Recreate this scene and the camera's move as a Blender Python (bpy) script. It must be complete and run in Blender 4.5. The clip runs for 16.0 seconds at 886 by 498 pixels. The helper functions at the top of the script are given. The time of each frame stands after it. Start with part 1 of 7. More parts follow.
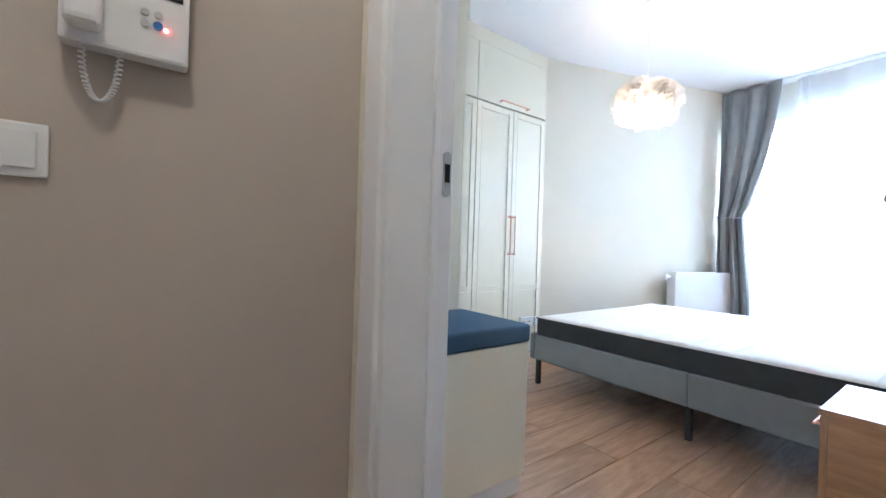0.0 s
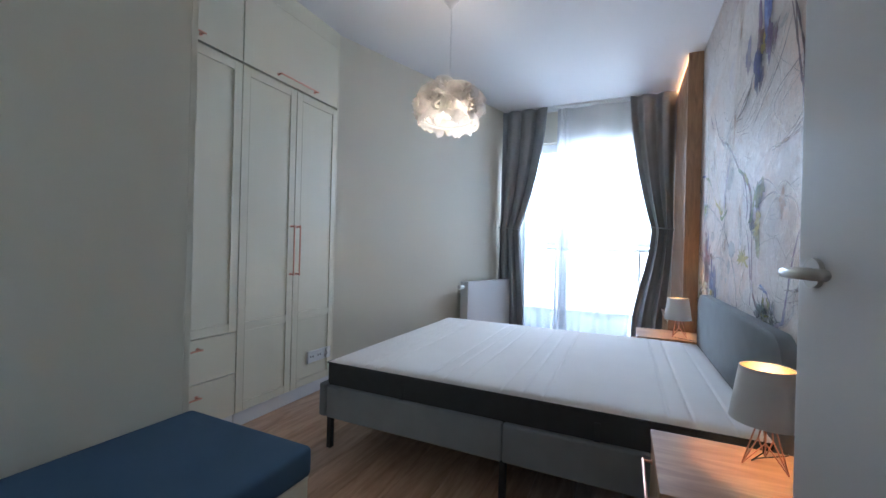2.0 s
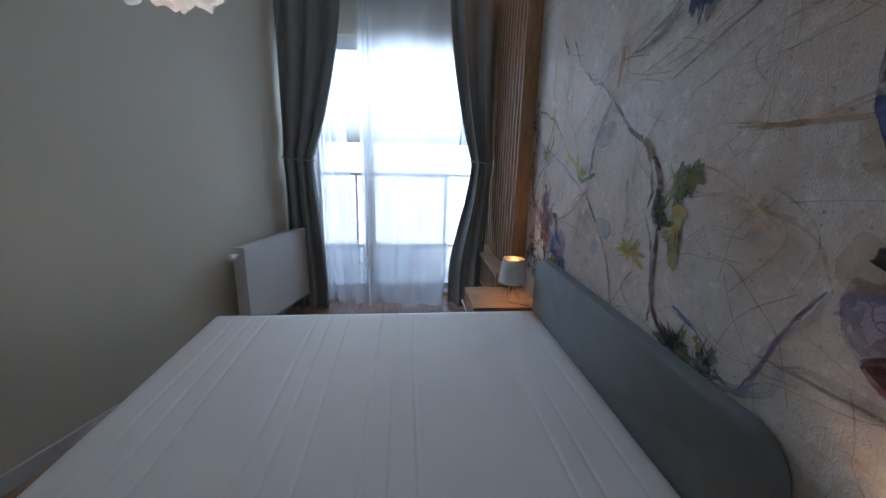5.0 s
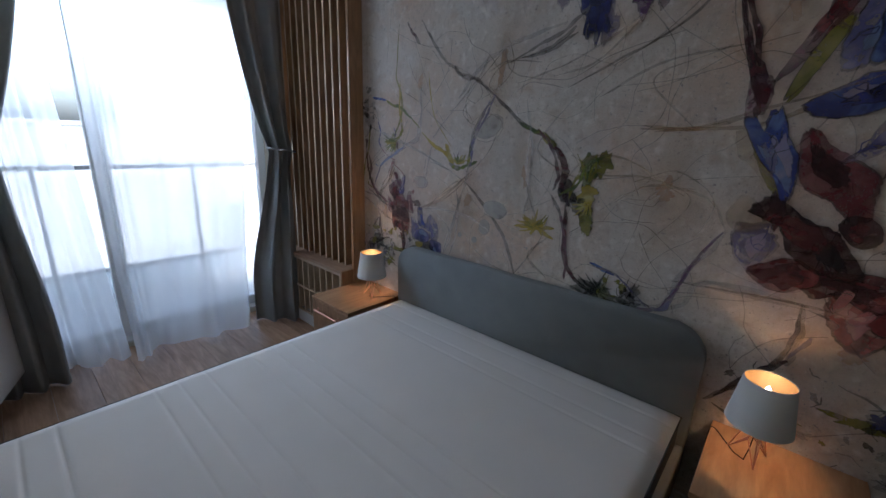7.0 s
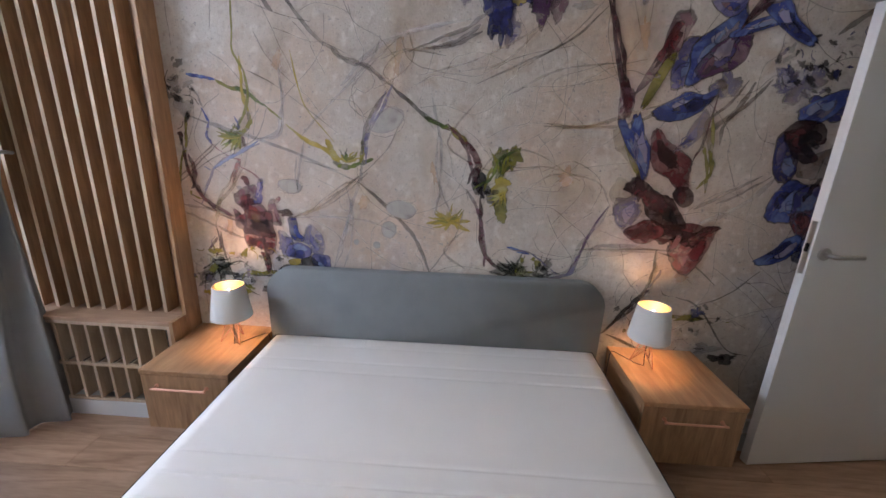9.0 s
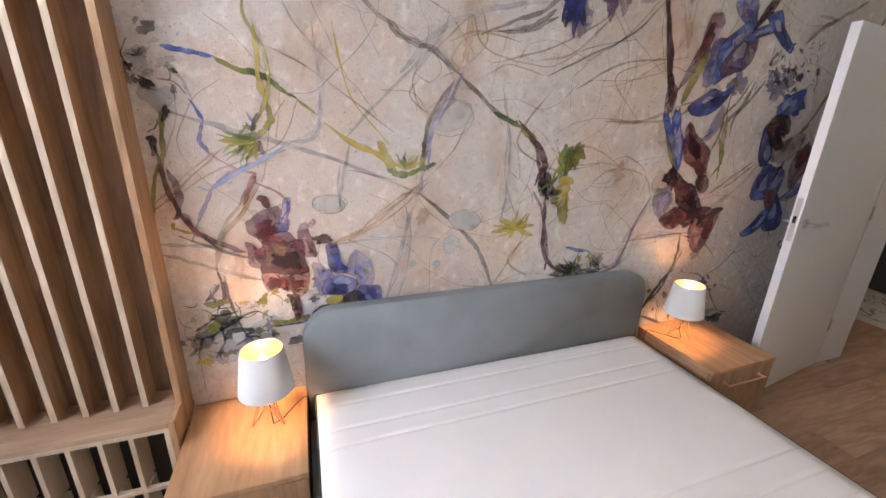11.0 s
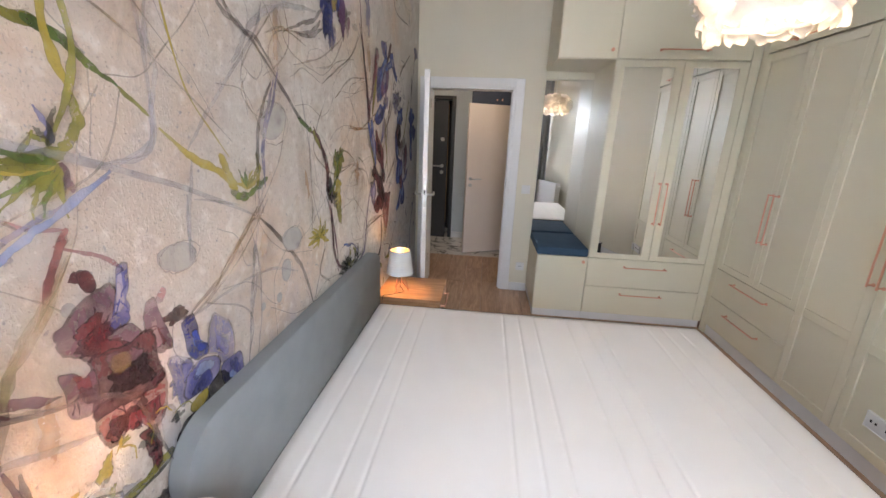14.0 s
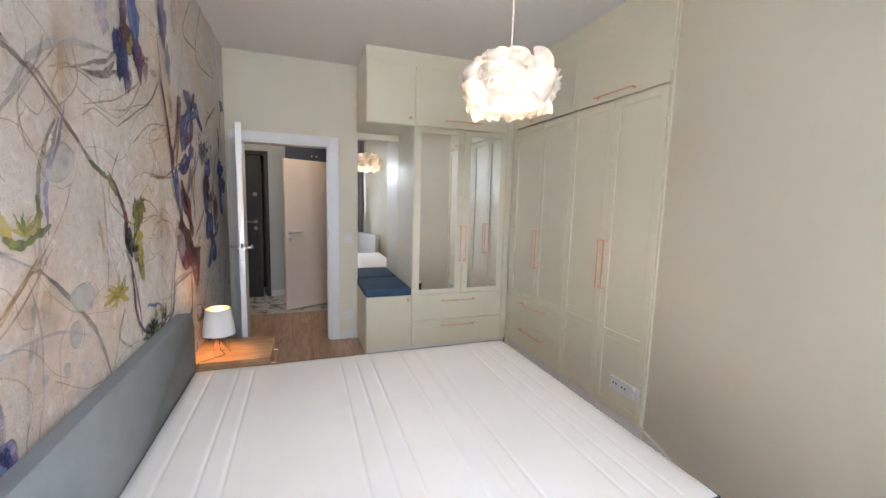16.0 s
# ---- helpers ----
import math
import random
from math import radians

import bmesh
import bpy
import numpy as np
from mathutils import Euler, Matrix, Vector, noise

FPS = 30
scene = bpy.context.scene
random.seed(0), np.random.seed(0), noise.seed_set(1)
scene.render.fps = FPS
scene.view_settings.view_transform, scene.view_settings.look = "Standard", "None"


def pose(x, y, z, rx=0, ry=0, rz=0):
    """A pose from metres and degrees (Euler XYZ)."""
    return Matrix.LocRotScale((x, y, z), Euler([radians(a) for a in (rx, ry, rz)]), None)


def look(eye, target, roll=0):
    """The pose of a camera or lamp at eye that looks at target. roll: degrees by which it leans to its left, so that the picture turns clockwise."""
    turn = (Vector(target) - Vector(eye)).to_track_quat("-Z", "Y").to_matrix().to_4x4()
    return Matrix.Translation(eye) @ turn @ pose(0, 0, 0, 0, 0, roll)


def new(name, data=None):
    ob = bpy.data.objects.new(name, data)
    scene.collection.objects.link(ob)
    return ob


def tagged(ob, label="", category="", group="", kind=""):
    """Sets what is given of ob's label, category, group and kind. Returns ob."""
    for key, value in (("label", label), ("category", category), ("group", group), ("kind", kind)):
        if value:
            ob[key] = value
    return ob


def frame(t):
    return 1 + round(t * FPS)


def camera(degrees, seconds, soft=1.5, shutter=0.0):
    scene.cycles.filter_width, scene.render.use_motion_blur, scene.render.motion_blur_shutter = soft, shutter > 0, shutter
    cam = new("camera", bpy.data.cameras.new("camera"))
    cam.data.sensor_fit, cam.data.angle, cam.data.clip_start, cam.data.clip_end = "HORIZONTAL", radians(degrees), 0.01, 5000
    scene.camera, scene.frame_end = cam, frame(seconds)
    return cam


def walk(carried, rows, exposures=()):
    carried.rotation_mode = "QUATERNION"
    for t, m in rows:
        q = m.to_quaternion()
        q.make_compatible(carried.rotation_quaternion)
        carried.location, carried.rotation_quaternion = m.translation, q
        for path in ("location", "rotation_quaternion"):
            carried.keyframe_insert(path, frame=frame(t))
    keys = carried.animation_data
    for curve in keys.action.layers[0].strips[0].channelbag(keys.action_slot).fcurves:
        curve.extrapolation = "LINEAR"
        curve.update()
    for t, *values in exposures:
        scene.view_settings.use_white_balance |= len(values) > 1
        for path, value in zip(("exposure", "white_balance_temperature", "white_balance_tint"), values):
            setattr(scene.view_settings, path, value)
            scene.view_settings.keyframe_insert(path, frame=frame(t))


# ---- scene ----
cam = camera(96.8, 16.0)
PATH = [
    (0, (0.077, 0.148, 0.915), (1.25, 1.768, 0.912), 1.8),
    (0.5, (0.164, 0.201, 0.949), (1.612, 1.581, 0.947), 1.9),
    (1, (0.292, 0.295, 0.991), (1.915, 1.464, 0.993), 1.8),
    (1.5, (0.437, 0.419, 1.031), (2.186, 1.389, 1.03), 1.7),
    (2, (0.556, 0.537, 1.084), (2.371, 1.377, 1.081), 1.5),
    (2.5, (0.716, 0.603, 1.16), (2.591, 1.301, 1.154), 1.3),
    (3, (0.87, 0.63, 1.271), (2.8, 1.15, 1.205), 1.1),
    (3.2, (0.926, 0.638, 1.326), (2.868, 1.105, 1.216), 1.0),
    (5.3, (1.677, 0.931, 1.448), (3.563, 0.55, 0.901), 1.6),
    (5.5, (1.755, 0.963, 1.45), (3.6, 0.446, 0.875), 1.7),
    (6, (1.887, 1.145, 1.456), (3.592, 0.266, 0.892), 1.9),
    (6.5, (1.963, 1.42, 1.467), (3.476, 0.232, 0.918), 2.3),
    (7, (2.093, 1.661, 1.45), (3.36, 0.208, 0.917), 2.2),
    (7.5, (2.255, 1.814, 1.468), (3.249, 0.164, 0.932), 2.0),
    (8, (2.45, 1.899, 1.477), (3.132, 0.096, 0.943), 2.0),
    (8.5, (2.664, 1.883, 1.472), (3.07, 0.004, 0.919), 1.8),
    (8.7, (2.762, 1.861, 1.465), (3.042, -0.041, 0.914), 1.9),
    (10.8, (3.725, 1.539, 1.529), (3.104, -0.253, 0.894), 1.7),
    (11, (3.807, 1.452, 1.513), (3.172, -0.337, 0.883), 1.6),
    (11.5, (3.991, 1.238, 1.504), (3.253, -0.509, 0.868), 2.0),
    (12, (4.086, 1.036, 1.49), (3.165, -0.619, 0.849), 1.9),
    (12.5, (4.144, 0.823, 1.51), (2.96, -0.66, 0.88), 2.1),
    (13, (4.246, 0.701, 1.524), (2.731, -0.446, 0.9), 2.5),
    (13.5, (4.405, 0.645, 1.518), (2.628, -0.051, 0.92), 2.2),
    (14, (4.514, 0.683, 1.491), (2.599, 0.491, 0.947), 2.2),
    (14.5, (4.599, 0.708, 1.472), (2.647, 0.833, 1.053), 1.8),
    (15, (4.623, 0.678, 1.457), (2.684, 1.068, 1.16), 1.7),
    (15.5, (4.646, 0.644, 1.439), (2.749, 1.231, 1.207), 1.7),
    (16, (4.682, 0.64, 1.441), (2.813, 1.311, 1.2), 1.5),
]
# stops, kelvin and tint by which the picture changes on the way
EXPOSURES = [(0.0, 5.85, 5170, 10), (0.5, 5.32, 5120, 10), (1.0, 4.87, 5170, 11), (1.5, 4.5, 5220, 11), (2.5, 3.97, 5270, 11), (3.0, 3.52, 5320, 12), (5.5, 3.0, 5460, 12), (6.5, 2.87, 5560, 12), (7.5, 3.04, 5660, 13), (8.5, 3.84, 6010, 17), (11.0, 4.87, 6530, 20), (12.0, 4.87, 6580, 20), (13.0, 4.84, 6530, 18), (14.0, 4.81, 6580, 17), (16.0, 4.86, 6480, 15)]
walk(cam, [(t, look(eye, target, roll)) for t, eye, target, roll in PATH], EXPOSURES)


# ---- world and lights ----
world = bpy.data.worlds.new("sky")
scene.world = world
world.use_nodes = True
wn = world.node_tree.nodes
sky = wn.new("ShaderNodeTexSky")
sky.sky_type = "NISHITA"
sky.sun_disc = False
sky.sun_elevation = radians(42)
sky.sun_rotation = radians(250)
sky.dust_density = 4.0
wn["Background"].inputs["Strength"].default_value = 0.105
pale = wn.new("ShaderNodeHueSaturation")
pale.inputs["Saturation"].default_value = 0.6
world.node_tree.links.new(sky.outputs[0], pale.inputs["Color"])
world.node_tree.links.new(pale.outputs[0], wn["Background"].inputs[0])
sun = new("sun", bpy.data.lights.new("sun", "SUN"))
sun.data.energy, sun.data.angle, sun.data.color = 1.0, radians(20), (1, 0.96, 0.9)
sun.matrix_basis = look((0, 0, 0), (0.5, 0.25, -0.8))


def lamp_light(name, place, power, colour, radius):
    ob = new(name, bpy.data.lights.new(name, "POINT"))
    ob.data.energy, ob.data.color, ob.data.shadow_soft_size = power, colour, radius
    ob.location = place
    return ob


WARM = (1.0, 0.49, 0.17)
lamp_light("bedside_bulb_light", (3.992, 0.165, 0.697), 0.70, WARM, 0.02)
lamp_light("bedside_bulb_light", (2.022, 0.145, 0.697), 0.60, WARM, 0.02)
lamp_light("pendant_bulb_light", (2.9, 1.605, 2.025), 0.68, (1.0, 0.73, 0.50), 0.05)
lamp_light("hall_light", (-0.12, 0.3, 2.5), 0.46, (1.0, 0.84, 0.63), 0.10)

# area lamp added just outside the glass to strengthen the sky's light
sky_fill = new("window_skylight", bpy.data.lights.new("window_skylight", "AREA"))
sky_fill.data.shape, sky_fill.data.size, sky_fill.data.size_y = "RECTANGLE", 1.40, 0.40
sky_fill.data.energy, sky_fill.data.color = 2.15, (0.84, 0.93, 1.0)
sky_fill.matrix_basis = look((5.53, 0.94, 2.05), (3.4, 1.15, 1.1))
sky_fill.data.spread = radians(125)

# ---- materials ----


def material(name, colour, rough=0.6, metal=0.0, vary=0.06, scale=6.0, fine=120.0, bump=0.05, depth=0.002, spread=0.0):
    """A surface with broad and fine variation of its colour and a fine relief."""
    m = bpy.data.materials.new(name)
    m.use_nodes = True
    n, l = m.node_tree.nodes, m.node_tree.links
    b = n["Principled BSDF"]
    b.inputs["Roughness"].default_value, b.inputs["Metallic"].default_value = rough, metal
    co = n.new("ShaderNodeTexCoord")
    big, small = n.new("ShaderNodeTexNoise"), n.new("ShaderNodeTexNoise")
    big.inputs["Scale"].default_value, small.inputs["Scale"].default_value = scale, fine
    big.inputs["Detail"].default_value = small.inputs["Detail"].default_value = 4
    mix = n.new("ShaderNodeMath"); mix.operation = "MULTIPLY_ADD"
    l.new(co.outputs["Object"], big.inputs["Vector"]); l.new(co.outputs["Object"], small.inputs["Vector"])
    l.new(small.outputs["Fac"], mix.inputs[0]); mix.inputs[1].default_value = 0.4
    l.new(big.outputs["Fac"], mix.inputs[2])
    ramp = n.new("ShaderNodeMapRange")
    ramp.inputs["From Min"].default_value, ramp.inputs["From Max"].default_value = 0.4, 1.0
    ramp.inputs["To Min"].default_value, ramp.inputs["To Max"].default_value = 1 - vary, 1 + vary
    l.new(mix.outputs[0], ramp.inputs["Value"])
    val = ramp.outputs[0]
    if spread:
        info, m2 = n.new("ShaderNodeObjectInfo"), n.new("ShaderNodeMapRange")
        m2.inputs["To Min"].default_value, m2.inputs["To Max"].default_value = 1 - spread, 1 + spread
        l.new(info.outputs["Random"], m2.inputs["Value"])
        mu = n.new("ShaderNodeMath"); mu.operation = "MULTIPLY"
        l.new(val, mu.inputs[0]); l.new(m2.outputs[0], mu.inputs[1]); val = mu.outputs[0]
    tint = n.new("ShaderNodeVectorMath"); tint.operation = "SCALE"
    tint.inputs[0].default_value = colour
    l.new(val, tint.inputs["Scale"])
    l.new(tint.outputs[0], b.inputs["Base Color"])
    if bump:
        bu = n.new("ShaderNodeBump")
        bu.inputs["Strength"].default_value, bu.inputs["Distance"].default_value = bump, depth
        l.new(small.outputs["Fac"], bu.inputs["Height"]); l.new(bu.outputs[0], b.inputs["Normal"])
    return m


def wood_material(name, light, dark, stretch, rough=0.45, spread=0.12, knots=True):
    """Oak: long grain along one axis, darker streaks, and knots."""
    m = bpy.data.materials.new(name)
    m.use_nodes = True
    n, l = m.node_tree.nodes, m.node_tree.links
    b = n["Principled BSDF"]
    co, info = n.new("ShaderNodeTexCoord"), n.new("ShaderNodeObjectInfo")
    add = n.new("ShaderNodeVectorMath"); add.operation = "MULTIPLY_ADD"
    l.new(info.outputs["Random"], add.inputs[0]); add.inputs[1].default_value = (37, 11, 23)
    l.new(co.outputs["Object"], add.inputs[2])
    mp = n.new("ShaderNodeMapping"); mp.inputs["Scale"].default_value = stretch
    l.new(add.outputs[0], mp.inputs["Vector"])
    grain, streak = n.new("ShaderNodeTexNoise"), n.new("ShaderNodeTexNoise")
    grain.inputs["Scale"].default_value, grain.inputs["Detail"].default_value, grain.inputs["Distortion"].default_value = 14, 8, 0.4
    streak.inputs["Scale"].default_value, streak.inputs["Detail"].default_value, streak.inputs["Distortion"].default_value = 2.6, 5, 1.6
    l.new(mp.outputs[0], grain.inputs["Vector"]); l.new(mp.outputs[0], streak.inputs["Vector"])
    mu = n.new("ShaderNodeMath"); mu.operation = "MULTIPLY_ADD"; mu.inputs[1].default_value = 0.45
    l.new(grain.outputs["Fac"], mu.inputs[0]); l.new(streak.outputs["Fac"], mu.inputs[2])
    cr = n.new("ShaderNodeValToRGB")
    cr.color_ramp.elements[0].position, cr.color_ramp.elements[1].position = 0.48, 0.92
    cr.color_ramp.elements[0].color, cr.color_ramp.elements[1].color = (*dark, 1), (*light, 1)
    l.new(mu.outputs[0], cr.inputs[0])
    m2 = n.new("ShaderNodeMapRange")
    m2.inputs["To Min"].default_value, m2.inputs["To Max"].default_value = 1 - spread, 1 + spread
    l.new(info.outputs["Random"], m2.inputs["Value"])
    sc = n.new("ShaderNodeVectorMath"); sc.operation = "SCALE"
    l.new(cr.outputs[0], sc.inputs[0]); l.new(m2.outputs[0], sc.inputs["Scale"])
    out = sc.outputs[0]
    if knots:
        vo = n.new("ShaderNodeTexVoronoi"); vo.inputs["Scale"].default_value = 2.2
        mk = n.new("ShaderNodeMapping"); mk.inputs["Scale"].default_value = tuple(0.55 + 0.45 * min(s, 1.6) for s in stretch)
        l.new(add.outputs[0], mk.inputs["Vector"]); l.new(mk.outputs[0], vo.inputs["Vector"])
        kr = n.new("ShaderNodeValToRGB")
        kr.color_ramp.elements[0].position, kr.color_ramp.elements[1].position = 0.02, 0.13
        kr.color_ramp.elements[0].color, kr.color_ramp.elements[1].color = (0.35, 0.3, 0.26, 1), (1, 1, 1, 1)
        l.new(vo.outputs["Distance"], kr.inputs[0])
        mm = n.new("ShaderNodeMix"); mm.data_type = "RGBA"; mm.blend_type = "MULTIPLY"; mm.inputs[0].default_value = 0.75
        l.new(out, mm.inputs[6]); l.new(kr.outputs[0], mm.inputs[7]); out = mm.outputs[2]
    l.new(out, b.inputs["Base Color"])
    b.inputs["Roughness"].default_value = rough
    bu = n.new("ShaderNodeBump"); bu.inputs["Strength"].default_value, bu.inputs["Distance"].default_value = 0.12, 0.002
    l.new(grain.outputs["Fac"], bu.inputs["Height"]); l.new(bu.outputs[0], b.inputs["Normal"])
    return m


def glass_material(name, colour=(1, 1, 1)):
    m = bpy.data.materials.new(name)
    m.use_nodes = True
    n, l = m.node_tree.nodes, m.node_tree.links
    tr, gl, mix, fr = n.new("ShaderNodeBsdfTransparent"), n.new("ShaderNodeBsdfGlossy"), n.new("ShaderNodeMixShader"), n.new("ShaderNodeFresnel")
    tr.inputs[0].default_value = (*colour, 1)
    gl.inputs["Roughness"].default_value = 0.02
    l.new(fr.outputs[0], mix.inputs[0]); l.new(tr.outputs[0], mix.inputs[1]); l.new(gl.outputs[0], mix.inputs[2])
    l.new(mix.outputs[0], n["Material Output"].inputs[0])
    return m


def cloth_material(name, colour, through_light, clear, weave=900.0):
    """A woven cloth that lets light through; clear is the share of open holes between its threads."""
    m = bpy.data.materials.new(name)
    m.use_nodes = True
    n, l = m.node_tree.nodes, m.node_tree.links
    df, tl, tr = n.new("ShaderNodeBsdfDiffuse"), n.new("ShaderNodeBsdfTranslucent"), n.new("ShaderNodeBsdfTransparent")
    no, co, mr = n.new("ShaderNodeTexNoise"), n.new("ShaderNodeTexCoord"), n.new("ShaderNodeMapRange")
    no.inputs["Scale"].default_value = weave
    l.new(co.outputs["Object"], no.inputs["Vector"]); l.new(no.outputs["Fac"], mr.inputs["Value"])
    mr.inputs["To Min"].default_value, mr.inputs["To Max"].default_value = 0.85, 1.1
    sc = n.new("ShaderNodeVectorMath"); sc.operation = "SCALE"; sc.inputs[0].default_value = colour
    l.new(mr.outputs[0], sc.inputs["Scale"])
    l.new(sc.outputs[0], df.inputs[0]); l.new(sc.outputs[0], tl.inputs[0])
    a, c = n.new("ShaderNodeMixShader"), n.new("ShaderNodeMixShader")
    a.inputs[0].default_value, c.inputs[0].default_value = through_light, clear
    l.new(df.outputs[0], a.inputs[1]); l.new(tl.outputs[0], a.inputs[2])
    l.new(a.outputs[0], c.inputs[1]); l.new(tr.outputs[0], c.inputs[2])
    l.new(c.outputs[0], n["Material Output"].inputs[0])
    return m


def glow_material(name, colour, strength):
    m = bpy.data.materials.new(name)
    m.use_nodes = True
    n, l = m.node_tree.nodes, m.node_tree.links
    e = n.new("ShaderNodeEmission")
    e.inputs[0].default_value, e.inputs[1].default_value = (*colour, 1), strength
    l.new(e.outputs[0], n["Material Output"].inputs[0])
    return m


def emboss(n, l, b, co):
    """Wallpaper relief: upright flecks, glossier than the ground between them."""
    mp, no, ed = n.new("ShaderNodeMapping"), n.new("ShaderNodeTexNoise"), n.new("ShaderNodeMapRange")
    mp.inputs["Scale"].default_value = (1.0, 1.0, 0.6)
    no.inputs["Scale"].default_value, no.inputs["Detail"].default_value, no.inputs["Distortion"].default_value = 150, 2, 0.3
    l.new(co.outputs["Object"], mp.inputs["Vector"]); l.new(mp.outputs[0], no.inputs["Vector"])
    ed.inputs["From Min"].default_value, ed.inputs["From Max"].default_value = 0.52, 0.62
    l.new(no.outputs["Fac"], ed.inputs["Value"])
    ro = n.new("ShaderNodeMapRange")
    ro.inputs["To Min"].default_value, ro.inputs["To Max"].default_value = 0.68, 0.30
    l.new(ed.outputs[0], ro.inputs["Value"]); l.new(ro.outputs[0], b.inputs["Roughness"])
    bu = n.new("ShaderNodeBump"); bu.inputs["Strength"].default_value, bu.inputs["Distance"].default_value = 0.6, 0.0009
    l.new(ed.outputs[0], bu.inputs["Height"]); l.new(bu.outputs[0], b.inputs["Normal"])


def paper_material():
    """Printed wallpaper: cream ground with broad warm, grey and lilac washes and fine speckle."""
    m = bpy.data.materials.new("mural paper")
    m.use_nodes = True
    n, l = m.node_tree.nodes, m.node_tree.links
    b = n["Principled BSDF"]
    co = n.new("ShaderNodeTexCoord")
    last = None
    washes = (((0.54, 0.488, 0.44), (0.645, 0.60, 0.555), 1.6, 0.40, 0.62), ((0.62, 0.43, 0.30), None, 1.7, 0.49, 0.80),
              ((0.45, 0.42, 0.50), None, 3.4, 0.60, 0.90), ((0.30, 0.28, 0.28), None, 62.0, 0.665, 0.72), ((0.30, 0.24, 0.20), None, 150.0, 0.58, 0.74), ((0.80, 0.75, 0.70), None, 110.0, 0.60, 0.80), ((0.44, 0.30, 0.20), None, 9.0, 0.58, 0.95), ((0.40, 0.33, 0.29), None, 38.0, 0.52, 0.90), ((0.84, 0.80, 0.75), None, 24.0, 0.56, 0.85))
    for i, (c, c2, s, lo, hi) in enumerate(washes):
        no, mr = n.new("ShaderNodeTexNoise"), n.new("ShaderNodeMapRange")
        mp = n.new("ShaderNodeMapping"); mp.inputs["Location"].default_value = (i * 7.3, i * 3.1, i * 5.7)
        l.new(co.outputs["Object"], mp.inputs["Vector"]); l.new(mp.outputs[0], no.inputs["Vector"])
        no.inputs["Scale"].default_value, no.inputs["Detail"].default_value = s, 6
        no.inputs["Distortion"].default_value = 0.6 if s < 10 else 0.0
        mr.inputs["From Min"].default_value, mr.inputs["From Max"].default_value = lo, hi
        l.new(no.outputs["Fac"], mr.inputs["Value"])
        mx = n.new("ShaderNodeMix"); mx.data_type = "RGBA"
        l.new(mr.outputs[0], mx.inputs[0])
        if last is None:
            mx.inputs[6].default_value, mx.inputs[7].default_value = (*c, 1), (*c2, 1)
        else:
            l.new(last, mx.inputs[6]); mx.inputs[7].default_value = (*c, 1)
        last = mx.outputs[2]
    l.new(last, b.inputs["Base Color"])
    emboss(n, l, b, co)
    return m


WALL = material("cream wall paint", (0.73, 0.69, 0.575), 0.7, vary=0.02, scale=1.5, fine=300, bump=0.08, depth=0.001)
CEIL = material("white ceiling paint", (0.80, 0.79, 0.78), 0.8, vary=0.015, scale=1.5, fine=300, bump=0.05, depth=0.001)
FRONT = material("cream satin lacquer", (0.74, 0.70, 0.555), 0.42, vary=0.015, scale=2, fine=200, bump=0.02, depth=0.0006)
WHITE = material("white lacquer", (0.78, 0.78, 0.78), 0.35, vary=0.015, scale=3, fine=200, bump=0.02, depth=0.0006)
BASE = material("white plinth paint", (0.74, 0.74, 0.74), 0.4, vary=0.03, scale=5, fine=150, bump=0.03)
PLASTIC = material("white plastic", (0.74, 0.74, 0.73), 0.32, vary=0.01, bump=0.0)
COPPER = material("brushed copper", (0.78, 0.44, 0.32), 0.28, 1.0, vary=0.05, fine=400, bump=0.03)
STEEL = material("brushed steel", (0.58, 0.57, 0.55), 0.3, 1.0, vary=0.05, fine=400, bump=0.03)
BLACK = material("black metal", (0.018, 0.018, 0.02), 0.45, vary=0.1, bump=0.02)
DARKHOLE = material("black slot", (0.006, 0.006, 0.006), 0.8, vary=0.02, bump=0.0)
GREYFAB = material("blue-grey woven upholstery", (0.25, 0.268, 0.28), 0.9, vary=0.09, scale=9, fine=700, bump=0.5, depth=0.002)
MATSIDE = material("charcoal mattress border", (0.050, 0.053, 0.056), 0.9, vary=0.14, scale=14, fine=500, bump=0.6, depth=0.002)
MATTOP = material("white mattress ticking", (0.80, 0.78, 0.755), 0.85, vary=0.025, scale=5, fine=520, bump=0.35, depth=0.0015)
BLUE = material("navy blue cushion cloth", (0.044, 0.091, 0.158), 0.9, vary=0.1, scale=8, fine=800, bump=0.4, depth=0.0015)
CURTAIN = material("grey blackout curtain", (0.315, 0.33, 0.335), 0.6, vary=0.07, scale=7, fine=600, bump=0.35, depth=0.0015)
SHEER = cloth_material("white voile", (0.89, 0.91, 0.94), 0.70, 0.34)
SHADE = cloth_material("white lamp shade", (0.80, 0.79, 0.77), 0.12, 0.0)
GOLD = material("gold shade lining", (0.27, 0.18, 0.085), 0.45, 0.35, vary=0.04, bump=0.02)
PETAL = cloth_material("white plastic petal", (0.90, 0.87, 0.83), 0.52, 0.0, 60)
LINER = cloth_material("thin white plastic", (0.90, 0.88, 0.85), 0.80, 0.0, 60)
BULB = glow_material("warm bulb", (1.0, 0.80, 0.52), 2.2)
PBULB = glow_material("pendant bulb", (1.0, 0.84, 0.62), 0.6)
LED = glow_material("warm led strip", (1.0, 0.48, 0.19), 0.5)
MIRROR = material("silvered mirror", (0.90, 0.91, 0.90), 0.01, 1.0, vary=0.0, bump=0.0)
GLASS = glass_material("clear glass", (0.80, 0.82, 0.83))
FROST = cloth_material("milky balustrade glass", (0.80, 0.84, 0.86), 0.5, 0.15, 40)
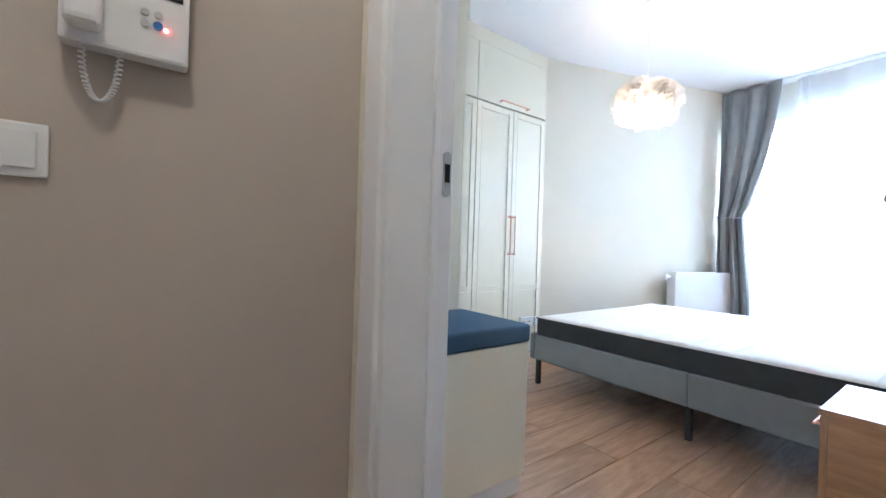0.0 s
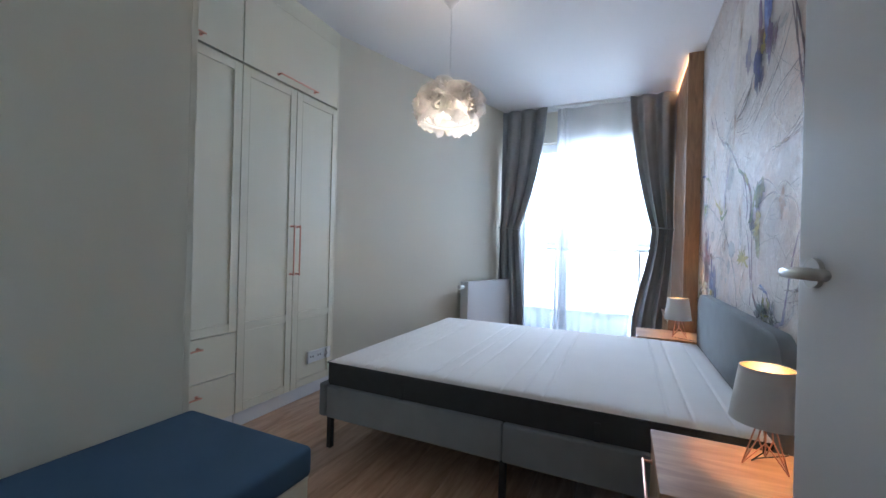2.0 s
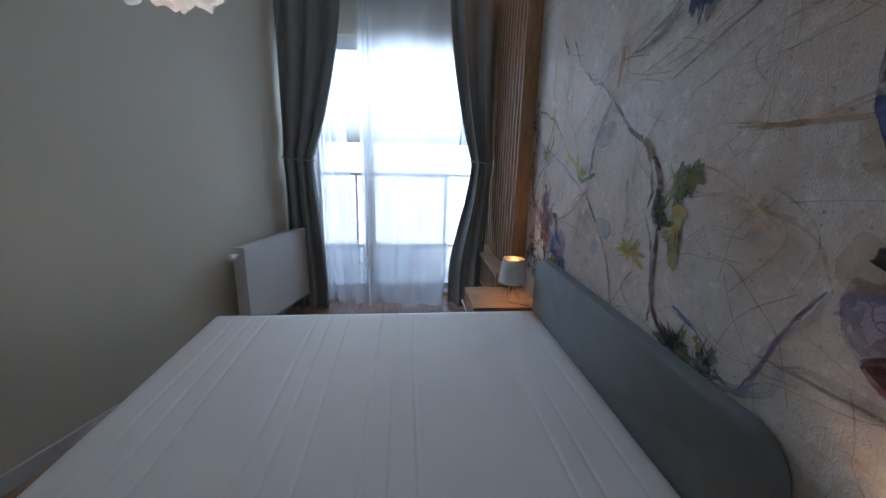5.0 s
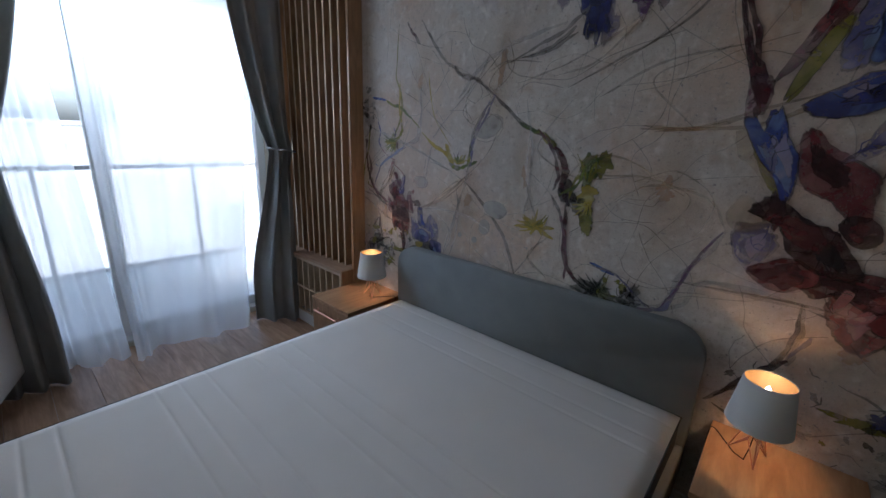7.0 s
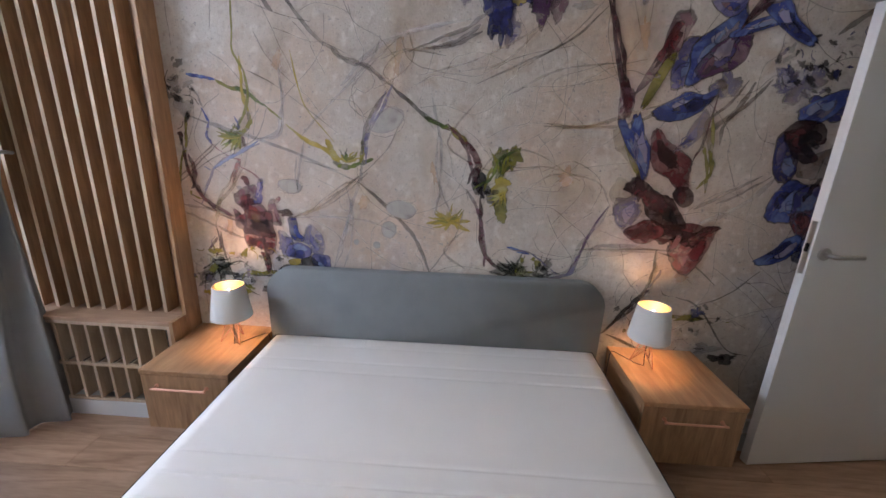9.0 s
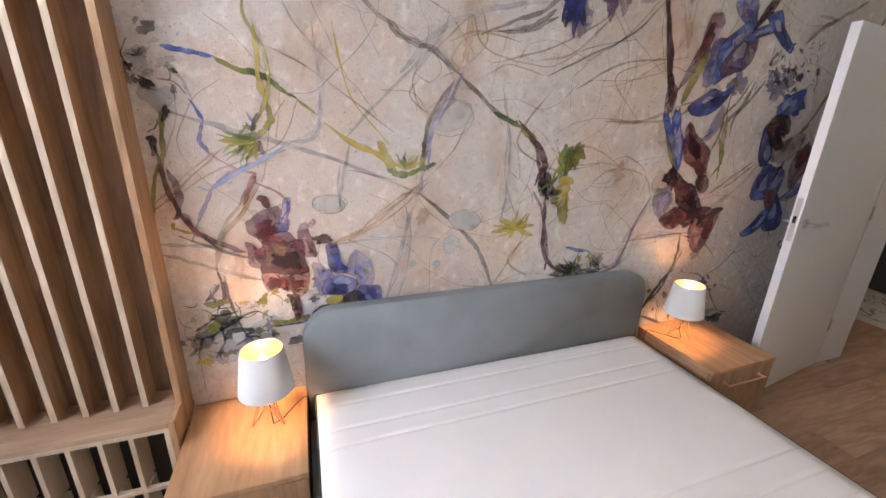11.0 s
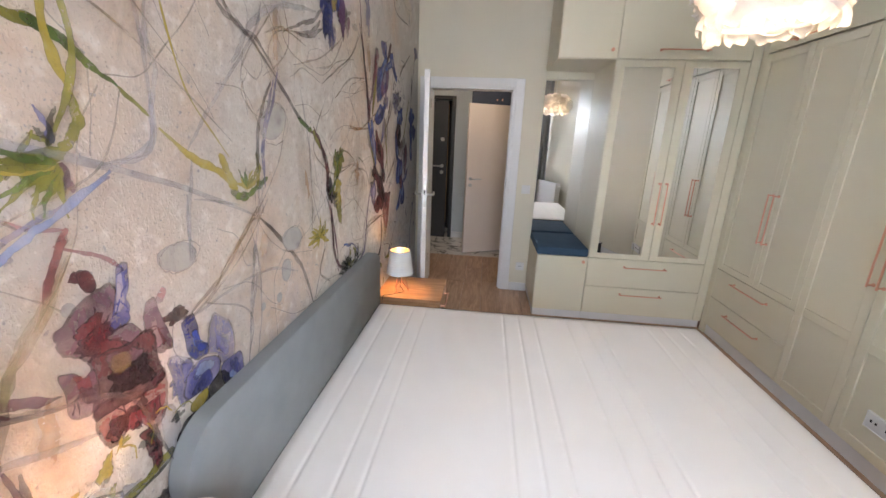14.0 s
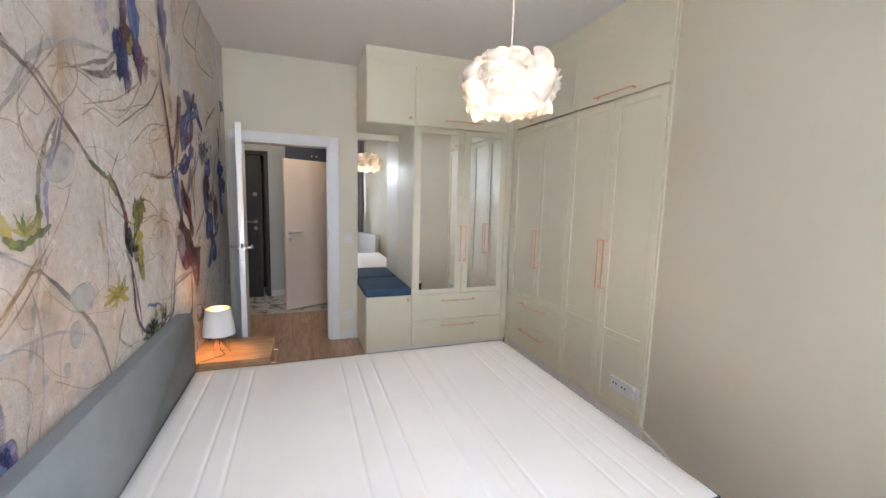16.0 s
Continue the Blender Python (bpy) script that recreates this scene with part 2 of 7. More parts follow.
OAKX = wood_material("oak floor board", (0.50, 0.325, 0.215), (0.29, 0.172, 0.105), (0.8, 6, 6), 0.36, 0.10)
OAKN = wood_material("oak veneer", (0.52, 0.305, 0.16), (0.35, 0.19, 0.092), (6, 0.9, 6), 0.45, 0.05)
OAKS = wood_material("oak shelf", (0.47, 0.31, 0.205), (0.32, 0.20, 0.125), (0.9, 7, 7), 0.45, 0.05)
OAKV = wood_material("oak veneer upright", (0.46, 0.275, 0.145), (0.26, 0.142, 0.072), (8, 8, 1), 0.45, 0.08)
OAKB = wood_material("dark oak backing", (0.33, 0.205, 0.13), (0.17, 0.10, 0.062), (6, 6, 0.8), 0.5, 0.08)
SLATEDGE = wood_material("pale oak slat edge", (0.61, 0.48, 0.345), (0.49, 0.37, 0.26), (9, 9, 1), 0.5, 0.05, False)
HALLSIDE = material("beige hall paint", (0.45, 0.39, 0.33), 0.7, vary=0.02, scale=1.5, fine=300, bump=0.08, depth=0.001)
TILE = material("white marble tile", (0.72, 0.71, 0.69), 0.2, vary=0.06, scale=2.4, fine=12, bump=0.0)
tn, tl = TILE.node_tree.nodes, TILE.node_tree.links
vein_noise, vein_ramp, vein_mix, tile_co = tn.new("ShaderNodeTexNoise"), tn.new("ShaderNodeValToRGB"), tn.new("ShaderNodeMix"), tn.new("ShaderNodeTexCoord")
vein_noise.inputs["Scale"].default_value, vein_noise.inputs["Detail"].default_value, vein_noise.inputs["Distortion"].default_value = 2.2, 6, 1.4
for pos, val in ((0.47, 1.0), (0.5, 0.12), (0.53, 1.0)):
    el = vein_ramp.color_ramp.elements.new(pos)
    el.color = (val, val, val, 1)
vein_ramp.color_ramp.elements[0].color = (1, 1, 1, 1)
vein_mix.data_type, vein_mix.blend_type = "RGBA", "MULTIPLY"
vein_mix.inputs[0].default_value = 0.85
old = tn["Principled BSDF"].inputs["Base Color"].links[0].from_socket
tl.new(tile_co.outputs["Object"], vein_noise.inputs["Vector"])
tl.new(vein_noise.outputs["Fac"], vein_ramp.inputs[0])
tl.new(old, vein_mix.inputs[6]); tl.new(vein_ramp.outputs[0], vein_mix.inputs[7])
tl.new(vein_mix.outputs[2], tn["Principled BSDF"].inputs["Base Color"])
DARKDOOR = material("anthracite door skin", (0.036, 0.037, 0.040), 0.5, vary=0.06, bump=0.05)
BEIGEDOOR = material("pale beige door skin", (0.80, 0.70, 0.62), 0.5, vary=0.02, bump=0.02)
NAVY = material("navy cabinet lacquer", (0.022, 0.036, 0.075), 0.45, vary=0.03, bump=0.01)
# brown-black standing in for the shade behind the door gap and in the grille
UNLIT = material("near black for unlit recesses", (0.030, 0.024, 0.020), 0.7, vary=0.05, bump=0.05)
HALLWALL = material("pale grey hall paint", (0.53, 0.57, 0.60), 0.7, vary=0.02, bump=0.05)
CONCRETE = material("pale balcony concrete", (0.50, 0.50, 0.49), 0.8, vary=0.08, scale=3, fine=90, bump=0.2)
# bright haze outdoors is put into these colours: paler walls, panes and ground
RENDERW = material("facade render with pale haze", (0.62, 0.63, 0.64), 0.8, vary=0.05, scale=0.4, fine=6, bump=0.05)
RENDERG = material("grey facade render paled by haze", (0.52, 0.53, 0.54), 0.8, vary=0.06, scale=0.4, fine=6, bump=0.05)
PANE = material("window pane paled by haze", (0.46, 0.48, 0.50), 0.12, vary=0.2, scale=0.3, bump=0.0)
GROUND = material("paved ground paled by haze", (0.44, 0.45, 0.44), 0.9, vary=0.25, scale=0.15, fine=3, bump=0.1)
PAPER = paper_material()

# ---- builders ----


def thing(name, label, category, at=(0, 0, 0), rz=0.0, group="", kind=""):
    ob = new(name)
    ob.empty_display_size = 0.1
    ob.matrix_basis = pose(*at, 0, 0, rz)
    return tagged(ob, label, category, group, kind)


def part(name, bm, mat, parent=None, label="", smooth=False, local=False):
    """One mesh object under a thing or a part; the bmesh is in world places unless local."""
    bmesh.ops.recalc_face_normals(bm, faces=bm.faces)
    if parent is not None and not local:
        m, p = Matrix(), parent
        while p is not None:
            m, p = p.matrix_basis @ m, p.parent
        bm.transform(m.inverted())
    me = bpy.data.meshes.new(name)
    bm.to_mesh(me)
    bm.free()
    me.materials.append(mat)
    if smooth:
        me.polygons.foreach_set("use_smooth", [True] * len(me.polygons))
    ob = new(name, me)
    ob.parent = parent
    return tagged(ob, label)


def box(x0, x1, y0, y1, z0, z1, bevel=0.0, seg=2, bm=None, m=None):
    out = bm or bmesh.new()
    made = bmesh.ops.create_cube(out, size=1.0)["verts"]
    for v in made:
        v.co = Vector((x0 + (v.co.x + 0.5) * (x1 - x0), y0 + (v.co.y + 0.5) * (y1 - y0), z0 + (v.co.z + 0.5) * (z1 - z0)))
        if m is not None:
            v.co = m @ v.co
    if bevel:
        edges = list({e for v in made for e in v.link_edges})
        bmesh.ops.bevel(out, geom=edges, offset=bevel, segments=seg, affect="EDGES", profile=0.6)
    return out


def sweep(points, radius, seg=8, bm=None, closed=False):
    """A round bar along points."""
    out = bm or bmesh.new()
    pts = [Vector(p) for p in points]
    rings, up = [], None
    for i, p in enumerate(pts):
        d = (pts[(i + 1) % len(pts)] - pts[i - 1]) if (closed or 0 < i < len(pts) - 1) else (pts[1] - pts[0] if i == 0 else pts[-1] - pts[-2])
        d.normalize()
        side = d.orthogonal().normalized() if up is None else (up - d * up.dot(d)).normalized()
        up = side
        other = d.cross(side)
        rings.append([out.verts.new(p + radius * (math.cos(a) * side + math.sin(a) * other)) for a in (2 * math.pi * k / seg for k in range(seg))])
    for i in range(len(rings) if closed else len(rings) - 1):
        a, b = rings[i], rings[(i + 1) % len(rings)]
        for k in range(seg):
            out.faces.new((a[k], a[(k + 1) % seg], b[(k + 1) % seg], b[k]))
    if not closed:
        out.faces.new(rings[0][::-1])
        out.faces.new(rings[-1])
    return out


def lathe(profile, seg=32, at=(0, 0, 0), bm=None):
    """A turned shape: profile is (radius, height) from one end to the other."""
    out = bm or bmesh.new()
    rings = [[out.verts.new((at[0] + r * math.cos(2 * math.pi * k / seg), at[1] + r * math.sin(2 * math.pi * k / seg), at[2] + z)) for k in range(seg)] for r, z in profile]
    for a, b in zip(rings, rings[1:]):
        for k in range(seg):
            out.faces.new((a[k], a[(k + 1) % seg], b[(k + 1) % seg], b[k]))
    return out


def prism(outline, z0, z1, bm=None):
    out = bm or bmesh.new()
    lo, hi = [out.verts.new((x, y, z0)) for x, y in outline], [out.verts.new((x, y, z1)) for x, y in outline]
    out.faces.new(lo[::-1]); out.faces.new(hi)
    for i in range(len(outline)):
        j = (i + 1) % len(outline)
        out.faces.new((lo[i], lo[j], hi[j], hi[i]))
    return out


def structure(name, bm, mat, label, category):
    return tagged(part(name, bm, mat), label, category, "", "structure")


# fronts: u along the front, d outwards from it, z up
FRONT_Y = Matrix(((1, 0, 0, 0), (0, -1, 0, 2.591), (0, 0, 1, 0), (0, 0, 0, 1)))
FRONT_X = Matrix(((0, 1, 0, 1.212), (1, 0, 0, 0), (0, 0, 1, 0), (0, 0, 0, 1)))


def shaker(door, m, u0, u1, z0, z1, stile=0.045, cross=(), deep=0.007, thick=0.019):
    """The stiles and rails laid round the set-back panel of a framed door."""
    g = 0.0024
    u0, u1, z0, z1 = u0 + g, u1 - g, z0 + g, z1 - g
    for a, b in ((u0, u0 + stile), (u1 - stile, u1)):
        part("stile", box(a, b, thick - deep, thick, z0, z1, 0.0012, 1, None, m), FRONT, door)
    for c in (z0 + stile / 2, *cross, z1 - stile / 2):
        part("rail", box(u0 + stile, u1 - stile, thick - deep, thick - 0.0003, c - stile / 2, c + stile / 2, 0.0012, 1, None, m), FRONT, door)


def slab(m, u0, u1, z0, z1, thick=0.019):
    g = 0.0024
    return box(u0 + g, u1 - g, 0, thick, z0 + g, z1 - g, 0.0015, 1, None, m)


def bar_handle(m, u0, z0, u1, z1, off=0.019, stand=0.032, r=0.0048):
    a, b = Vector((u0, off, z0)), Vector((u1, off, z1))
    out = Vector((0, stand, 0))
    bm = sweep([m @ (a + out - (b - a).normalized() * 0.01), m @ (b + out + (b - a).normalized() * 0.01)], r, 8)
    for p in (a, b):
        sweep([m @ p, m @ (p + out)], r * 1.05, 8, bm)
        sweep([m @ p, m @ (p + Vector((0, 0.004, 0)))], r * 1.9, 10, bm)
    return bm


def knob(m, u, z, off=0.019):
    bm = sweep([m @ Vector((u, off, z)), m @ Vector((u, off + 0.014, z))], 0.005, 10)
    return sweep([m @ Vector((u, off + 0.013, z)), m @ Vector((u, off + 0.024, z))], 0.013, 16, bm)


# ---- the shell of the rooms ----
H = 2.72
structure("wall_mural", box(0.36, 5.5, -0.2, 0.0, -0.05, H + 0.1), PAPER, "wall covered with a floral watercolour print on cream paper", "wall")
OPEN_Y0, OPEN_Y1, OPEN_Z = 0.10, 0.912, 1.955
bm = box(0.475, 0.632, OPEN_Y1 + 0.0, 3.3, -0.05, H + 0.1)
box(0.4505, 0.475, 0.986, 3.3, -0.05, H + 0.1, bm=bm)
box(0.475, 0.632, OPEN_Y0, OPEN_Y1, OPEN_Z, H + 0.1, bm=bm)
box(0.36, 0.632, 0.001, OPEN_Y0, -0.05, H + 0.1, bm=bm)
box(0.16, 0.36, -1.2, 0.0, -0.05, H + 0.1, bm=bm)
structure("wall_door", bm, WALL, "plain cream wall with a white doorway", "wall")
structure("wall_wardrobe", box(0.36, 3.1, 3.18, 3.35, -0.05, H + 0.1), WALL, "plain cream wall behind the wardrobes", "wall")
P0, P1 = Vector((2.973, 2.589)), Vector((5.45, 1.764))
nrm = Vector((-(P1 - P0).y, (P1 - P0).x)).normalized()
outline = [P0, P1, P1 + nrm * 0.2, P0 + nrm * 0.75 + Vector((0.0, 0.0))]
structure("wall_slanted", prism([(p.x, p.y) for p in outline], -0.05, H + 0.1), WALL, "plain cream slanting wall beside the window", "wall")
WX = 5.28
WY0, WY1, WZ = 0.16, 1.72, 2.36
bm = box(WX, WX + 0.28, -0.2, WY0, -0.05, H + 0.1)
box(WX, WX + 0.28, WY1, 2.2, -0.05, H + 0.1, bm=bm)
box(WX, WX + 0.28, WY0, WY1, WZ, H + 0.1, bm=bm)
box(WX, WX + 0.28, WY0, WY1, -0.2, 0.03, bm=bm)
structure("wall_window", bm, WALL, "cream wall round the tall balcony window", "wall")
structure("ceiling", box(0.3, 5.6, -0.25, 3.4, H, H + 0.12), CEIL, "plain white painted ceiling", "ceiling")
structure("subfloor", box(-2.2, 5.6, -1.3, 3.4, -0.12, -0.012), CONCRETE, "screed below the floor boards", "floor")

# skirting boards
bm = box(0.6325, 0.646, 0.986, 1.16, 0, 0.085, 0.003, 1)
structure("baseboard", bm, BASE, "white skirting board beside the doorway", "baseboard")
bm = box(0.65, 4.26, 0.0, 0.014, 0, 0.085, 0.003, 1)
structure("baseboard_mural", bm, BASE, "white skirting board under the printed wall", "baseboard")
d = (P1 - P0).normalized()
q = [P0 + d * 0.02, P1 - d * 0.1, P1 - d * 0.1 - nrm * 0.014, P0 + d * 0.02 - nrm * 0.014]
structure("baseboard_slanted", prism([(p.x, p.y) for p in q], 0, 0.085), BASE, "white skirting board along the slanting wall", "baseboard")

# doorway: lining, architraves, strike plate
door_frame = thing("door_1", "white lacquered door frame with a steel strike plate", "door frame", (0.55, 0.5, 0), kind="structure")
for y0, y1 in ((OPEN_Y0, OPEN_Y0 + 0.022), (OPEN_Y1 - 0.030, OPEN_Y1)):
    bm = box(0.352 if y0 < 0.5 else 0.462, 0.631, y0, y1, 0, OPEN_Z, 0.002, 1)
    part("jamb", bm, WHITE, door_frame)
part("head", box(0.462, 0.631, OPEN_Y0 + 0.022, OPEN_Y1 - 0.030, OPEN_Z - 0.022, OPEN_Z, 0.002, 1), WHITE, door_frame)
for xa, xb, xn in ((0.6325, 0.646, 0.6325), (0.45, 0.475, 0.345)):
    part("architrave", box(xa, xb, OPEN_Y1 - 0.006, OPEN_Y1 + 0.072, 0, OPEN_Z + 0.075, 0.007, 3), WHITE, door_frame)
    part("architrave", box(xn, xn + 0.012, OPEN_Y0 - 0.075, OPEN_Y0 + 0.006, 0, OPEN_Z + 0.075, 0.004, 2), WHITE, door_frame)
    part("architrave", box(xa, xb, OPEN_Y0 + 0.006, OPEN_Y1 - 0.006, OPEN_Z - 0.006, OPEN_Z + 0.075, 0.004, 2), WHITE, door_frame)
part("stop", box(0.568, 0.583, OPEN_Y1 - 0.042, OPEN_Y1 - 0.030, 0, OPEN_Z - 0.022, 0.002, 1), WHITE, door_frame)
outline = [(0.612 + 0.011 * math.cos(a), 1.086 + (0.041 if math.sin(a) >= 0 else -0.041) + 0.011 * math.sin(a)) for a in (2 * math.pi * (k + 0.5) / 24 for k in range(24))]
bm = prism(outline, 0.030 - OPEN_Y1, 0.0325 - OPEN_Y1)
bm.transform(Matrix(((1, 0, 0, 0), (0, 0, -1, 0), (0, 1, 0, 0), (0, 0, 0, 1))))
plate = part("strike_plate", bm, STEEL, door_frame, "steel strike plate")
part("latch_hole", box(0.605, 0.619, OPEN_Y1 - 0.0335, OPEN_Y1 - 0.0315, 1.067, 1.109), DARKHOLE, plate)


# the open door leaf, hinged at the printed wall's side
leaf_at = (0.652, 0.108)
leaf_turn = math.degrees(math.atan2(0.221 - 0.108, 1.508 - 0.652))
bedroom_door = thing("bedroom_door", "white flush door standing open, with steel lever handles", "door", (leaf_at[0], leaf_at[1], 0.008), leaf_turn)
part("leaf", box(0.0, 0.864, -0.02, 0.02, 0.0, 1.95, 0.003, 2), WHITE, bedroom_door, local=True)
part("lock_plate", box(0.8635, 0.8655, -0.011, 0.011, 0.96, 1.18, 0.0008, 1), STEEL, bedroom_door, "steel lock plate", local=True)
part("latch", box(0.865, 0.874, -0.006, 0.006, 1.055, 1.09, 0.002, 1), DARKHOLE, bedroom_door, local=True)
for s in (-1, 1):
    bm = sweep([(0.809, s * 0.02, 1.05), (0.809, s * 0.028, 1.05)], 0.026, 24)
    hd = part("rose", bm, STEEL, bedroom_door, local=True, smooth=False)
    bm = sweep([(0.809, s * 0.026, 1.05), (0.809, s * 0.062, 1.05), (0.802, s * 0.068, 1.05), (0.779, s * 0.070, 1.05), (0.689, s * 0.070, 1.05)], 0.0095, 12)
    part("lever", bm, STEEL, hd, local=True, smooth=True)
for z in (0.25, 1.0, 1.75):
    part("hinge", sweep([(-0.006, 0.022, z), (-0.006, 0.022, z + 0.08)], 0.007, 10), STEEL, bedroom_door, local=True)

# ---- the hall ----
structure("wall_hall_side", box(-0.62, 0.4495, 1.01, 1.15, -0.05, H), HALLSIDE, "plain cream hall wall carrying the door intercom", "wall")
bm = box(-1.62, -1.46, 0.14, 2.2, -0.05, H)
box(-1.62, -1.46, -0.78, 0.14, 2.02, H, bm=bm)
box(-1.62, -1.46, -1.3, -0.78, -0.05, H, bm=bm)
structure("wall_hall_far", bm, HALLWALL, "pale grey hall wall round the entrance door", "wall")
structure("wall_hall_back", box(-1.62, 0.36, -1.35, -1.2, -0.05, H), HALLWALL, "plain pale hall wall", "wall")
structure("wall_hall_end", box(-1.62, -0.62, 2.05, 2.2, -0.05, H), HALLWALL, "plain pale wall of the far room", "wall")
structure("wall_hall_room", box(-0.76, -0.62, 1.15, 2.05, -0.05, H), HALLWALL, "plain pale wall of the far room", "wall")
structure("ceiling_hall", box(-2.3, 0.45, -1.35, 2.2, H - 0.1, H), CEIL, "plain white hall ceiling", "ceiling")
# landing walls added to keep the sky out of the entrance door's gap
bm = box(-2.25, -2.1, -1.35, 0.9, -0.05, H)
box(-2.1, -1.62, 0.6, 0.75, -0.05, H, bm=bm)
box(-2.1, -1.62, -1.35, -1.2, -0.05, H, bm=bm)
structure("wall_landing", bm, UNLIT, "added wall closing off the landing outside the entrance door, darkened as if unlit", "wall")
structure("baseboard_hall", box(-1.46, -1.446, 0.196, 1.6, 0, 0.09, 0.003, 1), BASE, "white skirting board in the hall", "baseboard")

# intercom, switches, sockets
intercom = thing("door_intercom", "white wall intercom with handset, coiled cord and dark screen", "intercom", (-0.02, 1.01, 1.15))
part("body", box(-0.105, 0.062, 0.975, 1.01, 1.165, 1.39, 0.006, 2), PLASTIC, intercom)
part("screen", box(-0.035, 0.052, 0.972, 0.977, 1.272, 1.375, 0.001, 1), DARKHOLE, intercom, "dark glass screen")
part("handset", box(-0.098, -0.052, 0.945, 0.985, 1.185, 1.385, 0.012, 3), PLASTIC, intercom, smooth=False)
for i, (bx, bz) in enumerate(((0.0, 1.24), (0.018, 1.24), (0.0, 1.222))):
    part("button", sweep([(bx, 0.978, bz), (bx, 0.972, bz)], 0.006, 14), STEEL, intercom)
part("button", sweep([(0.018, 0.978, 1.222), (0.018, 0.972, 1.222)], 0.007, 14), material("blue key", (0.03, 0.16, 0.45), 0.4, bump=0), intercom, "blue talk button")
part("indicator", sweep([(0.029, 0.978, 1.218), (0.029, 0.973, 1.218)], 0.003, 8), glow_material("red indicator", (1, 0.05, 0.04), 2.0), intercom, "small red light")
pts = []
for i in range(220):
    t = i / 219
    a = math.pi * t
    cx, cz = -0.055 - 0.024 * math.cos(a), 1.168 - 0.085 * math.sin(a)
    pts.append((cx + 0.004 * math.cos(i * 0.9), 0.99 + 0.004 * math.sin(i * 0.9), cz))
part("cord", sweep(pts, 0.0016, 5), PLASTIC, intercom, "coiled white cord", smooth=True)
for ob in intercom.children:
    ob.location += Vector((0.05, 0.0, 0.052))


def wall_switch(at, rz, label, name="light_switch"):
    ob = thing(name, label, "switch" if name == "light_switch" else "socket", at, rz)
    part("frame_plate", box(-0.041, 0.041, -0.009, 0.0, -0.041, 0.041, 0.004, 2), PLASTIC, ob, local=True)
    if name == "light_switch":
        part("rocker", box(-0.029, 0.029, -0.013, -0.008, -0.029, 0.029, 0.002, 1), PLASTIC, ob, local=True)
    else:
        part("well", sweep([(0, -0.0095, 0), (0, -0.0105, 0)], 0.021, 20), BASE, ob, local=True)
        for s in (-1, 1):
            part("pin_hole", sweep([(s * 0.0095, -0.010, 0), (s * 0.0095, -0.0115, 0)], 0.003, 8), DARKHOLE, ob, local=True)
    return ob


wall_switch((-0.105, 1.01, 1.045), 0, "white light switch on the hall wall")
wall_switch((0.6325, 1.075, 1.04), 90, "white light switch beside the doorway")
wall_switch((0.6325, 1.085, 0.26), 90, "white wall socket beside the doorway", "wall_socket")

# entrance door, slightly ajar
entrance = thing("entrance_door", "anthracite entrance door standing ajar with steel locks", "door", (-1.47, -0.76, 0.0), 84)
part("leaf", box(0.0, 0.86, 0.0, 0.06, 0.01, 2.0, 0.004, 1), DARKDOOR, entrance, local=True)
part("edge_strip", box(0.8605, 0.866, 0.008, 0.052, 0.25, 1.95, 0.001, 1), GOLD, entrance, "brass edge strip", local=True)
for z, r in ((1.09, 0.026), (1.47, 0.028), (1.0, 0.026)):
    part("rose", sweep([(0.79, -0.0, z), (0.79, -0.012, z)], r, 20), STEEL, entrance, local=True)
part("lever", sweep([(0.79, -0.01, 1.09), (0.79, -0.05, 1.09), (0.77, -0.055, 1.09), (0.67, -0.055, 1.09)], 0.009, 10), STEEL, entrance, local=True, smooth=True)
bm = box(-1.475, -1.44, 0.14, 0.195, 0, 2.07, 0.003, 1)
box(-1.475, -1.44, -0.84, -0.78, 0, 2.07, 0.003, 1, bm)
box(-1.475, -1.44, -0.78, 0.14, 2.02, 2.07, 0.003, 1, bm)
structure("door_2", bm, BLACK, "black metal frame of the entrance door", "door frame")

# half open beige door with navy cabinet behind it
ax, ay, bx, by = -0.56, 0.43, -0.90, 1.085
beige = thing("hall_door", "pale beige flush door standing half open", "door", (bx, by, 0.0), math.degrees(math.atan2(ay - by, ax - bx)))
ln = math.hypot(ax - bx, ay - by)
bm = box(0.06, ln, -0.02, 0.02, 0.02, 1.91, 0.003, 1)
part("leaf", bm, BEIGEDOOR, beige, local=True)
part("bottom_cut", box(0.0, ln - 0.13, -0.0195, 0.0195, 0.03, 0.10), BEIGEDOOR, beige, local=True)
for z in (1.0, 0.92):
    part("rose", sweep([(ln - 0.055, 0.02, z), (ln - 0.055, 0.03, z)], 0.022, 18), STEEL, beige, local=True)
part("lever", sweep([(ln - 0.055, 0.03, 1.0), (ln - 0.055, 0.06, 1.0), (ln - 0.075, 0.065, 1.0), (ln - 0.19, 0.065, 1.0)], 0.008, 10), STEEL, beige, local=True, smooth=True)
cab = thing("navy_cabinet", "dark navy hall cupboard with small copper knobs", "cabinet", (-1.2, 0.8, 0.0))
part("body", box(-1.44, -1.0, 0.44, 1.9, 0.002, H - 0.102, 0.002, 1), NAVY, cab)
for y0, y1 in ((0.442, 0.80), (0.804, 1.3)):
    dd = part("door", box(-1.0, -0.981, y0, y1, 0.08, H - 0.105, 0.002, 1), NAVY, cab)
    ky = y1 - 0.03 if y0 < 0.6 else y0 + 0.03
    part("knob", sweep([(-0.981, ky, 1.99), (-0.96, ky, 1.99)], 0.010, 12), COPPER, dd, "copper knob")

# ---- the print on the wall: strokes and petals in watercolour ----


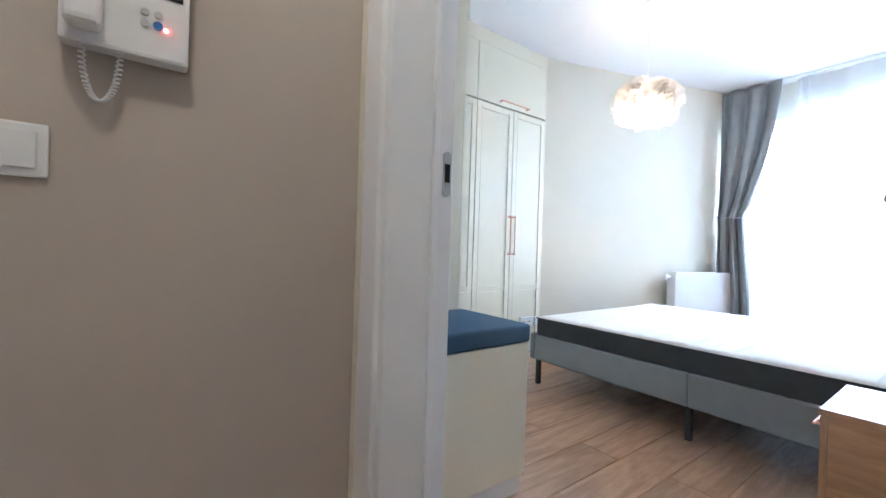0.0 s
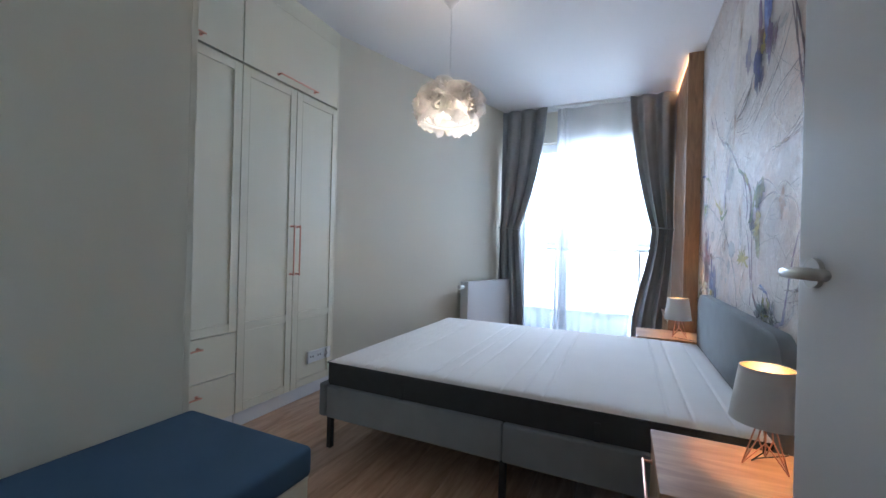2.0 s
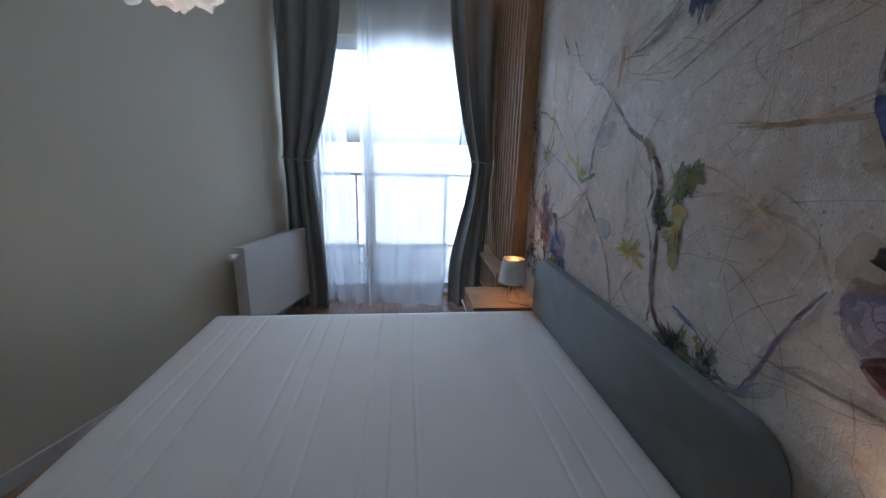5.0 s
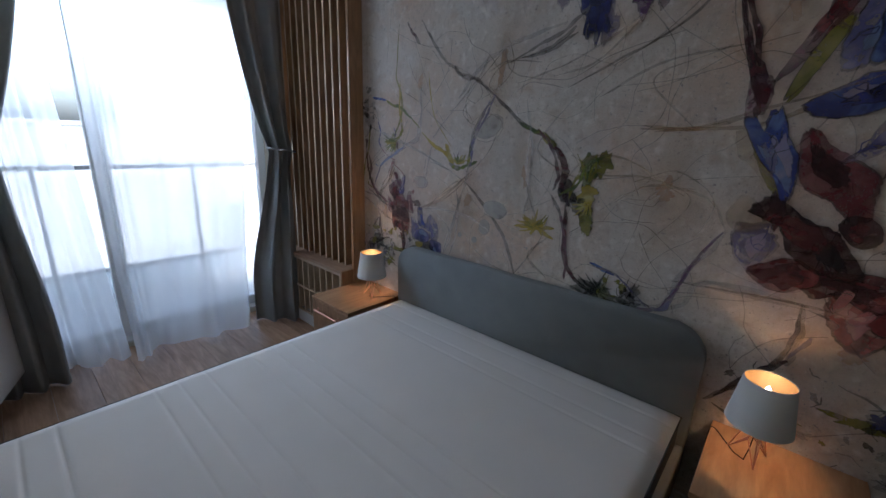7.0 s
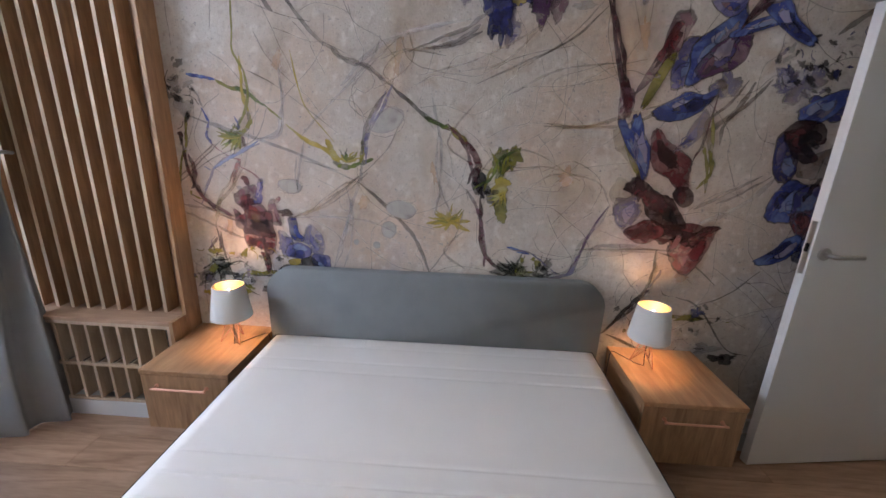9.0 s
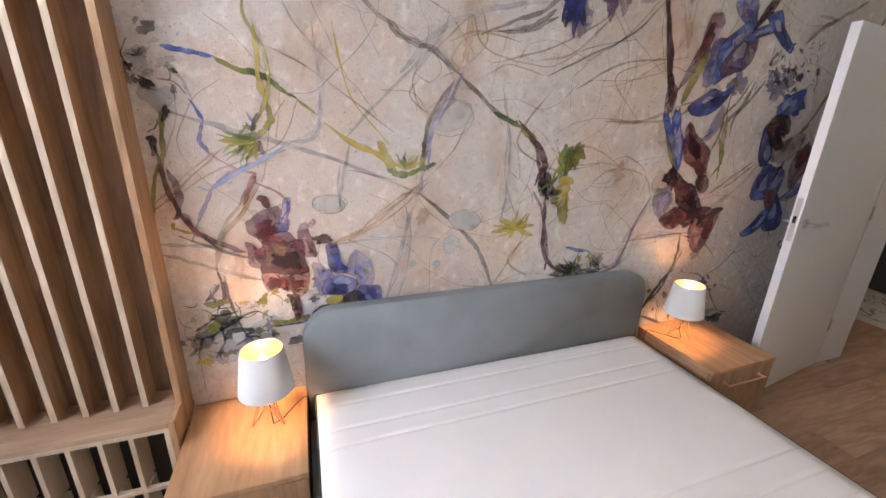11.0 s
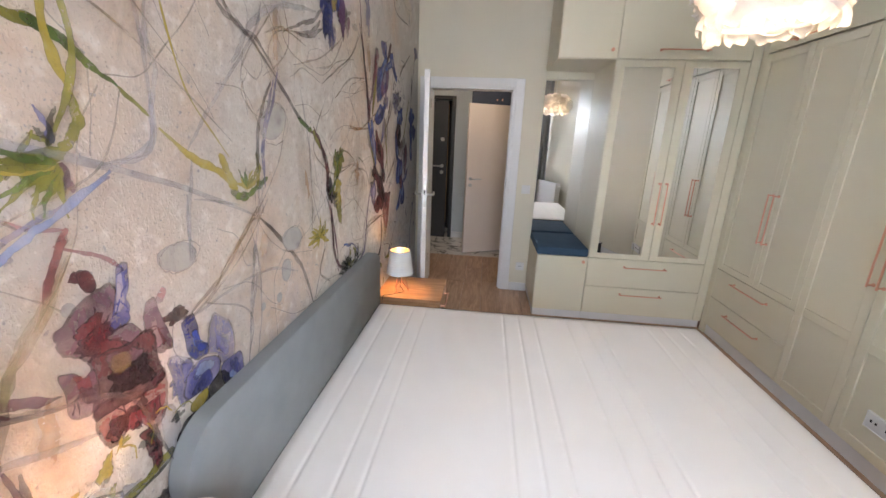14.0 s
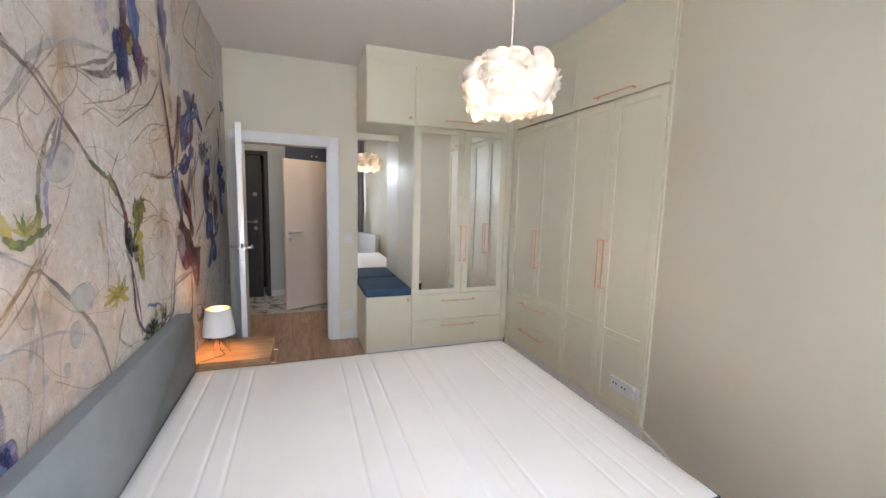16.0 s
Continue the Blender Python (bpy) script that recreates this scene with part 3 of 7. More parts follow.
def ink(name, colour, cover, second=None, rim=0.30, soft=0.97):
    """Watercolour: thinner in places, pooling darker along its edge."""
    m = bpy.data.materials.new("print " + name)
    m.use_nodes = True
    n, l = m.node_tree.nodes, m.node_tree.links
    b = n["Principled BSDF"]
    uv, co, info = n.new("ShaderNodeUVMap"), n.new("ShaderNodeTexCoord"), n.new("ShaderNodeObjectInfo")
    emboss(n, l, b, co)
    sx = n.new("ShaderNodeSeparateXYZ"); l.new(uv.outputs[0], sx.inputs[0])
    no, sp = n.new("ShaderNodeTexNoise"), n.new("ShaderNodeTexNoise")
    no.inputs["Scale"].default_value, no.inputs["Detail"].default_value, no.inputs["Distortion"].default_value = 13, 5, 1.2
    sp.inputs["Scale"].default_value = 190
    l.new(co.outputs["Object"], no.inputs["Vector"]); l.new(co.outputs["Object"], sp.inputs["Vector"])
    pool = n.new("ShaderNodeMapRange")
    pool.inputs["From Min"].default_value, pool.inputs["From Max"].default_value = 0.89, 0.965
    pool.inputs["To Min"].default_value, pool.inputs["To Max"].default_value = 1.0, rim
    l.new(sx.outputs[0], pool.inputs["Value"])
    tone = n.new("ShaderNodeMapRange")
    tone.inputs["From Min"].default_value, tone.inputs["From Max"].default_value = 0.3, 0.7
    tone.inputs["To Min"].default_value, tone.inputs["To Max"].default_value = 0.5, 1.65
    l.new(no.outputs["Fac"], tone.inputs["Value"])
    k = n.new("ShaderNodeMath"); k.operation = "MULTIPLY"
    l.new(pool.outputs[0], k.inputs[0]); l.new(tone.outputs[0], k.inputs[1])
    sc = n.new("ShaderNodeVectorMath"); sc.operation = "SCALE"
    hue, part_hue, mx = n.new("ShaderNodeTexNoise"), n.new("ShaderNodeMapRange"), n.new("ShaderNodeMix")
    hue.inputs["Scale"].default_value, hue.inputs["Detail"].default_value, hue.inputs["Distortion"].default_value = 9, 3, 1.5
    l.new(co.outputs["Object"], hue.inputs["Vector"]); l.new(hue.outputs["Fac"], part_hue.inputs["Value"])
    part_hue.inputs["From Min"].default_value, part_hue.inputs["From Max"].default_value = 0.46, 0.66
    mx.data_type = "RGBA"
    mx.inputs[6].default_value, mx.inputs[7].default_value = (*colour, 1), (*(second or colour), 1)
    l.new(part_hue.outputs[0], mx.inputs[0]); l.new(mx.outputs[2], sc.inputs[0])
    l.new(k.outputs[0], sc.inputs["Scale"]); l.new(sc.outputs[0], b.inputs["Base Color"])
    thin = n.new("ShaderNodeMapRange")
    thin.inputs["From Min"].default_value, thin.inputs["From Max"].default_value = 0.32, 0.68
    thin.inputs["To Min"].default_value, thin.inputs["To Max"].default_value = cover, cover * (0.64 if cover > 0.84 else 0.55)
    l.new(no.outputs["Fac"], thin.inputs["Value"])
    dots = n.new("ShaderNodeMapRange")
    dots.inputs["From Min"].default_value, dots.inputs["From Max"].default_value = 0.60, 0.74
    dots.inputs["To Min"].default_value, dots.inputs["To Max"].default_value = 1.0, 0.8
    l.new(sp.outputs["Fac"], dots.inputs["Value"])
    al = n.new("ShaderNodeMath"); al.operation = "MULTIPLY"
    l.new(thin.outputs[0], al.inputs[0]); l.new(dots.outputs[0], al.inputs[1])
    fade = n.new("ShaderNodeMapRange")
    fade.inputs["From Min"].default_value, fade.inputs["From Max"].default_value = soft, 1.0
    fade.inputs["To Min"].default_value, fade.inputs["To Max"].default_value = 1.0, 0.4 if soft > 0.5 else 0.0
    l.new(sx.outputs[0], fade.inputs["Value"])
    a2 = n.new("ShaderNodeMath"); a2.operation = "MULTIPLY"
    l.new(al.outputs[0], a2.inputs[0]); l.new(fade.outputs[0], a2.inputs[1])
    l.new(a2.outputs[0], b.inputs["Alpha"])
    return m


BLUEI = ink("ultramarine", (0.035, 0.06, 0.28), 0.90, (0.16, 0.25, 0.56))
BLUEV = ink("blue violet", (0.085, 0.088, 0.29), 0.84, (0.29, 0.26, 0.42))
NAVY_I = ink("navy", (0.020, 0.026, 0.13), 0.93, (0.05, 0.06, 0.28))
LILACB = ink("lilac blue", (0.29, 0.27, 0.46), 0.60, (0.48, 0.39, 0.42))
LILAC = ink("grey lilac", (0.43, 0.41, 0.46), 0.46, (0.36, 0.37, 0.46), 0.5)
GREYB = ink("grey brown", (0.16, 0.125, 0.125), 0.72, (0.30, 0.22, 0.16))
GREYBL = ink("grey blue", (0.30, 0.35, 0.46), 0.42, (0.42, 0.44, 0.48), 0.5)
PURPLE = ink("purple", (0.13, 0.05, 0.15), 0.85)
MAUVE = ink("mauve", (0.165, 0.072, 0.108), 0.80, (0.31, 0.185, 0.215))
MAROON = ink("maroon", (0.085, 0.028, 0.034), 0.92, (0.17, 0.05, 0.055))
CRIM = ink("crimson", (0.26, 0.07, 0.07), 0.78, (0.42, 0.20, 0.18))
CRIMD = ink("dark crimson", (0.15, 0.02, 0.028), 0.90, (0.26, 0.08, 0.085))
PINK = ink("dusky pink", (0.52, 0.27, 0.28), 0.6)
GREEN = ink("leaf green", (0.09, 0.15, 0.025), 0.86, (0.24, 0.27, 0.05))
DKGREEN = ink("dark green", (0.035, 0.05, 0.03), 0.82)
OLIVE = ink("olive", (0.27, 0.25, 0.03), 0.80, (0.40, 0.36, 0.10))
YELLOW = ink("mustard", (0.55, 0.42, 0.06), 0.8, (0.60, 0.52, 0.22))
OCHRE = ink("ochre", (0.56, 0.31, 0.12), 0.55, (0.44, 0.25, 0.10), 0.6)
TAN = ink("tan", (0.50, 0.36, 0.23), 0.5, (0.42, 0.37, 0.16), 0.6)
INK = ink("ink", (0.014, 0.014, 0.022), 0.85)
INKM = ink("dark wine", (0.030, 0.010, 0.013), 0.97, (0.06, 0.016, 0.02))
PALE = ink("pale wash", (0.74, 0.715, 0.69), 0.62, None, 0.85)
WASH = ink("peach wash", (0.74, 0.50, 0.33), 0.55, (0.74, 0.58, 0.44), 1.0, 0.05)
LILACP = ink("pale lilac", (0.46, 0.42, 0.58), 0.75, (0.60, 0.52, 0.56), 0.6)
BLUEP = ink("pale blue", (0.24, 0.32, 0.58), 0.75, (0.42, 0.45, 0.62), 0.5)
ROSEP = ink("pale rose", (0.52, 0.30, 0.34), 0.70, (0.60, 0.42, 0.40), 0.5)
TINTS = {BLUEI: (BLUEP, LILACP, NAVY_I, LILACB), BLUEV: (LILACP, BLUEP, NAVY_I, MAUVE), NAVY_I: (BLUEI, BLUEV, BLUEP), LILACB: (LILACP, BLUEV, LILAC), PURPLE: (BLUEV, LILACP, MAUVE),
         MAUVE: (ROSEP, MAROON, CRIMD), MAROON: (MAUVE, CRIMD, INKM), CRIM: (ROSEP, CRIMD, MAROON), CRIMD: (MAROON, INKM, CRIM), INKM: (MAROON, CRIMD, INK)}
VEINS = {BLUEI: NAVY_I, BLUEV: NAVY_I, LILACB: BLUEV, PURPLE: INK, MAUVE: MAROON, MAROON: INKM, CRIM: CRIMD, CRIMD: INKM}
mural_wall = bpy.data.objects["wall_mural"]
layer = [0]


def lift():
    layer[0] += 1
    return 0.0008 + 0.00001 * layer[0]


def flat_piece(name, verts, faces, edge, mat):
    me = bpy.data.meshes.new(name)
    me.from_pydata(verts, [], faces)
    uv = me.uv_layers.new(name="edge")
    for lp in me.loops:
        uv.data[lp.index].uv = (edge[lp.vertex_index], 0.5)
    me.materials.append(mat)
    ob = new(name, me)
    ob.parent = mural_wall
    return ob


def smooth_line(pts, steps):
    out = []
    p = [Vector(pts[0]) * 2 - Vector(pts[1])] + [Vector(q) for q in pts] + [Vector(pts[-1]) * 2 - Vector(pts[-2])]
    for i in range(1, len(p) - 2):
        for k in range(steps):
            t = k / steps
            out.append(0.5 * (2 * p[i] + (p[i + 1] - p[i - 1]) * t + (2 * p[i - 1] - 5 * p[i] + 4 * p[i + 1] - p[i + 2]) * t * t + (3 * p[i] - p[i - 1] - 3 * p[i + 1] + p[i + 2]) * t ** 3))
    return out + [p[-2]]


def vine(pts, w0, w1, mat, name="vine"):
    y = lift()
    seed = layer[0] * 3.7
    line = smooth_line(pts, 12)
    n = len(line)
    if name == "vine":
        w0, w1 = (w if w < 0.010 else 0.010 + (w - 0.010) * 0.66 for w in (w0, w1))
    verts, edge, faces = [], [], []
    for i, c in enumerate(line):
        a, b = line[max(0, i - 1)], line[min(n - 1, i + 1)]
        side = Vector((-(b - a).y, (b - a).x)).normalized()
        t = i / (n - 1)
        taper = min(1.0, 4 * t + 0.35, 4 * (1 - t) + 0.35)
        w = max(0.0016, (w0 + (w1 - w0) * t) * 0.5 * taper)
        hi = w * (1 + 0.75 * noise.noise((i * 0.22, seed, 0.0)) + 0.3 * noise.noise((i * 0.7, seed, 5.0)))
        lo = w * (1 + 0.75 * noise.noise((i * 0.22, seed, 9.0)) + 0.3 * noise.noise((i * 0.7, seed, 14.0)))
        c = c + side * 0.004 * noise.noise((i * 0.16, seed, 21.0))
        for q, e in ((c + side * hi, 1.0), (c, 0.0), (c - side * lo, 1.0)):
            verts.append((q.x, y, q.y)); edge.append(e)
        if i:
            k = 3 * i
            faces += [(k - 3, k, k + 1, k - 2), (k - 2, k + 1, k + 2, k - 1)]
    return flat_piece(name, verts, faces, edge, mat)


def blot(name, x, z, rx, rz, turn, mat, ruffle):
    y = lift()
    seed = layer[0] * 5.3
    n = 44
    ca, sa = math.cos(radians(turn)), math.sin(radians(turn))
    verts, edge, faces = [(x, y, z)], [0.0], []
    for f in (0.5, 0.8, 1.0):
        for i in range(n):
            a = 2 * math.pi * i / n
            c, s = math.cos(a), math.sin(a)
            k = 1 + ruffle * (1.5 * noise.noise((c * 1.3, s * 1.3, seed)) + 0.8 * noise.noise((c * 3.1, s * 3.1, seed + 7)) + 0.35 * noise.noise((c * 8, s * 8, seed + 3)))
            u, v = f * rx * k * c, f * rz * k * s
            verts.append((x + u * ca - v * sa, y, z + u * sa + v * ca)); edge.append(f)
    for i in range(n):
        j = (i + 1) % n
        faces.append((0, 1 + i, 1 + j))
        for r in (0, 1):
            a, b = 1 + r * n, 1 + (r + 1) * n
            faces.append((a + i, b + i, b + j, a + j))
    ob = flat_piece(name, verts, faces, edge, mat)
    if name == "petal" and max(rx, rz) > 0.055:
        pr = random.Random(layer[0])
        for k in range(4):
            a, q = pr.uniform(0, 6.28), pr.uniform(0.5, 0.85)
            e = (x + (rx * ca * math.cos(a) - rz * sa * math.sin(a)) * q, z + (rx * sa * math.cos(a) + rz * ca * math.sin(a)) * q)
            mid = (x + (e[0] - x) * 0.5 + pr.uniform(-0.2, 0.2) * rx, z + (e[1] - z) * 0.5 + pr.uniform(-0.2, 0.2) * rz)
            vine([(x, z), mid, e], 0.10 * rx, 0.03 * rx, mat, "petal_vein")
    return ob


def shape(pts, mat, name="petal"):
    """A petal with a smooth, slightly frayed outline round its control points."""
    y = lift()
    seed = layer[0] * 4.1
    p = [Vector(q) for q in pts]
    n, steps = len(p), 7
    ring = []
    for i in range(n):
        a, b, c, e = p[i - 1], p[i], p[(i + 1) % n], p[(i + 2) % n]
        for k in range(steps):
            t = k / steps
            ring.append(0.5 * (2 * b + (c - a) * t + (2 * a - 5 * b + 4 * c - e) * t * t + (3 * b - a - 3 * c + e) * t ** 3))
    mid = sum(ring, Vector((0, 0))) / len(ring)
    size = sum((q - mid).length for q in ring) / len(ring)
    verts, edge, faces = [(mid.x, y, mid.y)], [0.0], []
    m = len(ring)
    for f in (0.5, 0.8, 1.0):
        for i, q in enumerate(ring):
            w = 1.13 + 0.10 * noise.noise((i * 0.35, seed, 2.0)) + 0.05 * noise.noise((i * 1.3, seed, 6.0))
            v = mid + (q - mid) * f * w
            verts.append((v.x, y, v.y)); edge.append(f)
    for i in range(m):
        j = (i + 1) % m
        faces.append((0, 1 + i, 1 + j))
        for rr in (0, 1):
            a, b = 1 + rr * m, 1 + (rr + 1) * m
            faces.append((a + i, b + i, b + j, a + j))
    ob = flat_piece(name, verts, faces, edge, mat)
    if size > 0.030 and mat in TINTS:
        pr = random.Random(layer[0])
        for k in range(2 if size < 0.06 else 3):
            c = mid + (pr.choice(ring) - mid) * pr.uniform(0.15, 0.45)
            q, ax = pr.uniform(0.28, 0.5), (pr.choice(ring) - mid).normalized()
            verts2, edge2, faces2, y2 = [(c.x, y + 0.000004 * (k + 1), c.y)], [0.0], [], y + 0.000004 * (k + 1)
            for g in (0.6, 0.85, 1.0):
                for i, p2 in enumerate(ring):
                    o = (p2 - mid) * q * g * (1.0 + 0.25 * noise.noise((i * 0.3, seed, 30.0 + k)))
                    o = o + ax * (o.dot(ax)) * 0.35
                    verts2.append((c.x + o.x, y2, c.y + o.y)); edge2.append(g)
            for i in range(m):
                j = (i + 1) % m
                faces2.append((0, 1 + i, 1 + j))
                for rr in (0, 1):
                    a, b = 1 + rr * m, 1 + (rr + 1) * m
                    faces2.append((a + i, b + i, b + j, a + j))
            flat_piece("petal_tint", verts2, faces2, edge2, pr.choice(TINTS[mat]))
        for k in range(4):
            e = mid + (pr.choice(ring) - mid) * pr.uniform(0.6, 0.95)
            bend = mid + (e - mid) * 0.5 + Vector((pr.uniform(-1, 1), pr.uniform(-1, 1))) * 0.2 * size
            vine([mid + (e - mid) * 0.1, bend, e], 0.0035, 0.0018, VEINS.get(mat, GREYB), "petal_vein")
    return ob


def leaf_cluster(x, z, rx, rz, count, mats, size, seed):
    """A loose spray of small leaves and twigs."""
    pr = random.Random(seed)
    for k in range(count):
        a, q = pr.uniform(0, 6.28), math.sqrt(pr.random())
        px, pz = x + rx * q * math.cos(a), z + rz * q * math.sin(a)
        m = pr.choice(mats)
        w = size * pr.uniform(0.5, 1.3)
        if k % 3 == 0:
            b = pr.uniform(0, 6.28)
            vine([(px, pz), (px + w * 1.6 * math.cos(b), pz + w * 1.6 * math.sin(b)), (px + w * 3 * math.cos(b + 0.4), pz + w * 3 * math.sin(b + 0.4))], 0.005, 0.003, m, "twig")
        else:
            blot("leaf", px, pz, w, w * pr.uniform(0.35, 0.7), pr.randint(0, 180), m, 0.55)


# broad peach washes under the drawing
for x, z, rx, rz, turn in ((3.22, 1.78, 0.09, 0.32, 8), (3.05, 1.30, 0.07, 0.26, -6), (3.38, 1.15, 0.10, 0.20, 15), (2.45, 1.30, 0.16, 0.22, 0), (4.05, 1.00, 0.08, 0.20, 10), (1.85, 0.85, 0.16, 0.12, 0), (3.12, 2.30, 0.07, 0.25, 4), (2.2, 1.9, 0.10, 0.24, -12), (3.75, 1.75, 0.08, 0.22, 20)):
    blot("wash", x, z, rx, rz, turn, WASH, 0.45)
# faint tangle of thin lines all over the paper
rnd = random.Random(21)
for i in range(60):
    x, z, a = rnd.uniform(0.75, 4.2), rnd.uniform(0.5, 2.6), rnd.uniform(0, 6.28)
    pts = [(x, z)]
    for k in range(rnd.randint(3, 5)):
        a += rnd.uniform(-0.75, 0.75)
        r = rnd.uniform(0.08, 0.22)
        x, z = min(4.22, max(0.66, x + r * math.cos(a))), min(2.68, max(0.12, z + r * math.sin(a)))
        pts.append((x, z))
    w = rnd.uniform(0.0014, 0.0038)
    vine(pts, w, w * 0.8, rnd.choice((OCHRE, TAN, OCHRE, OCHRE, LILAC)), "thin_line")
for (xa, xb, za, zb), count, inks in (((0.8, 2.15, 0.30, 0.95), 22, (GREYB, TAN, LILAC, OCHRE)), ((2.2, 4.2, 0.8, 1.9), 26, (OCHRE, LILAC, TAN, OCHRE)), ((2.3, 4.2, 1.9, 2.6), 12, (OCHRE, TAN, LILAC)), ((0.8, 2.2, 1.0, 2.6), 14, (TAN, LILAC, OCHRE))):
    for i in range(count):
        x, z, a = rnd.uniform(xa, xb), rnd.uniform(za, zb), rnd.uniform(0, 6.28)
        pts = [(x, z)]
        for k in range(rnd.randint(3, 6)):
            a += rnd.uniform(-0.9, 0.9)
            q = rnd.uniform(0.05, 0.15)
            x, z = min(4.22, max(0.66, x + q * math.cos(a))), min(2.68, max(0.12, z + q * math.sin(a)))
            pts.append((x, z))
        w = rnd.uniform(0.0014, 0.0032)
        vine(pts, w, w * 0.7, rnd.choice(inks), "thin_line")
vine([(4.17, 1.69), (4.11, 1.68), (4.04, 1.67)], 0.015, 0.017, BLUEI)
vine([(4.04, 1.67), (3.98, 1.64), (3.91, 1.63)], 0.012, 0.022, OLIVE)
vine([(3.95, 1.64), (3.9, 1.62), (3.86, 1.59), (3.81, 1.56)], 0.027, 0.012, GREEN)
vine([(3.81, 1.56), (3.75, 1.51)], 0.010, 0.008, OLIVE)
vine([(3.73, 1.49), (3.65, 1.43), (3.55, 1.38), (3.5, 1.33)], 0.020, 0.032, YELLOW)
vine([(3.52, 1.33), (3.45, 1.31), (3.38, 1.33), (3.33, 1.35)], 0.035, 0.022, GREEN)
vine([(3.55, 1.43), (3.52, 1.38), (3.49, 1.33)], 0.036, 0.028, YELLOW)
vine([(3.38, 1.43), (3.38, 1.38), (3.39, 1.33)], 0.025, 0.030, OLIVE)
vine([(3.92, 1.77), (3.92, 1.69), (3.92, 1.61), (3.9, 1.54)], 0.012, 0.021, YELLOW)
vine([(3.9, 1.54), (3.9, 1.49), (3.93, 1.45), (3.96, 1.43)], 0.026, 0.024, OLIVE)
vine([(3.93, 1.45), (3.99, 1.44), (4.05, 1.39)], 0.015, 0.008, OLIVE)
vine([(3.93, 1.45), (3.99, 1.44), (4.06, 1.43)], 0.015, 0.008, OLIVE)
vine([(3.93, 1.45), (3.99, 1.44), (4.02, 1.41)], 0.015, 0.008, OLIVE)
vine([(3.93, 1.45), (3.99, 1.44), (3.97, 1.48)], 0.015, 0.008, OLIVE)
vine([(3.93, 1.45), (3.99, 1.44), (4.0, 1.4)], 0.015, 0.008, OLIVE)
vine([(4.18, 1.51), (4.04, 1.47), (3.87, 1.42), (3.66, 1.35), (3.4, 1.24)], 0.020, 0.014, LILAC)
vine([(3.4, 1.24), (3.28, 1.14), (3.18, 1.04), (3.12, 0.96), (3.06, 0.81)], 0.018, 0.026, GREYB)
vine([(3.87, 1.42), (3.76, 1.45), (3.74, 1.61), (3.75, 1.79)], 0.016, 0.011, LILAC)
vine([(3.51, 1.82), (3.48, 1.78), (3.38, 1.75), (3.25, 1.67)], 0.014, 0.018, GREYB)
vine([(3.25, 1.67), (3.1, 1.55), (2.96, 1.48)], 0.022, 0.022, GREYB)
vine([(3.1, 1.54), (3.03, 1.51), (2.99, 1.5)], 0.026, 0.023, GREEN)
vine([(2.98, 1.5), (2.9, 1.43)], 0.028, 0.033, OLIVE)
vine([(2.91, 1.44), (2.85, 1.35), (2.86, 1.27), (2.81, 1.19)], 0.047, 0.035, MAROON)
vine([(2.83, 1.2), (2.82, 1.08), (2.81, 0.96), (2.75, 0.87), (2.66, 0.83)], 0.026, 0.026, MAROON)
vine([(3.27, 1.64), (3.33, 1.56), (3.37, 1.46), (3.38, 1.37)], 0.020, 0.020, GREYB)
vine([(3.38, 1.33), (3.4, 1.24), (3.45, 1.09), (3.5, 0.9)], 0.018, 0.018, LILAC)
vine([(3.21, 1.86), (3.31, 1.77), (3.42, 1.65), (3.4, 1.55)], 0.006, 0.006, OCHRE)
vine([(3.4, 1.27), (3.48, 1.2), (3.59, 1.12), (3.73, 1.06)], 0.012, 0.012, OCHRE)
vine([(3.69, 1.8), (3.64, 1.58), (3.51, 1.42)], 0.007, 0.005, YELLOW)
vine([(4.25, 1.43), (4.23, 1.43), (4.24, 1.38)], 0.017, 0.026, MAROON)
vine([(4.21, 1.34), (4.19, 1.27), (4.21, 1.18)], 0.020, 0.034, MAUVE)
vine([(4.22, 1.18), (4.19, 1.19), (4.15, 1.12), (4.08, 1.08), (4.02, 1.05)], 0.026, 0.017, MAUVE)
vine([(4.22, 1.17), (4.22, 1.15), (4.17, 1.13)], 0.010, 0.009, OLIVE)
vine([(4.2, 1.51), (4.21, 1.41), (4.22, 1.36)], 0.016, 0.017, OLIVE)
vine([(4.22, 1.36), (4.25, 1.31), (4.28, 1.15)], 0.019, 0.012, OLIVE)
vine([(4.28, 1.1), (4.21, 1.09), (4.12, 1.08), (4.04, 1.04)], 0.014, 0.011, LILAC)
vine([(4.28, 1.07), (4.19, 1.03), (4.1, 0.99), (3.96, 0.93)], 0.012, 0.015, LILAC)
vine([(3.96, 1.28), (4.02, 1.19), (4.09, 1.11), (4.12, 0.99)], 0.017, 0.020, TAN)
vine([(4.12, 0.99), (4.11, 0.9), (4.14, 0.83)], 0.015, 0.012, MAUVE)
vine([(4.1, 0.97), (4.1, 0.9), (4.08, 0.81)], 0.014, 0.011, GREYB)
vine([(4.17, 0.88), (4.12, 0.94)], 0.018, 0.015, MAUVE)
blot("petal", 3.87, 0.83, 0.019, 0.056, 0, MAROON, 0.40)
blot("petal", 3.76, 1.08, 0.038, 0.017, 0, MAROON, 0.40)
vine([(3.96, 1.32), (3.99, 1.26), (4.01, 1.22)], 0.012, 0.018, CRIM)
vine([(3.98, 1.3), (3.92, 1.27), (3.87, 1.23)], 0.006, 0.009, PINK)
vine([(3.87, 1.23), (3.88, 1.19), (3.88, 1.13)], 0.020, 0.027, BLUEV)
vine([(3.96, 1.25), (3.94, 1.22)], 0.029, 0.026, MAROON)
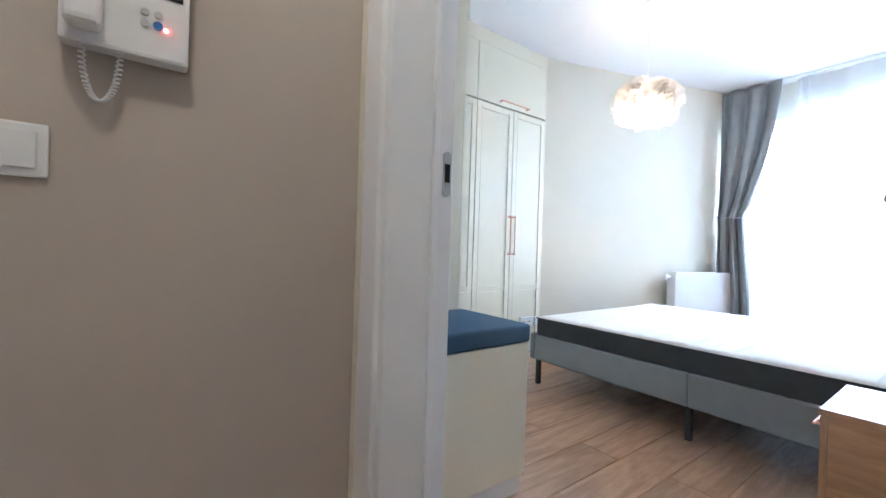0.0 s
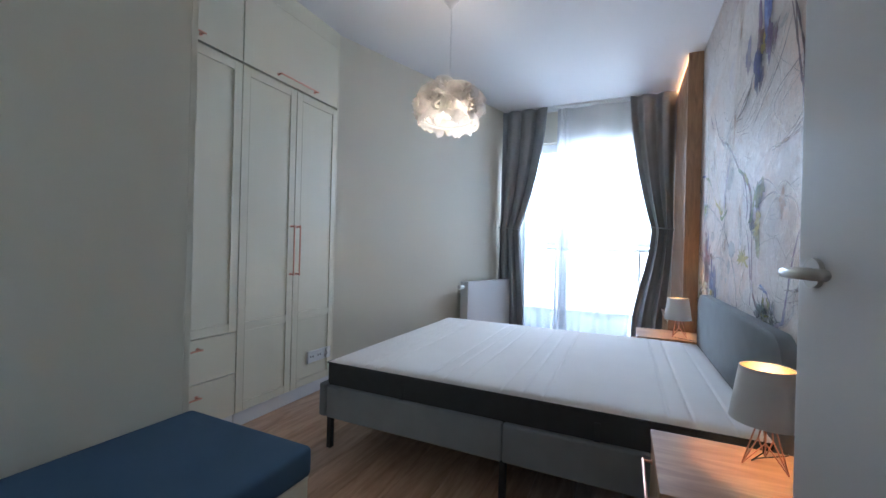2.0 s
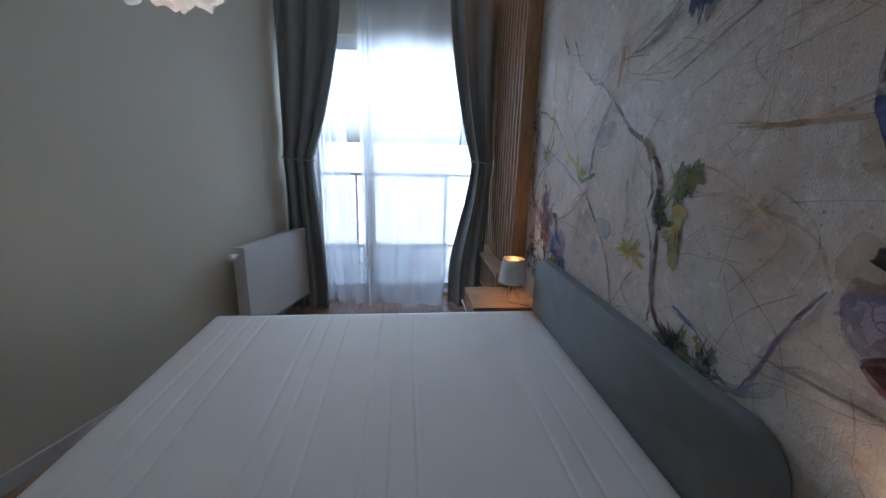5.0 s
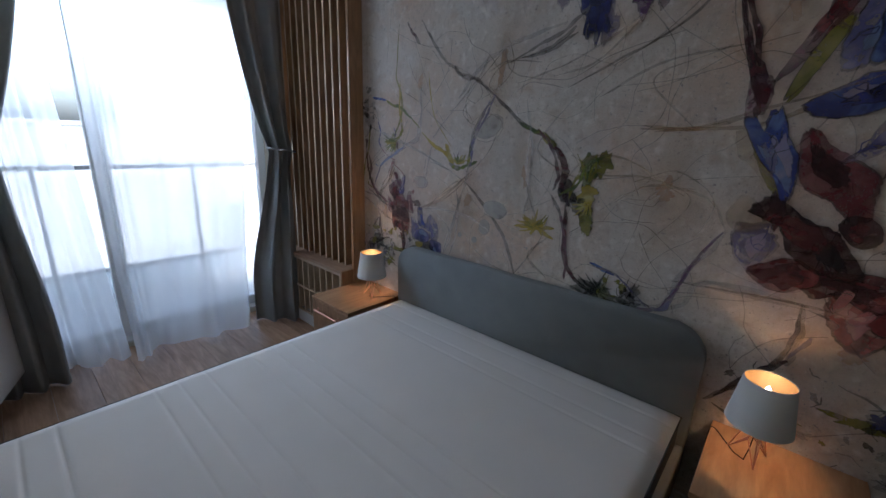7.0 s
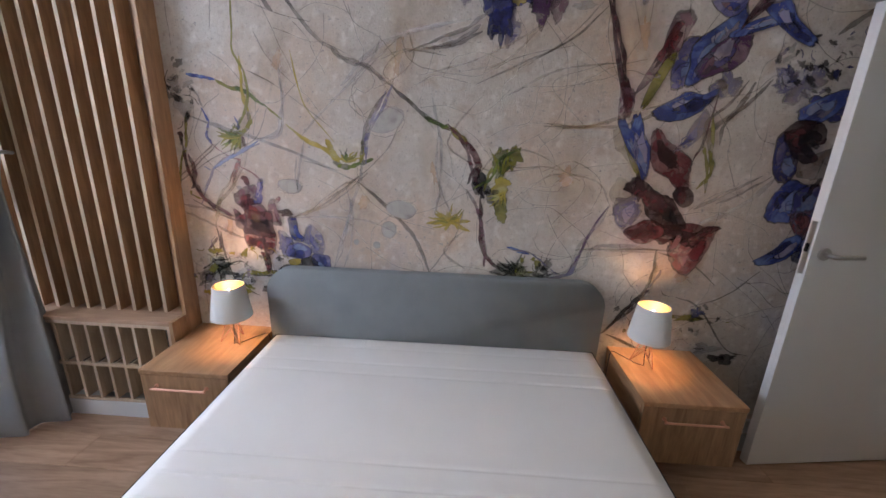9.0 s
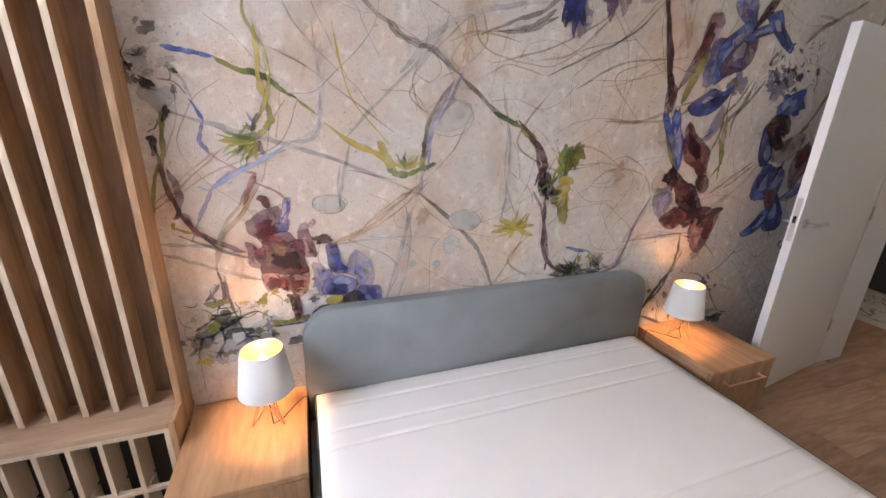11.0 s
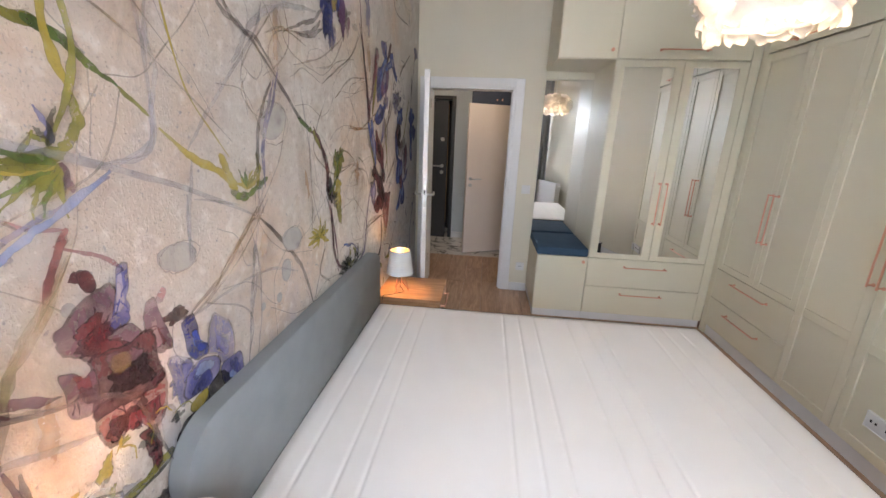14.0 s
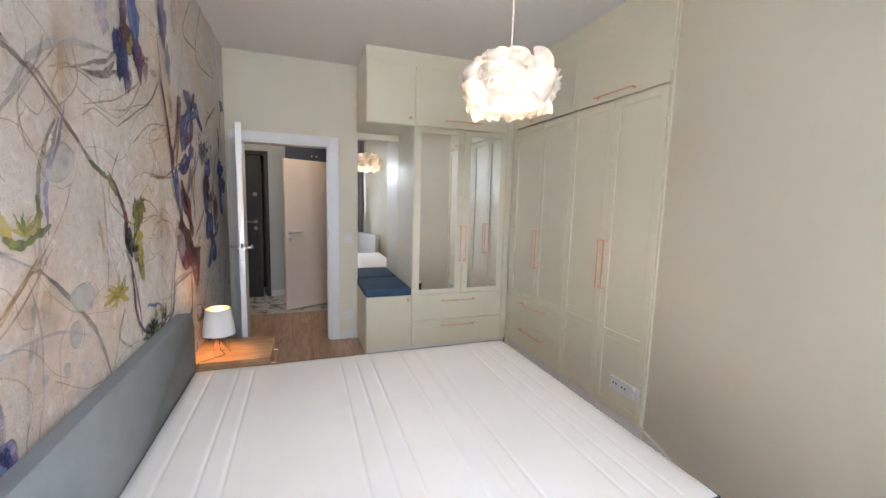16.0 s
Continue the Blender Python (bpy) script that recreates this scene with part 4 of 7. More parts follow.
blot("petal", 3.77, 0.92, 0.041, 0.034, 0, LILACB, 0.40)
blot("petal", 4.12, 0.81, 0.039, 0.021, 0, DKGREEN, 0.60)
blot("petal", 4.03, 0.74, 0.041, 0.017, 0, INK, 0.70)
blot("petal", 4.15, 0.75, 0.063, 0.027, 0, GREYBL, 0.60)
blot("petal", 4.14, 0.67, 0.073, 0.045, 0, GREYBL, 0.40)
blot("petal", 4.11, 0.76, 0.031, 0.038, 0, DKGREEN, 0.70)
blot("petal", 4.0, 0.71, 0.046, 0.018, 0, GREYBL, 0.60)
blot("petal", 3.92, 0.76, 0.063, 0.012, 0, OLIVE, 0.50)
blot("petal", 3.87, 0.68, 0.037, 0.019, 0, INK, 0.60)
blot("petal", 3.86, 0.77, 0.045, 0.011, 0, OLIVE, 0.40)
blot("petal", 4.19, 0.74, 0.041, 0.044, 0, GREYBL, 0.50)
vine([(4.18, 0.85), (4.14, 0.82), (4.07, 0.83)], 0.009, 0.006, DKGREEN)
vine([(4.16, 0.75), (4.09, 0.79), (4.02, 0.82), (3.96, 0.79)], 0.010, 0.007, DKGREEN)
vine([(4.14, 0.79), (4.13, 0.72), (4.17, 0.65)], 0.009, 0.006, DKGREEN)
vine([(4.08, 0.81), (4.04, 0.7), (3.93, 0.64)], 0.010, 0.007, DKGREEN)
vine([(3.98, 0.75), (3.89, 0.75), (3.83, 0.76)], 0.011, 0.007, DKGREEN)
vine([(4.22, 0.77), (4.14, 0.82)], 0.009, 0.006, DKGREEN)
vine([(4.1, 0.69), (4.03, 0.72), (3.98, 0.67)], 0.010, 0.007, DKGREEN)
vine([(4.12, 1.55), (4.09, 1.49)], 0.009, 0.013, BLUEI)
vine([(4.09, 1.49), (4.11, 1.43), (4.09, 1.39)], 0.011, 0.019, BLUEV)
vine([(4.09, 1.39), (4.02, 1.34), (3.95, 1.32)], 0.007, 0.006, PINK)
vine([(4.16, 1.65), (4.13, 1.6), (4.11, 1.55)], 0.011, 0.008, GREYBL)
vine([(3.86, 1.4), (3.95, 1.36), (4.03, 1.33), (4.09, 1.28), (4.12, 1.23), (4.18, 1.1)], 0.010, 0.012, LILACB)
vine([(3.94, 1.43), (3.93, 1.38)], 0.022, 0.019, MAUVE)
vine([(4.04, 1.41), (4.11, 1.35), (4.23, 1.24), (4.29, 1.2)], 0.005, 0.006, OCHRE)
blot("bubble", 3.73, 1.21, 0.058, 0.033, 10, PALE, 0.06)
blot("bubble", 3.2, 1.12, 0.072, 0.044, 10, PALE, 0.06)
blot("bubble", 3.26, 1.02, 0.035, 0.040, 10, PALE, 0.06)
blot("bubble", 3.27, 1.52, 0.085, 0.050, -24, PALE, 0.06)
blot("bubble", 3.32, 0.94, 0.018, 0.018, 10, PALE, 0.06)
blot("bubble", 3.42, 0.95, 0.014, 0.014, 10, PALE, 0.06)
blot("bubble", 3.98, 1.19, 0.012, 0.012, 10, PALE, 0.06)
vine([(2.97, 1.07), (3.08, 1.06)], 0.025, 0.014, YELLOW)
vine([(2.97, 1.07), (3.04, 1.11)], 0.025, 0.014, YELLOW)
vine([(2.97, 1.07), (2.99, 1.03)], 0.026, 0.015, YELLOW)
vine([(2.97, 1.07), (2.93, 1.1)], 0.026, 0.015, YELLOW)
vine([(2.97, 1.07), (2.87, 1.03)], 0.028, 0.015, YELLOW)
vine([(2.97, 1.07), (2.87, 1.08)], 0.028, 0.015, YELLOW)
vine([(2.97, 1.07), (3.07, 1.09)], 0.025, 0.014, YELLOW)
blot("petal", 2.74, 1.35, 0.037, 0.080, 20, GREEN, 0.50)
blot("petal", 2.74, 1.25, 0.044, 0.044, 0, YELLOW, 0.40)
blot("petal", 2.73, 1.13, 0.033, 0.072, 0, OLIVE, 0.40)
blot("petal", 2.77, 1.2, 0.037, 0.031, 0, DKGREEN, 0.50)
blot("petal", 2.69, 1.38, 0.031, 0.044, 0, OLIVE, 0.50)
blot("petal", 2.83, 1.24, 0.036, 0.054, 0, INK, 0.50)
blot("petal", 2.66, 0.84, 0.093, 0.043, 0, DKGREEN, 0.40)
blot("petal", 2.52, 0.81, 0.090, 0.030, 0, DKGREEN, 0.60)
vine([(3.07, 1.64), (3.04, 1.52), (3.02, 1.41), (3.02, 1.21)], 0.013, 0.013, GREYBL)
vine([(3.02, 1.21), (3.04, 1.1)], 0.011, 0.008, LILAC)
vine([(2.44, 0.81), (2.32, 0.88), (2.26, 0.99), (1.98, 0.98)], 0.020, 0.028, GREYBL)
vine([(2.69, 0.96), (2.58, 0.93)], 0.021, 0.011, BLUEI)
vine([(2.57, 1.52), (2.38, 1.52), (2.2, 1.54), (2.0, 1.64)], 0.015, 0.019, OCHRE)
vine([(2.28, 1.78), (2.52, 1.75), (2.74, 1.64)], 0.010, 0.010, OCHRE)
vine([(3.29, 1.85), (3.35, 1.75), (3.57, 1.54), (3.66, 1.44)], 0.011, 0.011, LILAC)
vine([(3.65, 1.42), (3.68, 1.3), (3.7, 1.19)], 0.013, 0.011, LILAC)
vine([(3.89, 1.71), (3.74, 1.64), (3.49, 1.46)], 0.005, 0.005, OCHRE)
vine([(3.66, 1.33), (3.49, 1.29)], 0.006, 0.006, LILAC)
blot("petal", 4.27, 1.63, 0.019, 0.015, 0, INK, 0.60)
blot("petal", 4.26, 1.6, 0.022, 0.018, 0, DKGREEN, 0.60)
blot("petal", 4.2, 1.55, 0.036, 0.048, 0, GREYBL, 0.30)
blot("petal", 4.23, 1.66, 0.029, 0.025, 0, GREYBL, 0.40)
vine([(2.37, 2.03), (2.29, 1.86), (2.25, 1.71)], 0.017, 0.026, MAROON)
vine([(2.27, 1.75), (2.23, 1.64), (2.23, 1.56)], 0.050, 0.041, MAROON)
vine([(2.19, 1.58), (2.16, 1.48), (2.11, 1.36)], 0.054, 0.059, NAVY_I)
vine([(2.23, 1.56), (2.19, 1.43), (2.12, 1.31)], 0.032, 0.037, OLIVE)
blot("petal", 2.17, 1.16, 0.062, 0.048, 0, LILACB, 0.40)
blot("petal", 2.12, 1.27, 0.028, 0.060, 0, MAROON, 0.40)
vine([(2.24, 1.18), (2.27, 1.1), (2.35, 0.98), (2.39, 0.86), (2.5, 0.82)], 0.023, 0.015, GREYBL)
vine([(1.99, 0.98), (1.98, 0.88), (1.99, 0.76)], 0.019, 0.038, TAN)
vine([(1.99, 0.78), (2.07, 0.69), (2.16, 0.56)], 0.030, 0.020, INKM)
vine([(2.32, 0.97), (2.15, 0.97), (1.98, 0.97)], 0.010, 0.010, LILAC)
vine([(1.98, 0.97), (1.82, 0.92), (1.69, 0.82)], 0.009, 0.007, GREYB)
vine([(1.95, 0.88), (1.99, 0.79)], 0.019, 0.010, LILACB)
blot("petal", 1.83, 1.71, 0.062, 0.054, 0, LILACB, 0.40)
vine([(1.72, 1.72), (1.78, 1.6), (1.86, 1.52), (1.85, 1.44)], 0.025, 0.030, GREYB)
vine([(1.85, 1.44), (1.82, 1.35), (1.87, 1.27)], 0.022, 0.013, OLIVE)
vine([(1.91, 1.39), (1.88, 1.49), (1.86, 1.67)], 0.011, 0.009, MAROON)
vine([(1.56, 1.34), (1.67, 1.26), (1.77, 1.21)], 0.010, 0.010, GREYB)
vine([(2.06, 1.82), (2.12, 1.69), (2.16, 1.6)], 0.031, 0.022, OLIVE)
blot("petal", 1.41, 1.63, 0.075, 0.045, 0, NAVY_I, 0.50)
blot("petal", 1.55, 1.71, 0.097, 0.070, 0, LILACB, 0.50)
blot("petal", 1.54, 1.89, 0.026, 0.015, 30, INK, 0.80)
blot("petal", 1.46, 1.87, 0.025, 0.014, 30, INK, 0.80)
blot("petal", 1.47, 1.79, 0.026, 0.015, 30, INK, 0.80)
blot("petal", 1.55, 1.79, 0.026, 0.015, 30, INK, 0.80)
blot("petal", 1.5, 1.73, 0.026, 0.015, 30, INK, 0.80)
blot("petal", 1.42, 1.75, 0.026, 0.015, 30, INK, 0.80)
blot("petal", 1.57, 1.73, 0.027, 0.016, 30, INK, 0.80)
blot("petal", 2.81, 1.97, 0.059, 0.107, 0, NAVY_I, 0.45)
blot("petal", 2.71, 2.02, 0.092, 0.042, 0, BLUEV, 0.45)
blot("petal", 2.75, 1.91, 0.044, 0.073, 0, LILACB, 0.40)
blot("petal", 2.62, 2.01, 0.069, 0.046, 0, MAUVE, 0.40)
blot("petal", 2.73, 2.01, 0.033, 0.024, 0, YELLOW, 0.40)
vine([(2.84, 1.96), (2.94, 1.89), (3.06, 1.85), (3.17, 1.8)], 0.021, 0.013, GREYB)
vine([(2.5, 2.04), (2.59, 2.0), (2.67, 1.96)], 0.018, 0.014, GREYB)
vine([(2.36, 1.99), (2.5, 1.86), (2.73, 1.75), (2.88, 1.68)], 0.010, 0.007, GREYB)
vine([(2.83, 1.41), (2.69, 1.34), (2.52, 1.34), (2.36, 1.27), (2.49, 1.08)], 0.008, 0.005, TAN)
vine([(2.56, 1.32), (2.42, 1.37), (2.29, 1.28), (2.32, 1.15)], 0.007, 0.005, TAN)
vine([(2.56, 1.53), (2.39, 1.52), (2.25, 1.56)], 0.012, 0.012, OCHRE)
vine([(2.39, 1.52), (2.55, 1.69), (2.33, 1.78)], 0.007, 0.007, OCHRE)
vine([(1.86, 0.75), (1.74, 0.7), (1.57, 0.49), (1.45, 0.45)], 0.007, 0.007, GREYB)
vine([(1.78, 0.7), (1.63, 0.77), (1.5, 0.9)], 0.007, 0.007, GREYB)
vine([(2.16, 0.53), (1.94, 0.44), (1.78, 0.4)], 0.015, 0.013, DKGREEN)
blot("petal", 1.8, 0.64, 0.088, 0.024, 0, OLIVE, 0.50)
blot("petal", 1.67, 0.48, 0.071, 0.024, 0, GREYBL, 0.60)
blot("petal", 1.75, 0.67, 0.032, 0.028, 0, BLUEV, 0.50)
blot("petal", 1.56, 0.43, 0.062, 0.024, 0, INK, 0.60)
shape([(3.845, 0.87), (3.816, 0.876), (3.805, 0.832), (3.811, 0.779), (3.835, 0.762), (3.848, 0.808)], LILAC)
shape([(4.004, 1.151), (3.978, 1.175), (3.945, 1.195), (3.909, 1.202), (3.897, 1.187), (3.907, 1.157), (3.915, 1.131), (3.876, 1.113), (3.864, 1.08), (3.884, 1.064), (3.921, 1.068), (3.954, 1.08), (3.976, 1.101), (3.999, 1.121)], MAUVE)
shape([(3.845, 1.106), (3.835, 1.133), (3.814, 1.137), (3.808, 1.107), (3.796, 1.064), (3.788, 1.028), (3.81, 1.019), (3.836, 1.039), (3.846, 1.069)], MAUVE)
shape([(3.811, 1.137), (3.792, 1.158), (3.782, 1.147), (3.797, 1.128)], PINK)
shape([(3.969, 0.989), (3.927, 0.98), (3.876, 0.972), (3.829, 0.974), (3.832, 0.909), (3.852, 0.872), (3.876, 0.87), (3.898, 0.9), (3.923, 0.918), (3.937, 0.896), (3.959, 0.9), (3.972, 0.932)], CRIM)
shape([(3.963, 1.081), (3.929, 1.083), (3.896, 1.074), (3.852, 1.079), (3.835, 1.064), (3.837, 1.02), (3.831, 0.97), (3.876, 0.96), (3.92, 0.967), (3.97, 0.98), (3.971, 1.008), (3.96, 1.044)], MAROON)
shape([(4.018, 1.082), (3.995, 1.076), (3.985, 1.06), (3.965, 1.063), (3.964, 1.026), (3.973, 0.995), (4.001, 0.997), (4.016, 1.014), (4.014, 1.051)], MAUVE)
shape([(3.883, 1.231), (3.864, 1.23), (3.868, 1.19), (3.878, 1.164), (3.877, 1.131), (3.893, 1.122), (3.917, 1.131), (3.905, 1.157), (3.893, 1.192)], BLUEV)
shape([(3.954, 1.247), (3.935, 1.242), (3.928, 1.216), (3.941, 1.207), (3.953, 1.221)], MAROON)
shape([(3.925, 1.068), (3.896, 1.061), (3.896, 1.033), (3.919, 1.032), (3.931, 1.048)], OCHRE)
shape([(3.903, 0.868), (3.864, 0.861), (3.867, 0.822), (3.864, 0.779), (3.881, 0.776), (3.88, 0.825)], CRIMD)
shape([(3.795, 1.083), (3.762, 1.095), (3.734, 1.077), (3.748, 1.064), (3.772, 1.071)], GREYB)
shape([(3.75, 1.049), (3.716, 1.055), (3.707, 1.014), (3.704, 0.983), (3.676, 0.959), (3.688, 0.944), (3.728, 0.949), (3.746, 0.979), (3.749, 1.019)], NAVY_I)
shape([(3.648, 1.023), (3.617, 0.999), (3.59, 0.975), (3.583, 0.935), (3.585, 0.903), (3.602, 0.868), (3.638, 0.883), (3.652, 0.92), (3.679, 0.938), (3.672, 0.979)], LILACB)
shape([(3.806, 0.983), (3.78, 0.979), (3.747, 0.952), (3.738, 0.926), (3.764, 0.909), (3.769, 0.868), (3.792, 0.868), (3.798, 0.914)], LILACB)
shape([(3.769, 0.868), (3.762, 0.909), (3.728, 0.931), (3.679, 0.921), (3.652, 0.902), (3.655, 0.87), (3.69, 0.854), (3.73, 0.855)], BLUEV)
shape([(3.642, 0.868), (3.617, 0.875), (3.563, 0.867), (3.556, 0.82), (3.567, 0.792), (3.617, 0.801), (3.638, 0.823)], BLUEV)
shape([(3.75, 0.864), (3.719, 0.891), (3.689, 0.891), (3.686, 0.864), (3.71, 0.856)], NAVY_I)
shape([(3.807, 0.782), (3.786, 0.813), (3.741, 0.82), (3.69, 0.848), (3.649, 0.858), (3.624, 0.827), (3.624, 0.798), (3.691, 0.795), (3.752, 0.789)], INK)
shape([(3.764, 0.835), (3.74, 0.848), (3.706, 0.846), (3.715, 0.822), (3.751, 0.815)], YELLOW)
shape([(2.204, 1.188), (2.129, 1.225), (2.116, 1.182), (2.117, 1.125), (2.148, 1.066), (2.182, 1.091), (2.209, 1.134)], LILACB)
shape([(2.241, 1.234), (2.228, 1.281), (2.209, 1.305), (2.172, 1.287), (2.148, 1.256), (2.13, 1.229), (2.163, 1.203), (2.209, 1.192)], TAN)
shape([(2.264, 1.497), (2.24, 1.508), (2.207, 1.457), (2.165, 1.396), (2.143, 1.354), (2.172, 1.363), (2.218, 1.414), (2.246, 1.434)], TAN)
shape([(1.933, 0.987), (1.922, 1.034), (1.857, 1.025), (1.806, 1.083), (1.749, 1.09), (1.757, 1.035), (1.775, 0.977), (1.797, 0.928), (1.834, 0.873), (1.891, 0.904), (1.916, 0.945)], CRIM)
shape([(2.009, 1.063), (1.971, 1.096), (1.906, 1.104), (1.859, 1.112), (1.802, 1.101), (1.742, 1.103), (1.759, 1.077), (1.8, 1.058), (1.829, 1.009), (1.87, 1.011), (1.927, 1.044), (1.964, 1.014)], MAROON)
shape([(2.148, 1.061), (2.106, 1.096), (2.046, 1.12), (1.998, 1.099), (1.981, 1.057), (2.012, 1.035), (2.054, 1.013), (2.102, 1.022)], CRIMD)
shape([(1.927, 0.999), (1.912, 1.054), (1.891, 1.047), (1.9, 1.012), (1.912, 0.987)], PINK)
shape([(1.886, 0.963), (1.853, 1.004), (1.834, 0.99), (1.856, 0.958)], PINK)
shape([(2.096, 1.478), (2.087, 1.506), (2.063, 1.507), (2.036, 1.474), (2.008, 1.455), (1.963, 1.428), (1.921, 1.391), (1.922, 1.342), (1.916, 1.288), (1.946, 1.264), (1.972, 1.29), (2.007, 1.324), (2.053, 1.345), (2.083, 1.39)], CRIMD)
shape([(1.963, 1.245), (1.948, 1.272), (1.908, 1.272), (1.88, 1.245), (1.879, 1.21), (1.907, 1.189), (1.939, 1.206)], INKM)
shape([(2.175, 1.253), (2.134, 1.301), (2.086, 1.284), (2.038, 1.247), (1.989, 1.231), (1.961, 1.213), (1.936, 1.174), (1.902, 1.126), (1.903, 1.093), (1.954, 1.095), (2.008, 1.108), (2.06, 1.145), (2.089, 1.207), (2.108, 1.238)], INKM)
shape([(2.264, 1.662), (2.255, 1.681), (2.214, 1.67), (2.203, 1.641), (2.211, 1.581), (2.236, 1.57), (2.256, 1.556), (2.261, 1.611)], MAUVE)
shape([(2.249, 1.539), (2.223, 1.55), (2.198, 1.509), (2.187, 1.551), (2.165, 1.571), (2.138, 1.501), (2.106, 1.441), (2.098, 1.379), (2.102, 1.326), (2.118, 1.314), (2.147, 1.376), (2.194, 1.436), (2.22, 1.477)], BLUEI)
shape([(2.193, 1.68), (2.164, 1.755), (2.127, 1.816), (2.111, 1.895), (2.086, 1.96), (2.018, 1.952), (2.034, 1.887), (2.065, 1.82), (2.11, 1.77), (2.149, 1.716)], MAUVE)
shape([(2.165, 1.62), (2.14, 1.716), (2.099, 1.796), (2.065, 1.82), (2.082, 1.75), (2.123, 1.668)], OLIVE)
shape([(1.901, 1.599), (1.935, 1.554), (1.954, 1.516), (1.969, 1.457), (2.001, 1.436), (1.951, 1.448), (1.906, 1.489), (1.88, 1.536)], LILACB)
shape([(2.052, 1.694), (2.066, 1.749), (2.05, 1.819), (2.03, 1.869), (1.96, 1.879), (1.929, 1.859), (1.96, 1.812), (1.991, 1.754), (2.011, 1.701)], BLUEV)
shape([(1.987, 1.86), (1.88, 1.95), (1.839, 2.0), (1.817, 1.912), (1.848, 1.839), (1.901, 1.764), (1.992, 1.709), (1.993, 1.78)], BLUEI)
shape([(1.968, 1.77), (1.916, 1.844), (1.833, 1.899), (1.785, 1.892), (1.796, 1.796), (1.875, 1.754), (1.932, 1.737)], PURPLE)
shape([(2.109, 1.591), (2.081, 1.619), (2.031, 1.647), (1.99, 1.673), (1.929, 1.663), (1.877, 1.687), (1.884, 1.653), (1.943, 1.59), (2.014, 1.562), (2.079, 1.565)], BLUEI)
shape([(1.873, 1.718), (1.851, 1.724), (1.836, 1.699), (1.852, 1.686)], OCHRE)
shape([(1.862, 1.896), (1.788, 1.943), (1.708, 1.966), (1.684, 1.938), (1.75, 1.914), (1.827, 1.888)], BLUEI)
shape([(1.743, 1.989), (1.665, 2.017), (1.618, 1.957), (1.537, 1.892), (1.557, 1.866), (1.636, 1.902), (1.699, 1.948)], BLUEI)
shape([(1.959, 2.028), (1.839, 2.044), (1.833, 1.99), (1.893, 1.96)], BLUEV)
shape([(1.799, 1.983), (1.747, 2.057), (1.704, 2.062), (1.731, 2.009), (1.807, 1.936), (1.822, 1.923)], MAROON)
shape([(1.491, 1.428), (1.417, 1.437), (1.358, 1.458), (1.292, 1.489), (1.247, 1.46), (1.269, 1.4), (1.328, 1.354), (1.403, 1.34), (1.467, 1.37)], GREYB)
shape([(1.518, 1.609), (1.464, 1.652), (1.357, 1.698), (1.353, 1.643), (1.401, 1.586), (1.469, 1.564)], BLUEI)
shape([(1.573, 1.497), (1.529, 1.512), (1.483, 1.442), (1.472, 1.37), (1.499, 1.32), (1.546, 1.341), (1.571, 1.413)], NAVY_I)
shape([(1.545, 1.512), (1.518, 1.559), (1.456, 1.57), (1.399, 1.544), (1.39, 1.487), (1.446, 1.471), (1.396, 1.429), (1.439, 1.408), (1.499, 1.442)], INKM)
shape([(1.269, 1.369), (1.221, 1.415), (1.189, 1.43), (1.145, 1.384), (1.14, 1.306), (1.202, 1.228), (1.239, 1.19), (1.284, 1.292)], MAUVE)
shape([(1.54, 1.222), (1.517, 1.281), (1.473, 1.32), (1.407, 1.295), (1.419, 1.234), (1.418, 1.156), (1.492, 1.143), (1.542, 1.161)], BLUEI)
shape([(1.426, 1.28), (1.351, 1.294), (1.315, 1.246), (1.33, 1.168), (1.299, 1.086), (1.34, 1.056), (1.404, 1.108), (1.433, 1.188)], BLUEV)
shape([(1.333, 1.152), (1.242, 1.033), (1.263, 0.96), (1.363, 0.968), (1.38, 1.025), (1.348, 1.072)], NAVY_I)
shape([(1.536, 0.955), (1.477, 0.999), (1.425, 1.061), (1.377, 1.074), (1.369, 1.025), (1.416, 0.962), (1.501, 0.936)], BLUEI)
shape([(1.434, 1.157), (1.395, 1.186), (1.342, 1.137), (1.356, 1.089), (1.401, 1.101)], CRIM)
shape([(1.296, 1.135), (1.234, 1.18), (1.142, 1.226), (1.144, 1.177), (1.233, 1.125)], BLUEV)
shape([(1.04, 1.509), (1.007, 1.6), (0.934, 1.633), (0.913, 1.573), (0.927, 1.48), (0.949, 1.416)], BLUEI)
shape([(1.024, 1.416), (0.98, 1.463), (0.921, 1.352), (0.944, 1.287), (1.015, 1.32)], BLUEV)
vine([(1.078, 1.799), (1.169, 1.666), (1.241, 1.548), (1.292, 1.489)], 0.023, 0.035, OLIVE)
vine([(0.995, 1.985), (0.988, 1.89), (1.0, 1.819)], 0.034, 0.052, INK)
vine([(1.657, 1.732), (1.73, 1.638), (1.808, 1.558), (1.813, 1.465)], 0.018, 0.018, GREYB)
vine([(1.869, 1.594), (1.844, 1.465), (1.823, 1.329)], 0.017, 0.022, OLIVE)
vine([(1.542, 1.332), (1.651, 1.211), (1.827, 1.115)], 0.026, 0.031, GREYBL)
vine([(1.348, 1.339), (1.379, 1.294), (1.402, 1.233)], 0.028, 0.028, INKM)
vine([(1.065, 2.122), (1.238, 2.037), (1.362, 1.973), (1.45, 1.901)], 0.022, 0.028, GREYB)
vine([(1.398, 2.03), (1.23, 2.025)], 0.025, 0.020, LILAC)
vine([(3.207, 1.863), (3.163, 1.77), (3.05, 1.729), (2.867, 1.717), (2.713, 1.789), (2.478, 1.842)], 0.007, 0.005, OCHRE)
